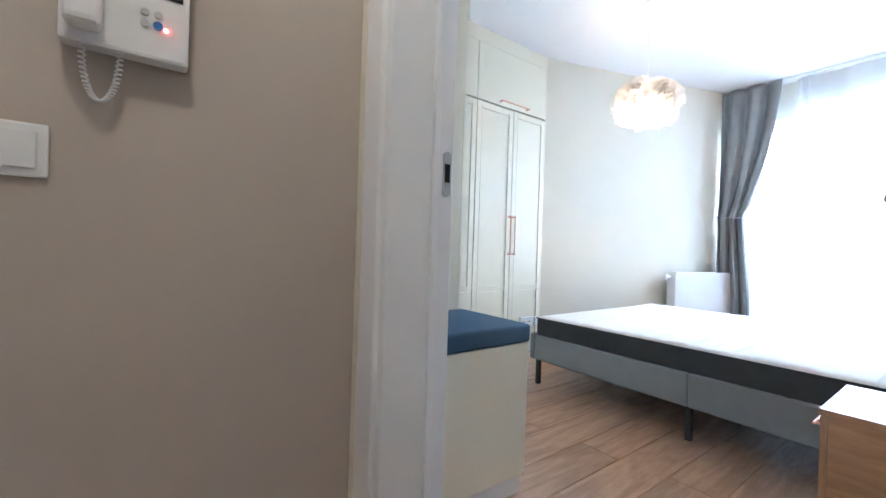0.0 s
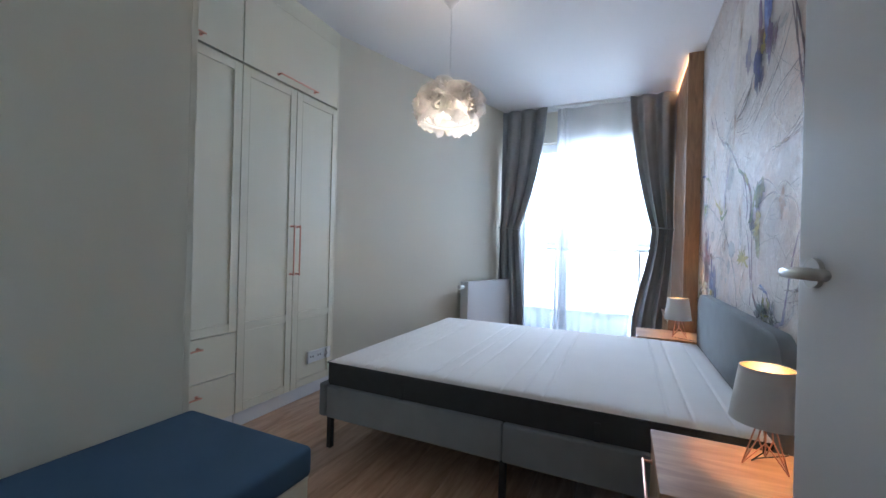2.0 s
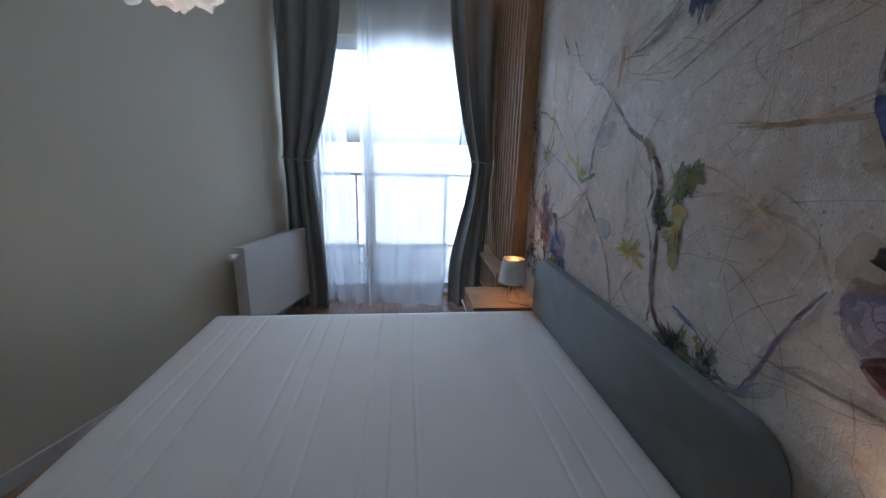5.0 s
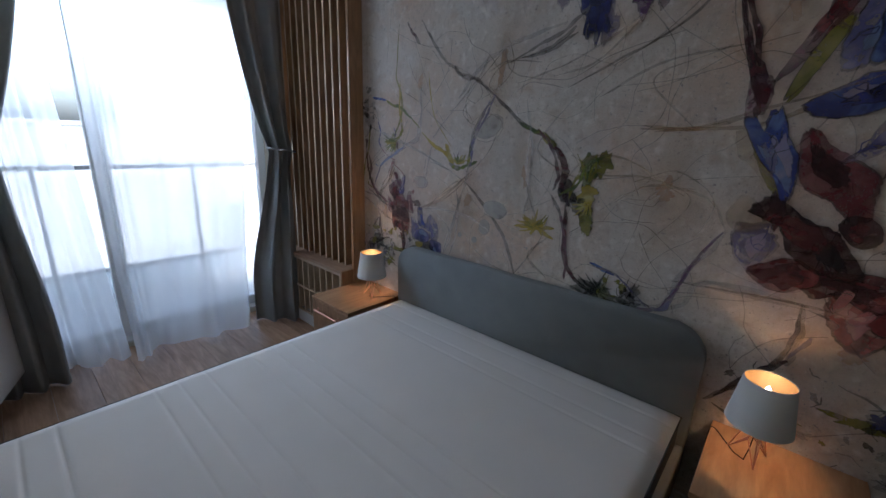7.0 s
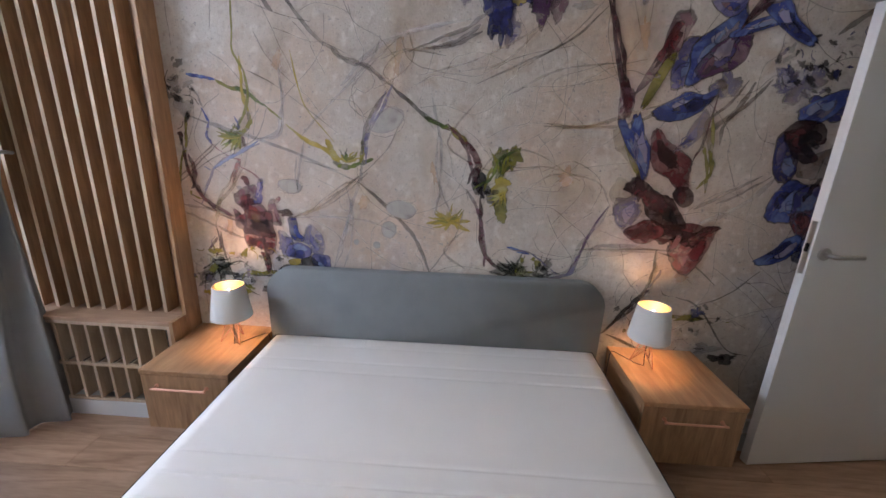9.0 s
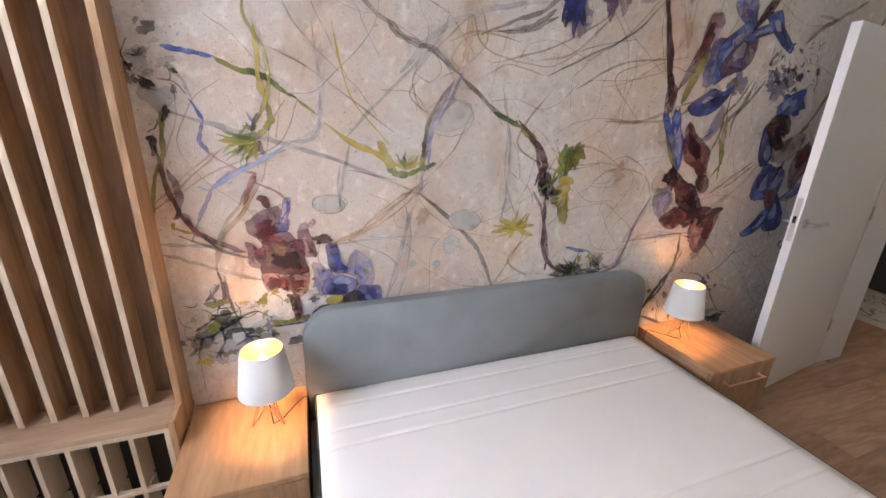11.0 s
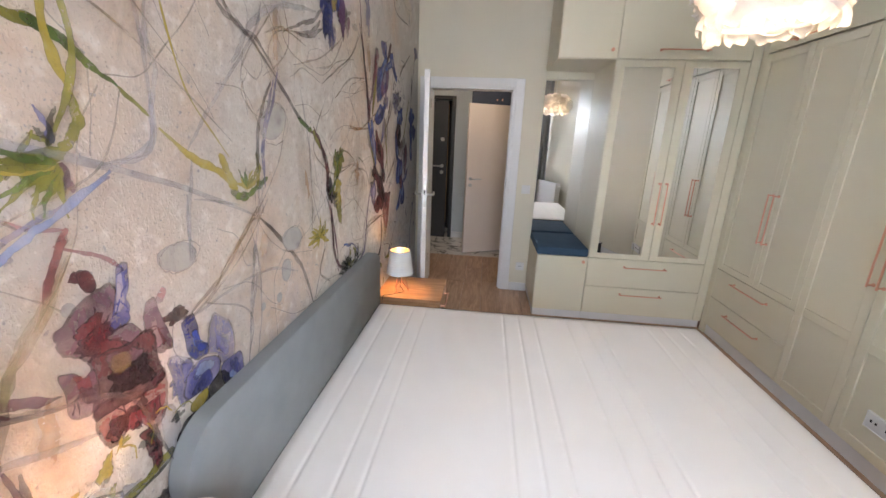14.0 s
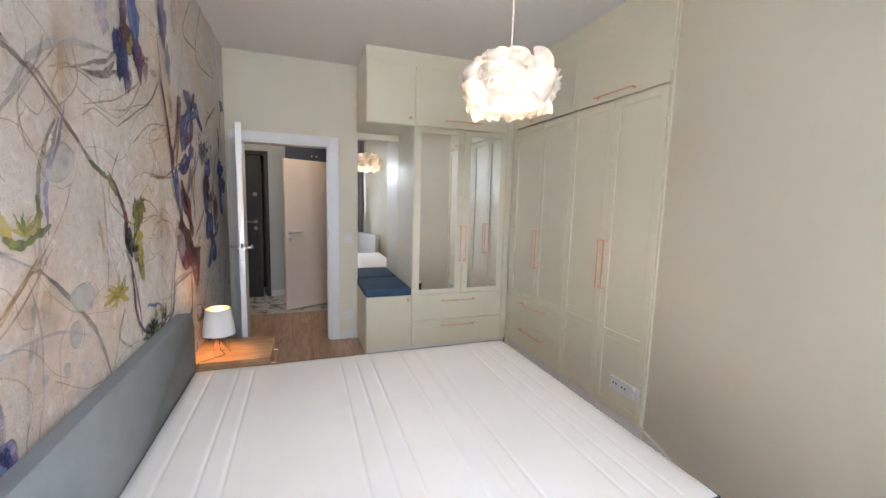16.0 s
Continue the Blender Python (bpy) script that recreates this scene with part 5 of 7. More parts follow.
vine([(2.603, 1.943), (2.676, 1.878), (2.904, 1.77), (3.121, 1.713)], 0.009, 0.007, OCHRE)
vine([(3.243, 1.677), (3.28, 1.724), (3.2, 1.799), (3.041, 1.826)], 0.007, 0.005, OCHRE)
vine([(3.4, 1.648), (3.433, 1.595), (3.394, 1.546), (3.329, 1.532), (3.245, 1.581)], 0.007, 0.005, OCHRE)
vine([(2.85, 1.632), (2.963, 1.497), (2.976, 1.405), (2.789, 1.318), (2.571, 1.338)], 0.009, 0.007, OCHRE)
vine([(2.643, 1.22), (2.497, 1.313), (2.308, 1.284), (2.236, 1.177)], 0.011, 0.008, OCHRE)
vine([(3.607, 1.124), (3.443, 1.232), (3.273, 1.384), (3.194, 1.537)], 0.006, 0.005, OCHRE)
vine([(3.811, 1.557), (3.882, 1.416), (4.067, 1.339), (4.228, 1.237)], 0.005, 0.004, OCHRE)
vine([(3.519, 0.837), (3.487, 0.922), (3.522, 0.992), (3.667, 1.07)], 0.007, 0.005, OCHRE)
vine([(2.845, 1.296), (2.746, 1.407), (2.586, 1.396), (2.383, 1.286)], 0.009, 0.007, OCHRE)
vine([(3.062, 0.812), (2.942, 0.997), (2.905, 1.138)], 0.009, 0.007, OCHRE)
vine([(3.365, 1.748), (3.319, 1.687), (3.358, 1.634), (3.421, 1.662)], 0.006, 0.005, OCHRE)
vine([(2.888, 0.839), (2.991, 0.928), (2.89, 1.041)], 0.010, 0.007, OCHRE)
blot("petal", 2.77, 2.11, 0.035, 0.130, 0, PURPLE, 0.40)
blot("petal", 2.65, 2.15, 0.050, 0.120, 0, BLUEI, 0.40)
blot("petal", 2.75, 2.06, 0.050, 0.050, 0, MAROON, 0.40)
blot("petal", 2.78, 1.94, 0.040, 0.100, 0, NAVY_I, 0.40)
blot("petal", 2.62, 2.0, 0.040, 0.080, 0, PURPLE, 0.40)
blot("petal", 2.56, 1.97, 0.030, 0.050, 0, MAUVE, 0.40)
blot("petal", 2.28, 2.3, 0.060, 0.120, 0, BLUEV, 0.40)
blot("petal", 2.23, 2.11, 0.040, 0.100, 0, LILACB, 0.40)
blot("petal", 2.45, 1.99, 0.050, 0.015, 0, GREYBL, 0.40)
blot("petal", 2.94, 2.06, 0.050, 0.080, 0, LILACB, 0.40)
blot("petal", 2.08, 2.41, 0.050, 0.100, 0, GREYBL, 0.40)
blot("petal", 2.7, 2.04, 0.020, 0.030, 0, YELLOW, 0.40)
vine([(2.87, 1.91), (2.96, 1.85), (3.08, 1.82)], 0.022, 0.012, GREYB)
vine([(2.91, 1.93), (3.16, 1.88), (3.33, 1.8), (3.47, 1.66)], 0.020, 0.030, LILAC)
vine([(2.6, 1.92), (2.77, 1.77), (2.94, 1.73)], 0.008, 0.008, OCHRE)
vine([(2.38, 2.19), (2.31, 1.84), (2.22, 1.57)], 0.012, 0.020, MAROON)
vine([(1.39, 2.77), (1.62, 2.33), (1.11, 2.32)], 0.012, 0.010, GREYB)
vine([(1.71, 2.63), (1.9, 2.37), (1.54, 2.37)], 0.010, 0.010, OLIVE)
vine([(3.29, 1.77), (3.17, 1.81), (3.01, 1.79)], 0.008, 0.006, OCHRE)
vine([(3.15, 1.67), (3.04, 1.71), (2.9, 1.68)], 0.006, 0.006, OCHRE)
blot("petal", 0.96, 1.65, 0.100, 0.080, 0, BLUEI, 0.40)
blot("petal", 0.86, 1.52, 0.080, 0.060, 0, BLUEV, 0.40)
blot("petal", 0.81, 2.18, 0.080, 0.050, 0, LILACB, 0.40)
blot("petal", 1.11, 2.37, 0.030, 0.040, 0, GREYBL, 0.40)
vine([(0.79, 2.27), (0.99, 1.83), (1.1, 1.51)], 0.020, 0.020, GREYB)
vine([(0.78, 0.97), (0.98, 0.61), (0.91, 0.29)], 0.012, 0.012, NAVY_I)
for x, z, rx, rz in ((3.28, 1.515, 0.092, 0.066), (3.73, 1.21, 0.060, 0.034), (3.2, 1.12, 0.074, 0.045), (3.26, 1.02, 0.036, 0.041)):
    vine([(x + rx * math.cos(a) * (1 + 0.06 * math.sin(3 * a)), z + rz * math.sin(a)) for a in (2 * math.pi * k / 12 + 0.4 for k in range(13))], 0.0035, 0.003, OCHRE, "ring")


def fan(x, z, start, end, length, count, mats, seed):
    """A frayed leaf of many short spikes spreading from one point."""
    pr = random.Random(seed)
    for k in range(count):
        a = radians(start + (end - start) * (k + pr.uniform(-0.4, 0.4)) / (count - 1))
        q = length * pr.uniform(0.55, 1.1)
        bend = pr.uniform(-0.25, 0.25)
        mid = (x + 0.55 * q * math.cos(a), z + 0.55 * q * math.sin(a))
        vine([(x, z), mid, (x + q * math.cos(a + bend), z + q * math.sin(a + bend))], 0.016, 0.004, pr.choice(mats), "leaf_spike")


fan(3.95, 1.43, -85, 12, 0.105, 14, (OLIVE, GREEN, YELLOW, OLIVE), 3)
fan(3.95, 1.46, 30, 100, 0.06, 4, (OLIVE, DKGREEN, BLUEV), 4)
fan(2.97, 1.07, -30, 210, 0.085, 16, (YELLOW, OLIVE, YELLOW), 5)
fan(2.74, 1.30, 60, 120, 0.13, 7, (GREEN, OLIVE), 6)
fan(2.73, 1.22, -110, -20, 0.10, 8, (YELLOW, OLIVE, GREEN), 7)
fan(3.45, 1.33, 30, 160, 0.075, 9, (OLIVE, GREEN, YELLOW), 8)
fan(2.64, 0.84, -20, 200, 0.10, 10, (DKGREEN, OLIVE, INK), 9)
leaf_cluster(4.10, 0.76, 0.17, 0.16, 46, (GREYBL, DKGREEN, OLIVE, GREYBL, LILACB, YELLOW, DKGREEN), 0.024, 5)
leaf_cluster(3.92, 0.84, 0.12, 0.07, 16, (OLIVE, DKGREEN, YELLOW, GREYBL), 0.02, 6)
leaf_cluster(1.46, 1.79, 0.22, 0.14, 44, (INK, LILACB, NAVY_I, GREYBL, INK), 0.018, 7)
leaf_cluster(1.86, 0.62, 0.30, 0.14, 34, (GREYBL, DKGREEN, OLIVE, INK, GREYB), 0.02, 8)
leaf_cluster(4.2, 1.62, 0.06, 0.14, 18, (INK, DKGREEN, GREYBL), 0.022, 9)
leaf_cluster(2.56, 0.86, 0.12, 0.05, 14, (DKGREEN, OLIVE, INK), 0.022, 10)
leaf_cluster(1.1, 0.8, 0.35, 0.5, 40, (GREYB, NAVY_I, GREYBL, LILAC), 0.016, 11)

# finer stems and branches
vine([(3.741, 2.059), (3.669, 1.964), (3.568, 1.848), (3.484, 1.798), (3.434, 1.754), (3.345, 1.74), (3.248, 1.667)], 0.018, 0.014, GREYB)
vine([(3.852, 2.063), (3.812, 2.01), (3.749, 1.942)], 0.014, 0.024, MAROON)
vine([(3.92, 2.066), (3.931, 1.897), (3.939, 1.784), (3.897, 1.693), (3.895, 1.574), (3.946, 1.477)], 0.007, 0.016, OLIVE)
vine([(3.232, 1.696), (3.278, 1.584), (3.347, 1.466), (3.365, 1.325)], 0.013, 0.017, LILACB)
vine([(1.753, 1.726), (1.815, 1.627), (1.885, 1.561), (1.886, 1.469)], 0.012, 0.016, GREYB)
vine([(1.886, 1.469), (1.848, 1.375), (1.831, 1.254)], 0.02, 0.014, OLIVE)
vine([(1.866, 1.183), (1.753, 1.249), (1.604, 1.342)], 0.018, 0.012, GREYB)
vine([(2.244, 1.177), (2.307, 1.059), (2.35, 0.932), (2.385, 0.843), (2.499, 0.81)], 0.016, 0.026, LILACB)
vine([(2.248, 1.171), (2.311, 1.051), (2.352, 0.926), (2.391, 0.848)], 0.007, 0.009, PURPLE)
vine([(1.995, 0.988), (1.991, 0.886), (2.005, 0.802), (2.058, 0.68), (2.14, 0.594), (2.188, 0.535)], 0.012, 0.02, GREYB)
vine([(2.369, 0.964), (2.202, 0.974), (1.994, 0.983), (1.874, 0.974)], 0.008, 0.008, GREYB)
vine([(2.674, 0.952), (2.579, 0.938), (2.508, 0.888), (2.436, 0.832)], 0.01, 0.006, LILACB)
vine([(2.706, 1.748), (2.572, 1.818), (2.451, 1.925), (2.378, 2.012)], 0.005, 0.006, OCHRE)
vine([(2.519, 1.509), (2.376, 1.527), (2.247, 1.572), (2.093, 1.619), (1.93, 1.68)], 0.01, 0.007, OCHRE)
vine([(2.898, 1.232), (2.843, 1.14), (2.799, 0.975), (2.791, 0.859)], 0.014, 0.02, MAUVE)
vine([(2.761, 1.37), (2.795, 1.304), (2.816, 1.224)], 0.012, 0.02, OLIVE)
vine([(3.032, 1.488), (3.039, 1.319), (3.0, 1.185), (2.945, 1.091)], 0.009, 0.01, GREYBL)
vine([(3.46, 1.214), (3.432, 1.085), (3.451, 0.917), (3.486, 0.819)], 0.009, 0.009, LILAC)
vine([(3.671, 1.068), (3.508, 1.153), (3.354, 1.29)], 0.007, 0.007, OCHRE)
vine([(4.214, 1.125), (4.08, 1.055), (3.913, 0.972), (3.843, 0.75)], 0.01, 0.01, GREYB)
vine([(4.23, 1.411), (4.214, 1.263), (4.174, 1.158), (4.096, 1.07)], 0.018, 0.012, MAROON)
vine([(3.189, 1.907), (3.148, 1.791), (3.213, 1.708), (3.323, 1.646)], 0.006, 0.008, OCHRE)
vine([(3.109, 1.814), (2.982, 1.831), (2.861, 1.887)], 0.012, 0.016, GREYB)
vine([(3.456, 2.027), (3.404, 1.911), (3.295, 1.851), (3.2, 1.744)], 0.005, 0.005, OCHRE)
vine([(2.367, 2.012), (2.325, 1.9), (2.281, 1.764), (2.259, 1.678)], 0.01, 0.022, MAROON)
vine([(3.268, 1.642), (3.314, 1.552), (3.353, 1.469), (3.367, 1.377)], 0.013, 0.018, LILACB)
vine([(3.726, 1.73), (3.741, 1.667), (3.728, 1.605), (3.75, 1.531), (3.763, 1.462), (3.852, 1.417)], 0.012, 0.02, LILAC)
vine([(3.864, 1.412), (3.984, 1.341), (4.036, 1.314), (4.095, 1.28)], 0.018, 0.012, BLUEP)
vine([(3.384, 1.239), (3.388, 1.298), (3.377, 1.346)], 0.012, 0.012, LILAC)
vine([(3.395, 1.241), (3.478, 1.227), (3.572, 1.153), (3.66, 1.083), (3.742, 1.057)], 0.007, 0.007, OCHRE)
vine([(3.689, 1.346), (3.698, 1.257), (3.689, 1.183)], 0.008, 0.008, GREYBL)
vine([(3.45, 1.086), (3.468, 1.017), (3.497, 0.951), (3.534, 0.809)], 0.01, 0.01, LILAC)
vine([(3.742, 1.057), (3.57, 1.07), (3.382, 1.062), (3.198, 1.0)], 0.009, 0.009, GREYBL)
vine([(4.135, 1.287), (4.105, 1.271)], 0.006, 0.006, BLUEP)
vine([(4.019, 1.22), (3.979, 1.296), (3.96, 1.328)], 0.014, 0.02, CRIM)
vine([(4.1, 1.083), (4.077, 1.144), (4.042, 1.19), (4.013, 1.225)], 0.016, 0.012, TAN)
vine([(4.258, 1.236), (4.213, 1.275), (4.111, 1.364), (4.069, 1.392)], 0.006, 0.006, OCHRE)
vine([(2.995, 1.515), (2.919, 1.433), (2.876, 1.313), (2.897, 1.253)], 0.016, 0.02, MAROON)
vine([(2.668, 1.419), (2.752, 1.369), (2.786, 1.286), (2.864, 1.233)], 0.014, 0.02, GREEN)

# ---- built-in wardrobes ----
WT, WD, WB = 2.60, 2.123, 0.09


def tall_unit(u0, u1, label, drawers, split):
    ob = thing("wardrobe", label, "wardrobe", ((u0 + u1) / 2, 2.9, 0), group="built-in wardrobes")
    part("body", box(u0 + 0.001, u1 - 0.001, 2.606, 3.17, WB, WT, 0.001, 1), FRONT, ob)
    part("plinth", box(u0 + 0.001, u1 - 0.001, 2.586, 2.61, 0, WB - 0.002, 0.002, 1), BASE, ob, "white plinth")
    low = 0.570 if drawers else WB
    for a, b, hu in ((u0, split, split - 0.026), (split, u1, split + 0.026)):
        dd = part("door", slab(FRONT_Y, a, b, low, WD, 0.012), FRONT, ob)
        shaker(dd, FRONT_Y, a, b, low, WD, 0.05, () if drawers else (0.592,))
        part("handle", bar_handle(FRONT_Y, hu, 0.885, hu, 1.205), COPPER, dd, "copper bar handle")
    if drawers:
        for z0, z1, hz in ((0.330, 0.570, 0.515), (WB, 0.330, 0.262)):
            dd = part("drawer", slab(FRONT_Y, u0, u1, z0, z1), FRONT, ob)
            part("handle", bar_handle(FRONT_Y, 1.55, hz, 1.90, hz), COPPER, dd, "copper bar handle")
    dd = part("top_door", slab(FRONT_Y, u0, u1, WD + 0.010, WT), FRONT, ob)
    c = (u0 + u1) / 2
    part("handle", bar_handle(FRONT_Y, c - 0.16, WD + 0.045, c + 0.16, WD + 0.045), COPPER, dd, "copper bar handle")
    return ob


tall_unit(1.30, 2.13, "cream built-in wardrobe with framed doors, two drawers and copper handles", True, 1.73)
tall_unit(2.13, 2.957, "cream built-in wardrobe with two tall framed doors and copper handles", False, 2.546)
structure("trim", box(1.214, 2.972, 2.578, 2.70, WT + 0.002, H), FRONT, "cream filler strip above the wardrobes", "trim")
structure("trim_side", box(2.958, 2.972, 2.578, 3.17, 0, WT), FRONT, "cream end strip of the wardrobe", "trim")
structure("trim_inner", box(1.232, 1.299, 2.576, 2.61, 0, WT), FRONT, "cream filler strip in the corner of the wardrobes", "trim")

# socket strip let into the wardrobe door
strip = thing("socket_strip", "white socket strip let into the wardrobe front", "socket", (2.815, 2.58, 0.28))
M = FRONT_Y @ Matrix.Translation((-0.015, 0.0, 0.0))
part("plate", box(2.716, 2.948, 0.012, 0.024, 0.238, 0.318, 0.003, 2, None, M), PLASTIC, strip)
for i, u in enumerate((2.755, 2.83)):
    for k in (-1, 1):
        part("port", box(u + k * 0.012 - 0.005, u + k * 0.012 + 0.005, 0.0235, 0.0246, 0.272, 0.284, 0, 1, None, M), DARKHOLE, strip)
for u, z in ((2.905, 0.259), (2.912, 0.298)):
    cap = part("socket_insert", sweep([M @ Vector((u, 0.0235, z)), M @ Vector((u, 0.040, z))], 0.0195, 22), PLASTIC, strip, "round white socket insert")
    part("slot", box(u - 0.012, u + 0.012, 0.0398, 0.0408, z - 0.002, z + 0.002, 0, 1, None, M), BASE, cap)

# corner furniture on the doorway's wall
CX, CY0, CY1, CM, CY2, CT = 1.211, 1.162, 1.584, 2.068, 2.512, 0.568
bench = thing("bench_cabinet", "cream bench cabinet with one door and a copper knob", "cabinet", (0.95, 1.4, 0))
part("body", box(0.6335, CX, CY0, CY1 - 0.001, 0.072, CT, 0.002, 1), FRONT, bench)
part("plinth", box(0.6335, CX - 0.005, CY0 + 0.008, CY1 - 0.001, 0, 0.07, 0.002, 1), BASE, bench, "white plinth")
dd = part("door", slab(FRONT_X, CY0 + 0.002, CY1, 0.074, CT), FRONT, bench)
part("knob", knob(FRONT_X, CY1 - 0.04, CT - 0.038), COPPER, dd, "copper knob")
tagged(part("seat_cushion", box(0.662, 1.236, CY0 - 0.004, CY1 - 0.004, CT + 0.0015, CT + 0.070, 0.016, 4), BLUE, None, smooth=True), "navy blue cloth cushion lying on the bench cabinet", "cushion")
mirror = thing("wall_mirror", "tall frameless mirror above the bench", "mirror", (0.6335, 1.4, CT))
part("glass", box(0.6335, 0.639, CY0 + 0.004, CY1 - 0.002, CT + 0.002, 2.03), MIRROR, mirror)
part("top_panel", box(0.6335, 0.646, CY0 + 0.004, CY1 - 0.002, 2.031, 2.093), FRONT, mirror)
mw = thing("mirrored_wardrobe", "cream wardrobe with two mirrored doors above two drawers", "wardrobe", (0.95, 2.1, 0), group="built-in wardrobes")
part("body", box(0.6335, CX, CY1, 2.574, 0.072, 2.093, 0.001, 1), FRONT, mw)
part("plinth", box(0.6335, CX - 0.005, CY1, 2.574, 0, 0.07, 0.002, 1), BASE, mw, "white plinth")
for a, b, hu in ((CY1, CM, CM - 0.026), (CM, CY2, CM + 0.026)):
    g, st = 0.0024, 0.066
    bm = bmesh.new()
    for c, e in ((a + g, a + st), (b - st, b - g)):
        box(c, e, 0, 0.019, CT + 0.004, 2.09, 0.0012, 1, bm, FRONT_X)
    for c, e in ((CT + 0.004, CT + 0.045), (2.09 - 0.045, 2.09)):
        box(a + st, b - st, 0, 0.0187, c, e, 0.0012, 1, bm, FRONT_X)
    dd = part("door", bm, FRONT, mw)
    part("mirror_pane", box(a + st, b - st, 0.002, 0.012, CT + 0.045, 2.09 - 0.045, 0, 1, None, FRONT_X), MIRROR, dd, "mirror pane")
    part("handle", bar_handle(FRONT_X, hu, 0.885, hu, 1.205), COPPER, dd, "copper bar handle")
for z0, z1, hz in ((0.318, CT, 0.505), (0.074, 0.318, 0.262)):
    dd = part("drawer", slab(FRONT_X, CY1, CY2, z0, z1), FRONT, mw)
    part("handle", bar_handle(FRONT_X, 1.885, hz, 2.205, hz), COPPER, dd, "copper bar handle")
part("corner_strip", box(CX, CX + 0.019, CY2 + 0.002, 2.574, 0.072, WT), FRONT, mw)
oh = thing("overhead_cabinet", "cream overhead cabinet with two flat doors", "cabinet", (0.95, 1.9, 2.095))
part("body", box(0.6335, CX, CY0, 2.574, 2.095, WT, 0.001, 1), FRONT, oh)
dd = part("door", slab(FRONT_X, CY0 + 0.002, CY1 + 0.004, 2.097, WT - 0.002), FRONT, oh)
part("knob", knob(FRONT_X, CY1 - 0.04, 2.155), COPPER, dd, "copper knob")
dd = part("door", slab(FRONT_X, CY1 + 0.004, CY2, 2.097, WT - 0.002), FRONT, oh)
part("handle", bar_handle(FRONT_X, 1.885, 2.16, 2.205, 2.16), COPPER, dd, "copper bar handle")
structure("trim_corner", box(0.6335, 1.213, CY0, 2.577, WT + 0.002, H), FRONT, "cream filler strip above the overhead cabinet", "trim")

# ---- bed ----
BX0, BX1, BY = 2.205, 3.865, 2.015
bed = thing("bed", "double bed with blue-grey upholstered frame and headboard on black legs", "bed", (3.03, 1.03, 0))


def headboard():
    n, r, hb0, hb1 = 10, 0.13, 0.19, 0.815
    ring = [(BX0, hb0), (BX1, hb0)]
    ring += [(BX1 - r + r * math.cos(a), hb1 - r + r * math.sin(a)) for a in (math.pi / 2 * k / n for k in range(n + 1))]
    ring += [(BX0 + r - r * math.sin(a), hb1 - r + r * math.cos(a)) for a in (math.pi / 2 * k / n for k in range(n + 1))]
    bm = bmesh.new()
    lo, hi = [bm.verts.new((x, 0.006, z)) for x, z in ring], [bm.verts.new((x, 0.058, z)) for x, z in ring]
    bm.faces.new(lo); f = bm.faces.new(hi)
    for i in range(len(ring)):
        j = (i + 1) % len(ring)
        bm.faces.new((lo[i], lo[j], hi[j], hi[i]))
    bmesh.ops.bevel(bm, geom=[e for e in bm.edges if all(v.co.y > 0.04 for v in e.verts)] + [e for e in bm.edges if all(v.co.y < 0.02 for v in e.verts)], offset=0.014, segments=4, affect="EDGES", profile=0.5)
    return bm


part("headboard", headboard(), GREYFAB, bed, "upholstered headboard with rounded corners", smooth=True)
for x0, x1 in ((BX0, BX0 + 0.045), (BX1 - 0.045, BX1)):
    for y0, y1 in ((0.060, 0.998), (1.0, BY - 0.05)):
        part("side_rail", box(x0, x1, y0, y1, 0.168, 0.335, 0.012, 3), GREYFAB, bed, smooth=True)
part("foot_rail", box(BX0 + 0.0, BX1 - 0.0, BY - 0.048, BY, 0.168, 0.345, 0.016, 4), GREYFAB, bed, smooth=True)
part("slat_base", box(BX0 + 0.05, BX1 - 0.05, 0.1, BY - 0.055, 0.20, 0.225), BLACK, bed)
for x in (BX0 + 0.03, BX1 - 0.03, (BX0 + BX1) / 2):
    for y in (0.10, 0.999, BY - 0.06):
        part("leg", box(x - 0.014, x + 0.014, y - 0.014, y + 0.014, 0.0, 0.2, 0.002, 1), BLACK, bed, "black metal leg")

mattress = thing("mattress", "white quilted mattress with a charcoal border lying on the bed", "mattress", (3.03, 1.05, 0.226))
mx0, mx1, my0, my1, mz = 2.235, 3.835, 0.062, 1.985, 0.466
part("border", box(mx0, mx1, my0, my1, 0.227, 0.454, 0.018, 3), MATSIDE, mattress, "charcoal cloth border", smooth=True)
seams = (0.16, 0.29, 0.37, 0.84, 0.93, 1.02, 1.21, 1.31, 1.39, 1.67, 1.76, 1.85)
bm = bmesh.new()
NX, NY = 28, 420
grid = []
for i in range(NX + 1):
    row = []
    for j in range(NY + 1):
        x, y = mx0 - 0.002 + (mx1 - mx0 + 0.004) * i / NX, my0 - 0.002 + (my1 - my0 + 0.004) * j / NY
        edge = min(x - mx0 + 0.002, mx1 + 0.002 - x, y - my0 + 0.002, my1 + 0.002 - y)
        z = mz - 0.014 * (1 - min(1.0, edge / 0.05)) ** 2.2
        if edge > 0.01:
            z -= sum(0.0055 * math.exp(-((y - s) / 0.0055) ** 2) for s in seams)
            z += 0.003 * noise.noise((x * 2.2, y * 3.5, 0.3)) + 0.0012 * noise.noise((x * 9, y * 14, 4.0))
        row.append(bm.verts.new((x, y, z)))
    grid.append(row)
for i in range(NX):
    for j in range(NY):
        bm.faces.new((grid[i][j], grid[i + 1][j], grid[i + 1][j + 1], grid[i][j + 1]))
rim = [grid[i][0] for i in range(NX + 1)] + [grid[NX][j] for j in range(1, NY + 1)] + [grid[i][NY] for i in range(NX - 1, -1, -1)] + [grid[0][j] for j in range(NY - 1, 0, -1)]
low = [bm.verts.new((v.co.x, v.co.y, 0.450)) for v in rim]
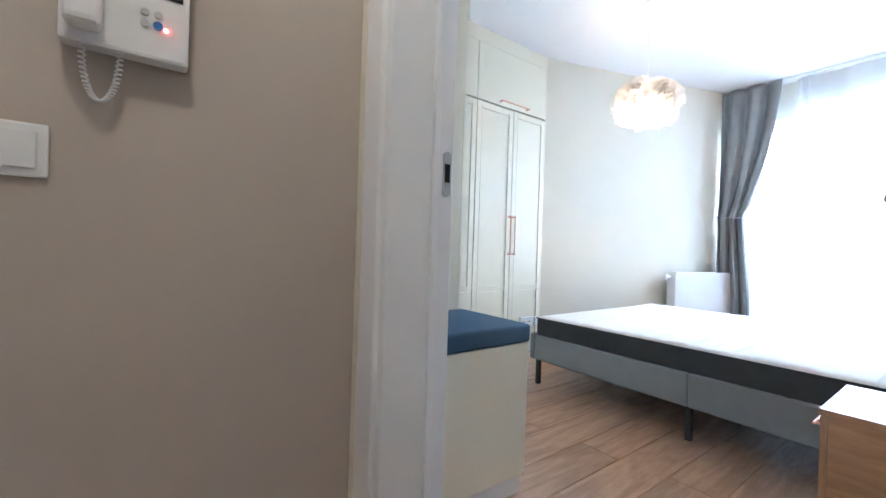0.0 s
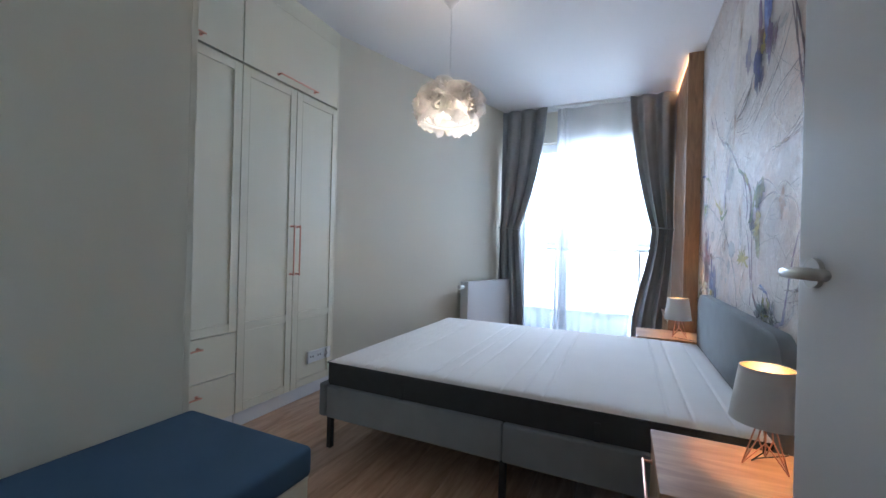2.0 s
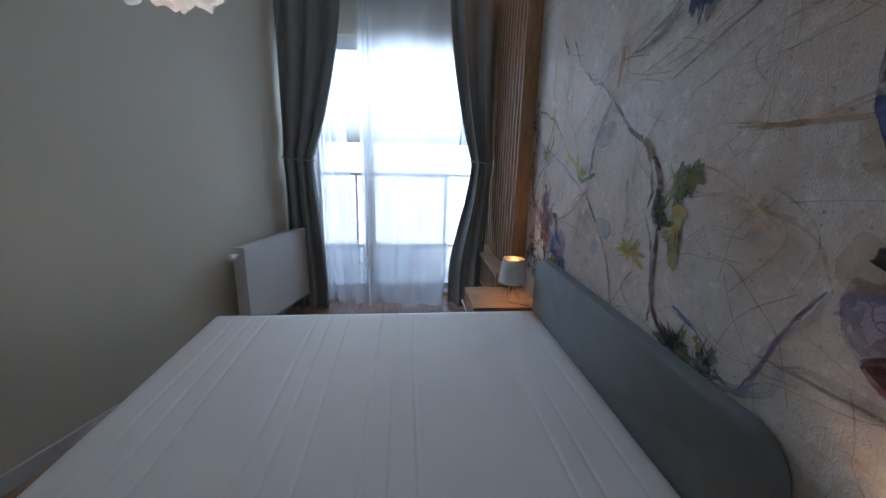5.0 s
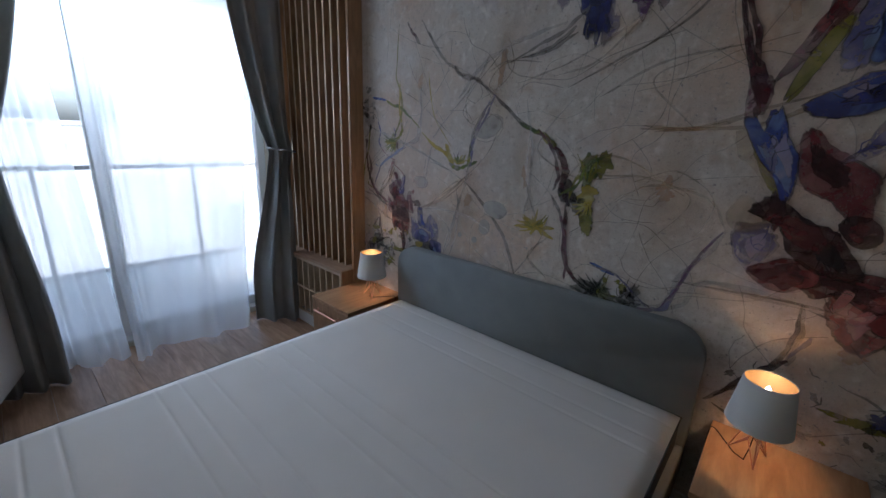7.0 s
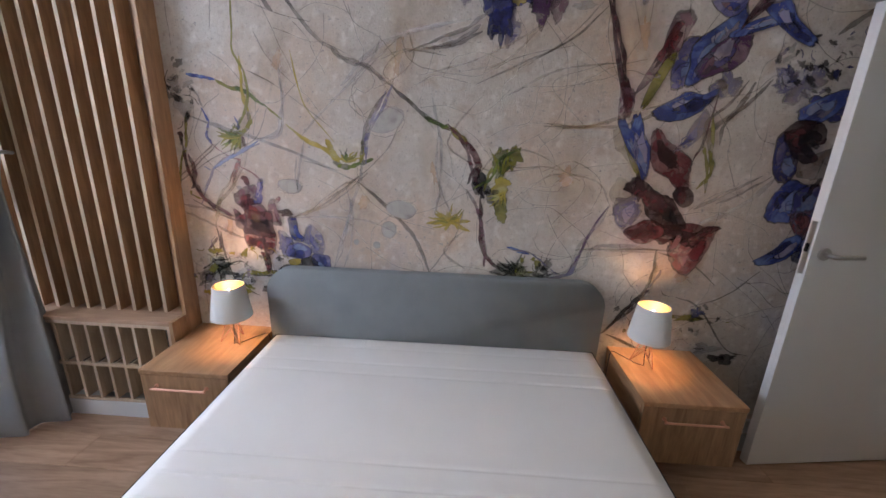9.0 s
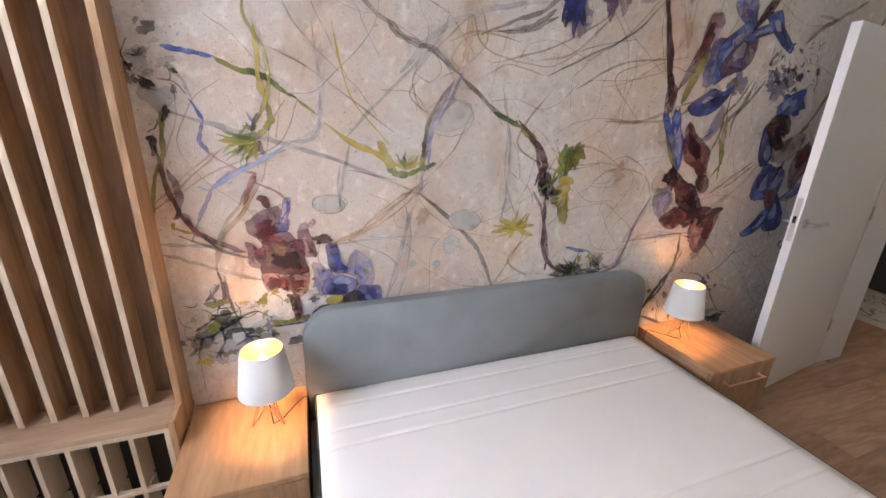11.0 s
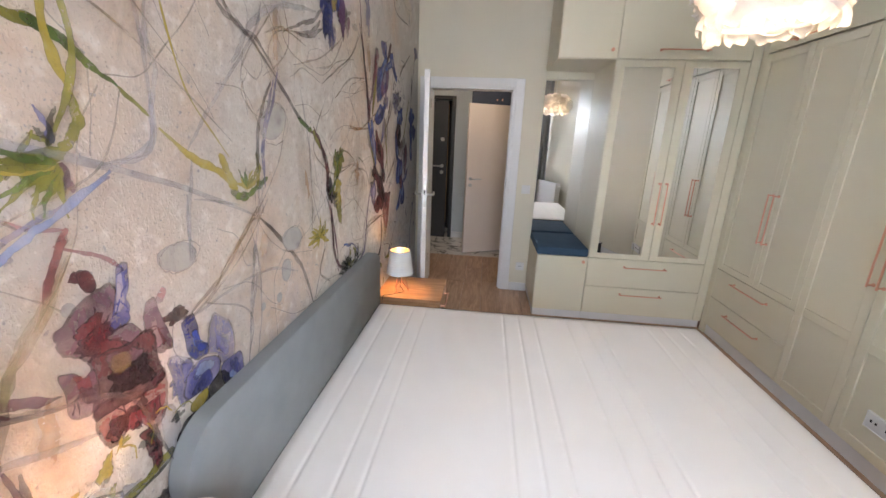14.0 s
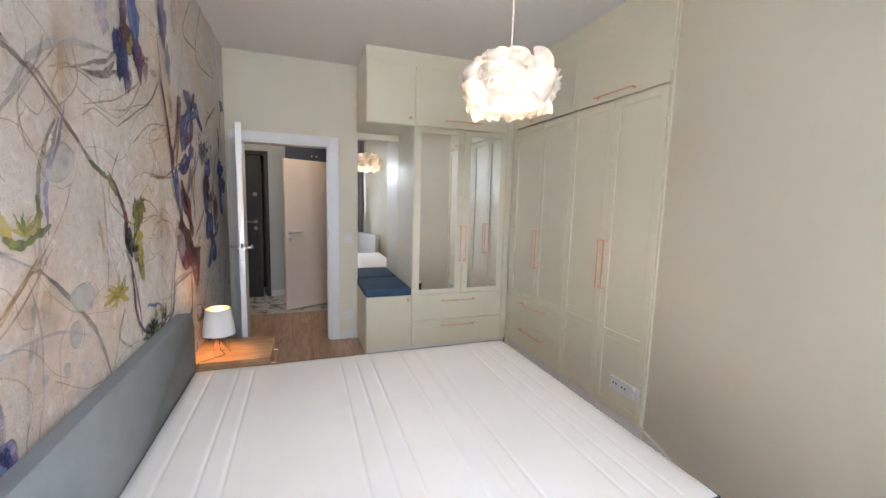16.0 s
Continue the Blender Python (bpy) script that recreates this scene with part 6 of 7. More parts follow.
for i in range(len(rim)):
    j = (i + 1) % len(rim)
    bm.faces.new((rim[i], rim[j], low[j], low[i]))
part("quilted_top", bm, MATTOP, mattress, "white quilted ticking", smooth=True)
pipe = [(mx0, my0), (mx1, my0), (mx1, my1), (mx0, my1)]
part("piping", sweep([(x, y, 0.4505) for x, y in pipe], 0.004, 6, closed=True), MATSIDE, mattress)
for y in (1.52, 0.62):
    part("grip_loop", box(mx0 - 0.006, mx0 + 0.001, y - 0.012, y + 0.012, 0.30, 0.41, 0.002, 1), MATSIDE, mattress)


# ---- nightstands and lamps ----
def nightstand(x0, x1, hx0, hx1, label):
    ob = thing("nightstand", label, "nightstand", ((x0 + x1) / 2, 0.23, 0.165), group="nightstands")
    part("body", box(x0 + 0.002, x1 - 0.002, 0.002, 0.418, 0.165, 0.441, 0.001, 1), OAKN, ob)
    part("top", box(x0, x1, 0.001, 0.44, 0.442, 0.462, 0.0015, 1), OAKN, ob)
    dd = part("drawer", box(x0 + 0.003, x1 - 0.003, 0.4185, 0.437, 0.168, 0.439, 0.0015, 1), OAKV, ob)
    m = Matrix(((1, 0, 0, 0), (0, 1, 0, 0.418), (0, 0, 1, 0), (0, 0, 0, 1)))
    part("handle", bar_handle(m, hx0, 0.388, hx1, 0.388, 0.019, 0.028), COPPER, dd, "copper bar handle")
    return ob


nightstand(3.868, 4.262, 3.97, 4.19, "oak-veneered floating nightstand with one drawer, beside the slatted panel")
nightstand(1.728, 2.142, 1.82, 2.05, "oak-veneered floating nightstand with one drawer, beside the open door")


def bedside_lamp(at, rz):
    ob = thing("table_lamp", "lit table lamp with white shade on a copper wire base", "lamp", at, rz, "bedside lamps")
    b, t, r0, r1 = 0.135, 0.294, 0.092, 0.069
    bm = lathe([(r0, b), (r1, t), (r1 - 0.0015, t), (r0 - 0.0015, b), (r0, b)], 48)
    sh = part("shade", bm, SHADE, ob, "white shade", smooth=True, local=True)
    part("lining", lathe([(r0 - 0.0025, b + 0.001), (r1 - 0.0025, t - 0.002)], 48), GOLD, sh, "gold shade lining", smooth=True, local=True)
    for k in range(3):
        a = 2 * math.pi * k / 3
        c = a + math.pi / 3
        foot = (0.062 * math.cos(a), 0.062 * math.sin(a), 0.003)
        far = (0.062 * math.cos(a + 2 * math.pi / 3), 0.062 * math.sin(a + 2 * math.pi / 3), 0.003)
        knee = (0.020 * math.cos(c), 0.020 * math.sin(c), 0.075)
        top = (0.012 * math.cos(a), 0.012 * math.sin(a), 0.165)
        for line in ([foot, knee], [knee, far], [foot, top], [knee, top]):
            part("wire", sweep(line, 0.0021, 6), COPPER, ob, "copper wire leg", local=True)
    part("socket", lathe([(0.001, 0.150), (0.008, 0.152), (0.008, 0.184), (0.001, 0.186)], 16), COPPER, ob, local=True)
    bm = bmesh.new()
    for k in range(3):
        a = 2 * math.pi * k / 3
        sweep([(0.012 * math.cos(a), 0.012 * math.sin(a), 0.18), (0.084 * math.cos(a), 0.084 * math.sin(a), 0.18)], 0.0012, 5, bm)
    part("spider", bm, STEEL, ob, local=True)
    part("bulb", lathe([(0.001, 0.185), (0.009, 0.190), (0.016, 0.222), (0.014, 0.250), (0.006, 0.268), (0.0005, 0.276)], 18), BULB, ob, "glowing candle bulb", smooth=True, local=True)
    return ob


bedside_lamp((3.992, 0.165, 0.4625), 20)
bedside_lamp((2.022, 0.145, 0.4625), -15)
for lx, ly, ex in ((3.992, 0.165, 3.872), (2.022, 0.145, 2.138)):
    s = 1 if ex > lx else -1
    pts = [(lx, ly, 0.60), (lx + s * 0.004, ly + 0.004, 0.50), (lx + s * 0.012, ly + 0.03, 0.4675), (lx + s * 0.04, ly + 0.01, 0.4655), (lx + s * 0.08, ly - 0.05, 0.4655), (ex - s * 0.012, ly - 0.085, 0.466), (ex + s * 0.002, ly - 0.09, 0.466), (ex + s * 0.007, ly - 0.092, 0.44), (ex + s * 0.007, ly - 0.10, 0.30)]
    tagged(part("lamp_cord", sweep(pts, 0.0017, 6), BLACK, None, smooth=True), "thin black lamp cord lying on the nightstand", "cable")

coil = thing("power_adapter", "small black power adapter with its cord on the floor", "adapter", (1.46, 0.06, 0))
part("block", box(1.43, 1.49, 0.03, 0.075, 0.0, 0.032, 0.005, 2), BLACK, coil)
part("cord", sweep([(1.49, 0.05, 0.016), (1.53, 0.07, 0.004), (1.57, 0.12, 0.003), (1.53, 0.15, 0.003), (1.50, 0.11, 0.004), (1.56, 0.06, 0.003), (1.70, 0.04, 0.003), (1.80, 0.035, 0.003)], 0.0028, 6), BLACK, coil, smooth=True)

# ---- slatted oak panel ----
panel = thing("slatted_panel", "oak wall panel of upright slats on a darker back board", "wall panel", (4.7, 0.0, 0.55))
SX0, SX1 = 4.268, 5.22
part("back_board", box(SX0 + 0.022, SX1, 0.001, 0.018, 0.56, H - 0.001), OAKB, panel, "dark back board behind the slats")
part("end_board", box(SX0, SX0 + 0.02, 0.001, 0.105, 0.457, H - 0.001, 0.001, 1), OAKV, panel)
for i in range(11):
    x = SX0 + 0.100 + i * 0.0815
    sl = part("slat", box(x, x + 0.016, 0.018, 0.098, 0.562, H - 0.03), OAKV, panel)
    part("edge_band", box(x - 0.0002, x + 0.0162, 0.0981, 0.1002, 0.562, H - 0.03), SLATEDGE, sl)
part("top_shelf", box(SX0 + 0.021, SX1, 0.001, 0.205, 0.541, 0.5605, 0.001, 1), OAKS, panel)
part("led_strip", box(SX0 + 0.03, SX1 - 0.06, 0.084, 0.096, H - 0.024, H - 0.016), LED, panel, "glowing warm strip light")
grille = thing("radiator_grille", "low oak box with a slatted front and white plinth", "wall panel", (4.7, 0.1, 0.0))
# grille back board coloured near black for the shade between its slats
part("back_board", box(4.29, SX1, 0.02, 0.03, 0.09, 0.54), UNLIT, grille, "dark back board behind the slats")
part("top_rail", box(4.3045, SX1, 0.185, 0.2, 0.522, 0.5405), SLATEDGE, grille)
part("middle_rail", box(4.3045, SX1, 0.183, 0.199, 0.295, 0.309), SLATEDGE, grille)
part("bottom_rail", box(4.3045, SX1, 0.183, 0.199, 0.092, 0.106), SLATEDGE, grille)
part("end_board", box(4.289, 4.304, 0.031, 0.2, 0.0905, 0.5405), SLATEDGE, grille)
part("end_panel", box(4.2695, 4.2885, 0.1055, 0.203, 0.0905, 0.5605, 0.001, 1), OAKV, grille)
for i in range(11):
    x = 4.389 + i * 0.081
    part("slat", box(x, x + 0.013, 0.11, 0.198, 0.107, 0.294), SLATEDGE, grille)
    part("slat", box(x, x + 0.013, 0.11, 0.198, 0.31, 0.521), SLATEDGE, grille)
part("plinth", box(4.288, SX1, 0.17, 0.2, 0, 0.089, 0.002, 1), BASE, grille, "white plinth")

# ---- pendant ----
PC = Vector((2.9, 1.605, 2.008))
pend = thing("pendant_lamp", "lit white pendant lamp of many curled petals on a cord", "lamp", PC)
part("canopy", lathe([(0.001, H - PC.z - 0.07), (0.012, H - PC.z - 0.068), (0.05, H - PC.z - 0.012), (0.052, H - PC.z - 0.002), (0.001, H - PC.z - 0.001)], 28), PLASTIC, pend, smooth=True, local=True)
part("cord", sweep([(0, 0, 0.10), (0, 0, H - PC.z - 0.06)], 0.003, 6), PLASTIC, pend, local=True)
part("bulb", lathe([(0.001, -0.075), (0.03, -0.065), (0.045, -0.03), (0.04, 0.005), (0.018, 0.05), (0.001, 0.055)], 20), PBULB, pend, "glowing bulb", smooth=True, local=True)
bm = bmesh.new()
for a, z, r in ((0, 0.09, 0.12), (0, 0.0, 0.20), (0, -0.085, 0.15)):
    sweep([(r * math.cos(2 * math.pi * k / 28), r * math.sin(2 * math.pi * k / 28), z) for k in range(28)], 0.002, 5, bm, True)
for k in range(6):
    a = math.pi * k / 3
    sweep([(0.0, 0.0, 0.11), (0.12 * math.cos(a), 0.12 * math.sin(a), 0.09), (0.20 * math.cos(a), 0.20 * math.sin(a), 0.0), (0.15 * math.cos(a), 0.15 * math.sin(a), -0.085)], 0.002, 5, bm)
part("wire_frame", bm, STEEL, pend, local=True)
part("inner_shade", lathe([(0.06, 0.108), (0.13, 0.100), (0.175, 0.07), (0.192, 0.016), (0.192, -0.045), (0.182, -0.092)], 48), LINER, pend, "glowing white inner shade", smooth=True, local=True)


def petal_object(name, bm, mat):
    me = bpy.data.meshes.new(name)
    bm.to_mesh(me); bm.free()
    me.materials.append(mat)
    me.polygons.foreach_set("use_smooth", [True] * len(me.polygons))
    return me


def rose_mesh(seed):
    """A white sheet wound into a rose: a tight curl in the middle, a wide cupped rim round it."""
    pr = random.Random(seed)
    bm = bmesh.new()
    n, m, turns = 44, 6, pr.uniform(1.7, 2.1)
    ph, wide = pr.uniform(0, 6.28), pr.uniform(0.93, 1.10)
    rows = []
    for i in range(n + 1):
        k = i / n
        a = ph + 2 * math.pi * turns * k
        rim = wide * (0.010 + 0.050 * k ** 1.15) * (1 + 0.07 * math.sin(2 * a + ph))
        rise = 0.034 - 0.020 * k + 0.004 * math.sin(3 * a + ph)
        row = []
        for j in range(m + 1):
            v = j / m
            rr = rim * (0.62 + 0.38 * math.sin(v * 1.9) + 0.10 * k * v)
            z = -0.016 + (rise + 0.016) * math.sin(min(1.0, v * 1.18) * math.pi / 2) - 0.016 * k * max(0.0, v - 0.72) / 0.28
            row.append(bm.verts.new((rr * math.cos(a), rr * math.sin(a), z)))
        rows.append(row)
    for i in range(n):
        for j in range(m):
            bm.faces.new((rows[i][j], rows[i + 1][j], rows[i + 1][j + 1], rows[i][j + 1]))
    seg = 22
    mid, prev = bm.verts.new((0, 0, -0.012)), None
    for q in (0.35, 0.7, 1.0):
        cur = [bm.verts.new((0.056 * wide * q * (1 + 0.06 * q * math.sin(2 * b + ph)) * math.cos(b), 0.056 * wide * q * (1 + 0.06 * q * math.sin(2 * b + ph)) * math.sin(b), -0.016 + 0.016 * q * q)) for b in (2 * math.pi * k / seg for k in range(seg))]
        for k in range(seg):
            if prev is None:
                bm.faces.new((mid, cur[k], cur[(k + 1) % seg]))
            else:
                bm.faces.new((prev[k], cur[k], cur[(k + 1) % seg], prev[(k + 1) % seg]))
        prev = cur
    return petal_object("rose", bm, PETAL)


def shell_mesh(seed):
    """A cupped petal, its round back turned outwards, with one edge folded over."""
    pr = random.Random(100 + seed)
    bm = bmesh.new()
    ph, seg = pr.uniform(0, 6.28), 24
    for at, size, high in (((0.0, 0.0), 0.060, 0.030), ((0.016, 0.008), 0.034, 0.038)):
        prev, mid = None, bm.verts.new((at[0], at[1], high))
        for q in (0.25, 0.5, 0.72, 0.88, 1.0):
            cur = []
            for k in range(seg):
                b = 2 * math.pi * k / seg
                rr = size * q * (1 + 0.10 * q * math.sin(2 * b + ph) + 0.05 * q * math.sin(3 * b + 2 * ph))
                cur.append(bm.verts.new((at[0] + rr * math.cos(b), at[1] + rr * math.sin(b), high * (1 - q ** 2.6) - 0.010 * q ** 3 + 0.004 * q * math.sin(2 * b + ph))))
            for k in range(seg):
                if prev is None:
                    bm.faces.new((mid, cur[k], cur[(k + 1) % seg]))
                else:
                    bm.faces.new((prev[k], cur[k], cur[(k + 1) % seg], prev[(k + 1) % seg]))
            prev = cur
    return petal_object("shell_petal", bm, PETAL)


def flap_mesh(seed):
    """A loose hanging petal with a wavy lower rim, x outwards, z up."""
    pr = random.Random(seed)
    bm = bmesh.new()
    ph = pr.uniform(0, 6.28)
    rows = []
    for j in range(8):
        v = j / 7
        half = 0.052 * math.sqrt(max(0.0, 1 - (v * 0.93) ** 3)) * (0.75 + 0.35 * v)
        row = []
        for i in range(9):
            u = i / 4 - 1
            z = -0.068 * v + 0.010 * v * math.sin(2.3 * u + ph)
            x = 0.012 * math.sin(v * 3.0) - 0.022 * u * u * (0.4 + 0.6 * v) + 0.012 * v * v
            row.append(bm.verts.new((x, half * u, z)))
        rows.append(row)
    for j in range(7):
        for i in range(8):
            bm.faces.new((rows[j][i], rows[j][i + 1], rows[j + 1][i + 1], rows[j + 1][i]))
    return petal_object("petal", bm, PETAL)


rose_kinds, shell_kinds, flap_kinds = [rose_mesh(s) for s in range(4)], [shell_mesh(s) for s in range(5)], [flap_mesh(s) for s in range(5)]
rnd = random.Random(4)
for ring, (count, r, z, tilt) in enumerate(((6, 0.110, 0.088, 60), (10, 0.175, 0.074, 28), (12, 0.200, 0.020, 4), (11, 0.196, -0.034, -6))):
    for i in range(count):
        a = 2 * math.pi * (i + 0.5 * (ring % 2)) / count + rnd.uniform(-0.10, 0.10)
        lean = radians(tilt + rnd.uniform(-26, 26))
        nv = Vector((math.cos(a) * math.cos(lean), math.sin(a) * math.cos(lean), math.sin(lean)))
        place = Vector((r * math.cos(a), r * math.sin(a), z + rnd.uniform(-0.014, 0.014))) * rnd.uniform(0.97, 1.10)
        wound = (i + ring) % (2 if ring > 1 else 3) == 0
        ob = new("rose" if wound else "shell_petal", rose_kinds[i % 4] if wound else shell_kinds[(i * 3 + ring) % 5])
        ob.parent = pend
        ob.matrix_basis = Matrix.Translation(place) @ nv.to_track_quat("Z", "Y").to_matrix().to_4x4() @ Matrix.Rotation(rnd.uniform(0, 6.28), 4, "Z") @ Matrix.Scale(rnd.uniform(0.86, 1.18), 4)
for i in range(16):
    a = 2 * math.pi * i / 16 + rnd.uniform(-0.12, 0.12)
    ob = new("petal", flap_kinds[i % 5])
    ob.parent = pend
    ob.matrix_basis = Matrix.Translation((0.188 * math.cos(a), 0.188 * math.sin(a), -0.064 + rnd.uniform(-0.010, 0.010))) @ Matrix.Rotation(a, 4, "Z") @ Matrix.Rotation(radians(rnd.uniform(-14, 10)), 4, "Y") @ Matrix.Rotation(radians(rnd.uniform(-15, 15)), 4, "X") @ Matrix.Scale(rnd.uniform(0.85, 1.12), 4)

# ---- radiator ----
ang = math.degrees(math.atan2((P1 - P0).y, (P1 - P0).x))
foot = P0 + d * 1.455 - nrm * 0.055
rad = thing("radiator", "white flat-fronted panel radiator on the slanting wall", "radiator", (foot.x, foot.y, 0.14), ang)
part("front_panel", box(0.0, 0.80, -0.105, -0.085, 0.0, 0.61, 0.006, 2), WHITE, rad, local=True)
part("rear_panel", box(0.01, 0.79, -0.025, -0.005, 0.01, 0.59, 0.004, 1), WHITE, rad, local=True)
for x in (-0.002, 0.794):
    part("side_cover", box(x, x + 0.008, -0.103, -0.004, 0.005, 0.608, 0.002, 1), WHITE, rad, local=True)
bm = bmesh.new()
for i in range(31):
    box(0.012 + i * 0.025, 0.03 + i * 0.025, -0.082, -0.028, 0.600, 0.606, bm=bm)
part("top_grille", bm, WHITE, rad, local=True)
for x in (0.15, 0.65):
    part("bracket", box(x, x + 0.03, -0.008, 0.054, 0.10, 0.5), WHITE, rad, local=True)
part("valve", sweep([(-0.002, -0.06, 0.555), (-0.035, -0.06, 0.555)], 0.011, 12), STEEL, rad, local=True)
part("thermostat_head", sweep([(-0.032, -0.06, 0.555), (-0.09, -0.06, 0.555)], 0.021, 16), PLASTIC, rad, "white thermostat head", local=True)
bm = bmesh.new()
for x in (0.06, 0.11):
    sweep([(x, -0.055, 0.02), (x, -0.055, -0.138)], 0.008, 8, bm)
part("pipe", bm, WHITE, rad, local=True)

# ---- window, curtains ----
win = thing("window_1", "tall white balcony window with a fixed light and a door sash", "window", (WX + 0.1, 0.95, 0.03), kind="structure")
fx0, fx1 = WX + 0.09, WX + 0.16
for y0, y1 in ((WY0, WY0 + 0.06), (WY1 - 0.06, WY1), (1.16, 1.25)):
    part("post", box(fx0, fx1, y0, y1, 0.03, WZ, 0.004, 1), WHITE, win)
for a, b in ((WY0 + 0.06, 1.16), (1.25, WY1 - 0.06)):
    for z0, z1 in ((0.03, 0.11), (WZ - 0.10, WZ)):
        part("rail", box(fx0, fx1, a, b, z0, z1, 0.004, 1), WHITE, win)
    pn = part("pane", box(fx0 + 0.03, fx0 + 0.038, a, b, 0.11, WZ - 0.10), GLASS, win, "clear glass pane")
    pn.visible_shadow = False
part("sill", box(WX - 0.0, fx0, WY0, WY1, 0.03, 0.045), WHITE, win)
vent = thing("window_vent", "small white air vent above the window", "vent", (WX, 1.15, 2.5))
part("cover", box(WX - 0.03, WX - 0.001, 1.06, 1.22, 2.46, 2.60, 0.005, 2), PLASTIC, vent)
part("slot", box(WX - 0.0315, WX - 0.029, 1.08, 1.20, 2.48, 2.49), BASE, vent)
RX = 5.10
structure("curtain_rail", box(RX - 0.02, RX + 0.09, 0.12, 1.84, H - 0.018, H - 0.001, 0.003, 1), WHITE, "white ceiling curtain rail", "curtain rail")


def ease(t):
    t = max(0.0, min(1.0, t))
    return t * t * (3 - 2 * t)


def drape(name, top, tie, tie_z, low, x0, folds, amp, mat, label, seed, flare=0.0):
    """A hanging curtain, gathered at a tie between its head and its hem."""
    bm = bmesh.new()
    nu, nv = 96, 60
    rnd = random.Random(seed)
    ph = [rnd.uniform(0, 6.28) for _ in range(4)]
    rows = []
    for j in range(nv + 1):
        z = (H - 0.02) * (1 - j / nv) + 0.008 * (j / nv)
        if z > tie_z:
            t = (H - z) / (H - tie_z)
            k = t ** 1.7
            a, b = top[0] + (tie[0] - top[0]) * k, top[1] + (tie[1] - top[1]) * k
        else:
            k = ease((tie_z - z) / tie_z * 1.25)
            a, b = tie[0] + (low[0] - tie[0]) * k, tie[1] + (low[1] - tie[1]) * k
        near = math.exp(-((z - tie_z) / 0.10) ** 2)
        row = []
        for i in range(nu + 1):
            u = i / nu
            w = 2 * math.pi * folds * (u + 0.012 * math.sin(3 * z + ph[0]))
            f = math.sin(w + ph[1]) + 0.22 * math.sin(2.1 * w + ph[2] + z) + 0.25 * math.sin(0.5 * w + 2 * z)
            head = 0.6 if z > H - 0.1 else 1.0
            x = x0 + amp * head * (1 - 0.35 * near) * f - 0.035 * near + 0.012 * math.sin(1.7 * z + ph[3])
            if z < tie_z:
                x -= flare * k * (1.5 * u - 0.4)
            y = a + (b - a) * u + 0.008 * math.cos(w + ph[2])
            row.append(bm.verts.new((x, y, z)))
        rows.append(row)
    for j in range(nv):
        for i in range(nu):
            bm.faces.new((rows[j][i], rows[j][i + 1], rows[j + 1][i + 1], rows[j + 1][i]))
    ob = thing(name, label, "curtain", (x0, (low[0] + low[1]) / 2, 0), group="grey curtains")
    cl = part("cloth", bm, mat, ob, smooth=True)
    so = cl.modifiers.new("thickness", "SOLIDIFY")
    so.thickness = 0.003
    c, h = (tie[0] + tie[1]) / 2, abs(tie[1] - tie[0]) / 2 + 0.012
    pts = [(x0 - 0.035 + (amp + 0.035) * math.sin(q), c + h * math.cos(q), tie_z + 0.012 * math.cos(q)) for q in (2 * math.pi * k / 28 for k in range(28))]
    part("tieback", sweep(pts, 0.008, 6, closed=True), mat, ob, "grey tie band")
    return ob


drape("curtain", (1.37, 1.885), (1.64, 1.875), 1.335, (1.575, 1.885), RX - 0.06, 3.0, 0.036, CURTAIN, "grey blackout curtain tied back beside the radiator", 3)
drape("curtain", (0.52, 0.108), (0.295, 0.118), 1.335, (0.46, 0.185), RX - 0.075, 2.3, 0.042, CURTAIN, "grey blackout curtain tied back beside the slatted panel", 8, 0.14)


def voile(top, low, x0, seed, clusters, hem, label):
    """A sheer curtain with soft folds, wider or narrower at its hem; clusters are (y, width, depth) of gathered folds."""
    bm = bmesh.new()
    nu, nv = 150, 56
    pr = random.Random(seed)
    ph = [pr.uniform(0, 6.28) for _ in range(4)]
    rows = []
    for j in range(nv + 1):
        v = j / nv
        z = (H - 0.02) * (1 - v) + 0.006
        y0, y1 = top[0] + (low[0] - top[0]) * v, top[1] + (low[1] - top[1]) * v
        row = []
        for i in range(nu + 1):
            u = i / nu
            y = y0 + (y1 - y0) * u
            f = 0.020 * math.sin(u * 15 + ph[0] + 0.8 * v) + 0.008 * math.sin(u * 37 + ph[1] + v)
            for cy, cw, cd in clusters:
                g = math.exp(-((y - cy) / cw) ** 2)
                f += cd * g * math.sin((y - cy) * 120 + ph[2] + 1.5 * v)
                y -= (y - cy) * g * 0.30
            flare = ease((v - 0.72) / 0.28)
            x = x0 + f * (0.7 + 0.5 * v) - flare * (hem + 0.05 * math.sin(u * 8 + ph[3]) + 0.03 * math.sin(u * 21))
            y += 0.010 * math.sin(u * 30 + ph[1] + 0.9 * v) * math.sin(u * 7 + ph[2]) ** 2
            row.append(bm.verts.new((x, y, z + 0.010 * flare * (1 + math.sin(u * 13 + ph[0])))))
        rows.append(row)
    for j in range(nv):
        for i in range(nu):
            bm.faces.new((rows[j][i], rows[j][i + 1], rows[j + 1][i + 1], rows[j + 1][i]))
    ob = part("sheer_curtain", bm, SHEER, None, smooth=True)
    return tagged(ob, label, "curtain", "sheer curtains")


voile((1.47, 1.70), (1.27, 1.70), RX + 0.055, 5, ((1.60, 0.10, 0.014),), 0.02, "white sheer voile curtain hanging to the floor in soft folds")
voile((0.28, 1.27), (0.52, 1.25), RX + 0.065, 9, ((1.21, 0.06, 0.020),), 0.11, "white sheer voile curtain spread across the balcony window")

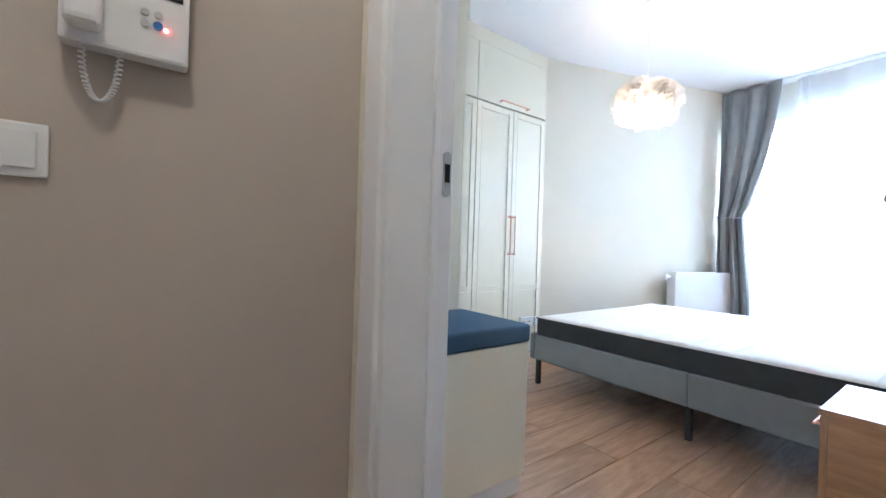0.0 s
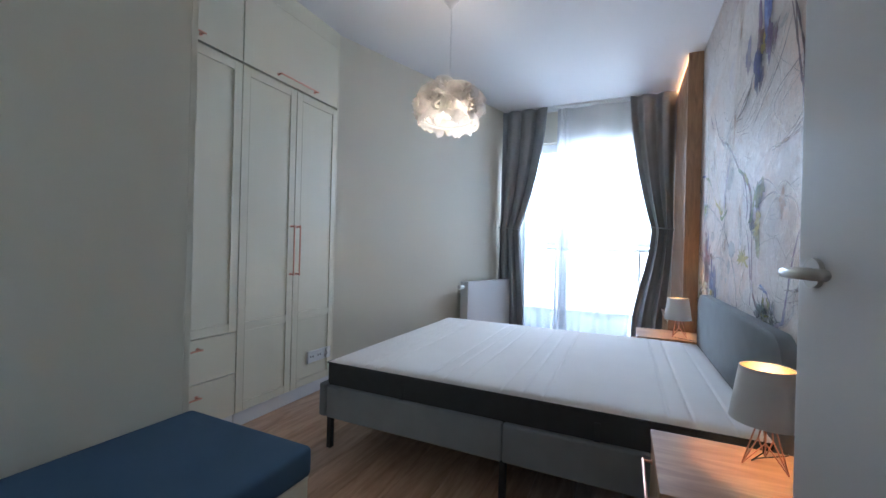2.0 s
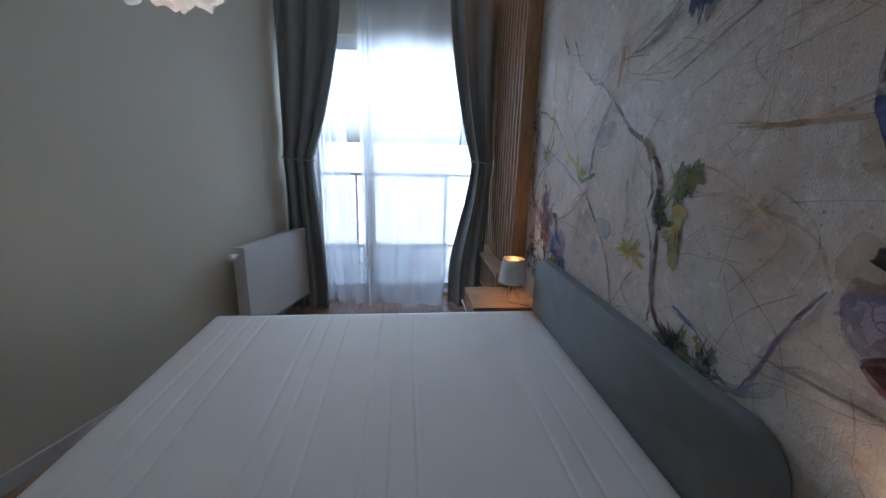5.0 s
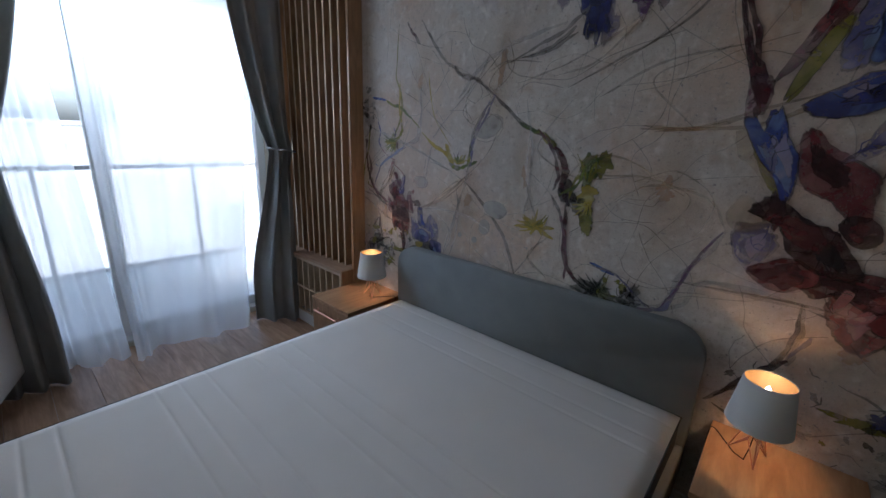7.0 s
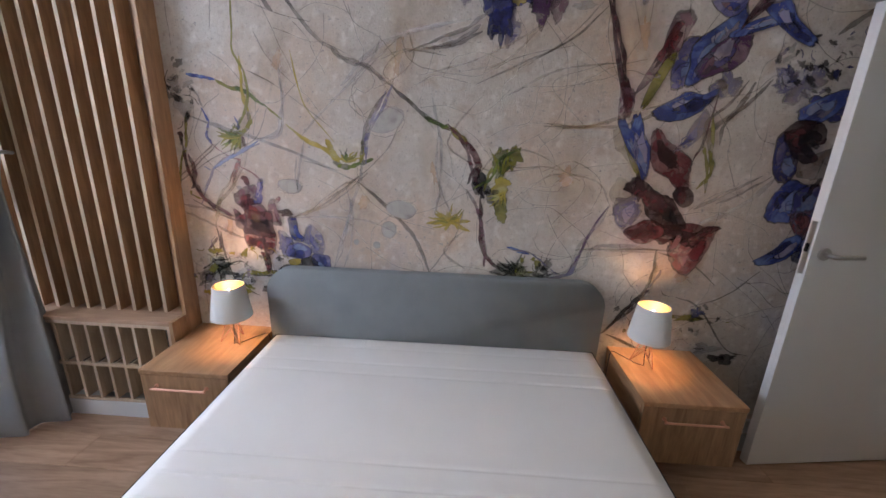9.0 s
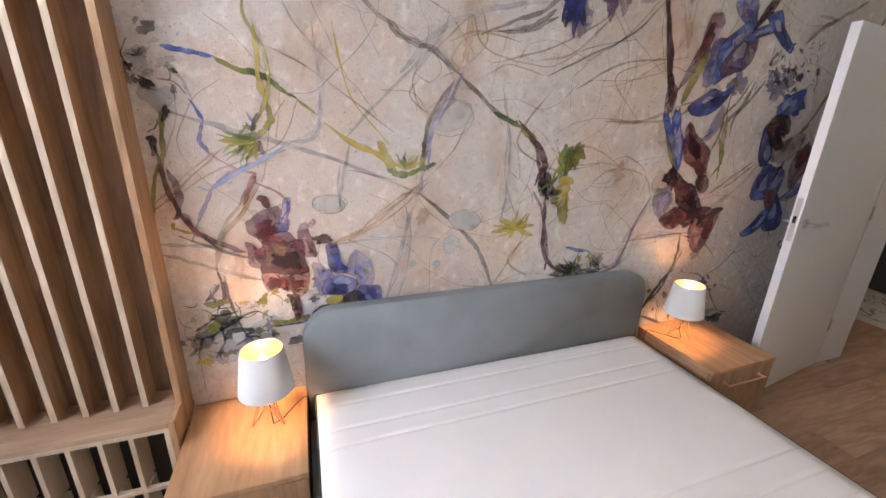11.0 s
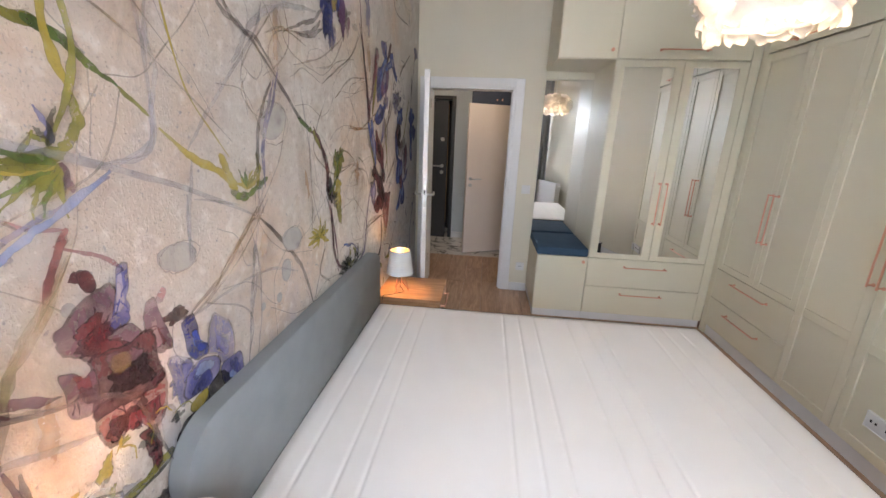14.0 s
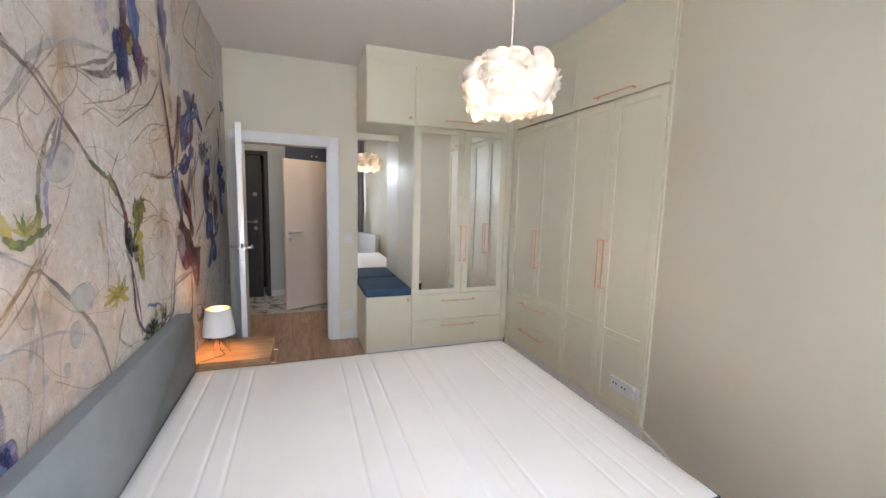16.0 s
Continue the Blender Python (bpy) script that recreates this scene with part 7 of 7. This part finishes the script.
# ---- balcony and outside ----
structure("balcony_slab", box(WX + 0.28, 7.0, -2.2, 3.6, -0.25, -0.02), CONCRETE, "pale concrete balcony slab", "balcony")
rail = thing("balcony_railing", "grey balcony railing with glass panels and a milky lower strip", "railing", (6.55, 0.7, 0))
part("top_rail", box(6.53, 6.58, -2.2, 3.6, 1.10, 1.14, 0.004, 1), STEEL, rail)
part("lower_rail", box(6.535, 6.575, -2.2, 3.6, 0.20, 0.235, 0.004, 1), STEEL, rail)
for y in (-1.9, -0.75, 0.34, 1.45, 2.55, 3.5):
    part("post", box(6.54, 6.57, y, y + 0.03, -0.02, 1.10), STEEL, rail)
part("lower_panel", box(6.55, 6.56, -2.2, 3.6, -0.02, 0.20), FROST, rail, "milky glass strip")
structure("ground", box(5.0, 900, -700, 700, -12.4, -12.0), GROUND, "paved ground paled by haze far below the balcony", "ground")


def block(at, size, storeys, bays, wall, label):
    """A house block with its storeys, windows and roof edge."""
    ob = thing("apartment_building", label, "building", at)
    w, dp, h = size
    part("walls", box(0, dp, -w / 2, w / 2, 0, h), wall, ob, local=True)
    part("roof", box(-0.3, dp + 0.3, -w / 2 - 0.3, w / 2 + 0.3, h, h + 0.4), RENDERG, ob, local=True)
    me = None
    sh, bw = h / storeys, w / bays
    for s in range(storeys):
        part("band", box(-0.08, 0.0, -w / 2, w / 2, s * sh - 0.12, s * sh + 0.12), RENDERW, ob, local=True)
        for b in range(bays):
            if me is None:
                first = part("window", box(-0.05, 0.02, -bw * 0.3, bw * 0.3, sh * 0.25, sh * 0.82), PANE, ob, local=True)
                me = first.data
                win_ob = first
            else:
                win_ob = new("window", me)
                win_ob.parent = ob
            win_ob.location = (0, -w / 2 + (b + 0.5) * bw, s * sh)
    return ob


block((62, 6, -12), (46, 14, 13.6), 5, 13, RENDERG, "long grey apartment block with rows of windows")
block((85, -26, -12), (26, 14, 19.0), 6, 8, RENDERW, "pale apartment block with rows of windows")
block((95, 40, -12), (34, 14, 18.0), 6, 9, RENDERW, "pale apartment block with rows of windows")

tower = thing("tower_building", "pale tower block with a stepped top and a spire", "building", (152, -44, -12))
part("walls", box(0, 12, -9, 9, 0, 27), RENDERW, tower, local=True)
part("upper_storey", box(2, 10, -6, 6, 27, 33), RENDERW, tower, local=True)
part("spire", lathe([(2.2, 33), (2.0, 37), (0.9, 41), (0.15, 46)], 10, (6, 0, 0)), RENDERG, tower, local=True)
for k in range(6):
    for b in range(5):
        part("window", box(-0.06, 0.02, -7.6 + b * 3.2, -5.6 + b * 3.2, 2 + k * 4.1, 4.2 + k * 4.1), PANE, tower, local=True)

# ---- floors ----
wood_floor = thing("floor", "warm oak plank floor with bevelled joints", "floor", (2, 1, -0.012), kind="structure")


def plank_mesh(length, width):
    bm = box(0, length - 0.0015, 0, width - 0.0015, 0, 0.012)
    bmesh.ops.bevel(bm, geom=[e for e in bm.edges if all(v.co.z > 0.01 for v in e.verts)], offset=0.0014, segments=1, affect="EDGES")
    me = bpy.data.meshes.new("plank")
    bm.to_mesh(me); bm.free()
    me.materials.append(OAKX)
    return me


PW, PL = 0.19, 1.38
whole = plank_mesh(PL, PW)
row = 0
y = 0.14 - 7 * PW
while y < 3.2:
    x = -0.50
    first = True
    stop = 0.5 if y < -0.05 else 5.30
    if y > 2.62 or y + PW < 0.0:
        stop = 0.5
    while x < stop - 0.01:
        ln = ((row * 0.47) % 1.0 * 0.9 + 0.3) if first else PL
        ln = min(ln, stop - x)
        ob = new("plank", whole if abs(ln - PL) < 1e-6 else plank_mesh(ln, PW))
        ob.parent = wood_floor
        ob.location = (x - 2, y - 1, 0)
        x += ln
        first = False
    y += PW
    row += 1
tile_floor = thing("floor_hall", "white marble tiled hall floor with dark veins", "floor", (-1, 0.3, -0.012), kind="structure")
for i in range(3):
    for j in range(6):
        part("tile", box(-2.1 + i * 0.533, -2.1 + i * 0.533 + 0.53, -1.2 + j * 0.6, -1.2 + j * 0.6 + 0.597, -0.012, 0.0, 0.001, 1), TILE, tile_floor)
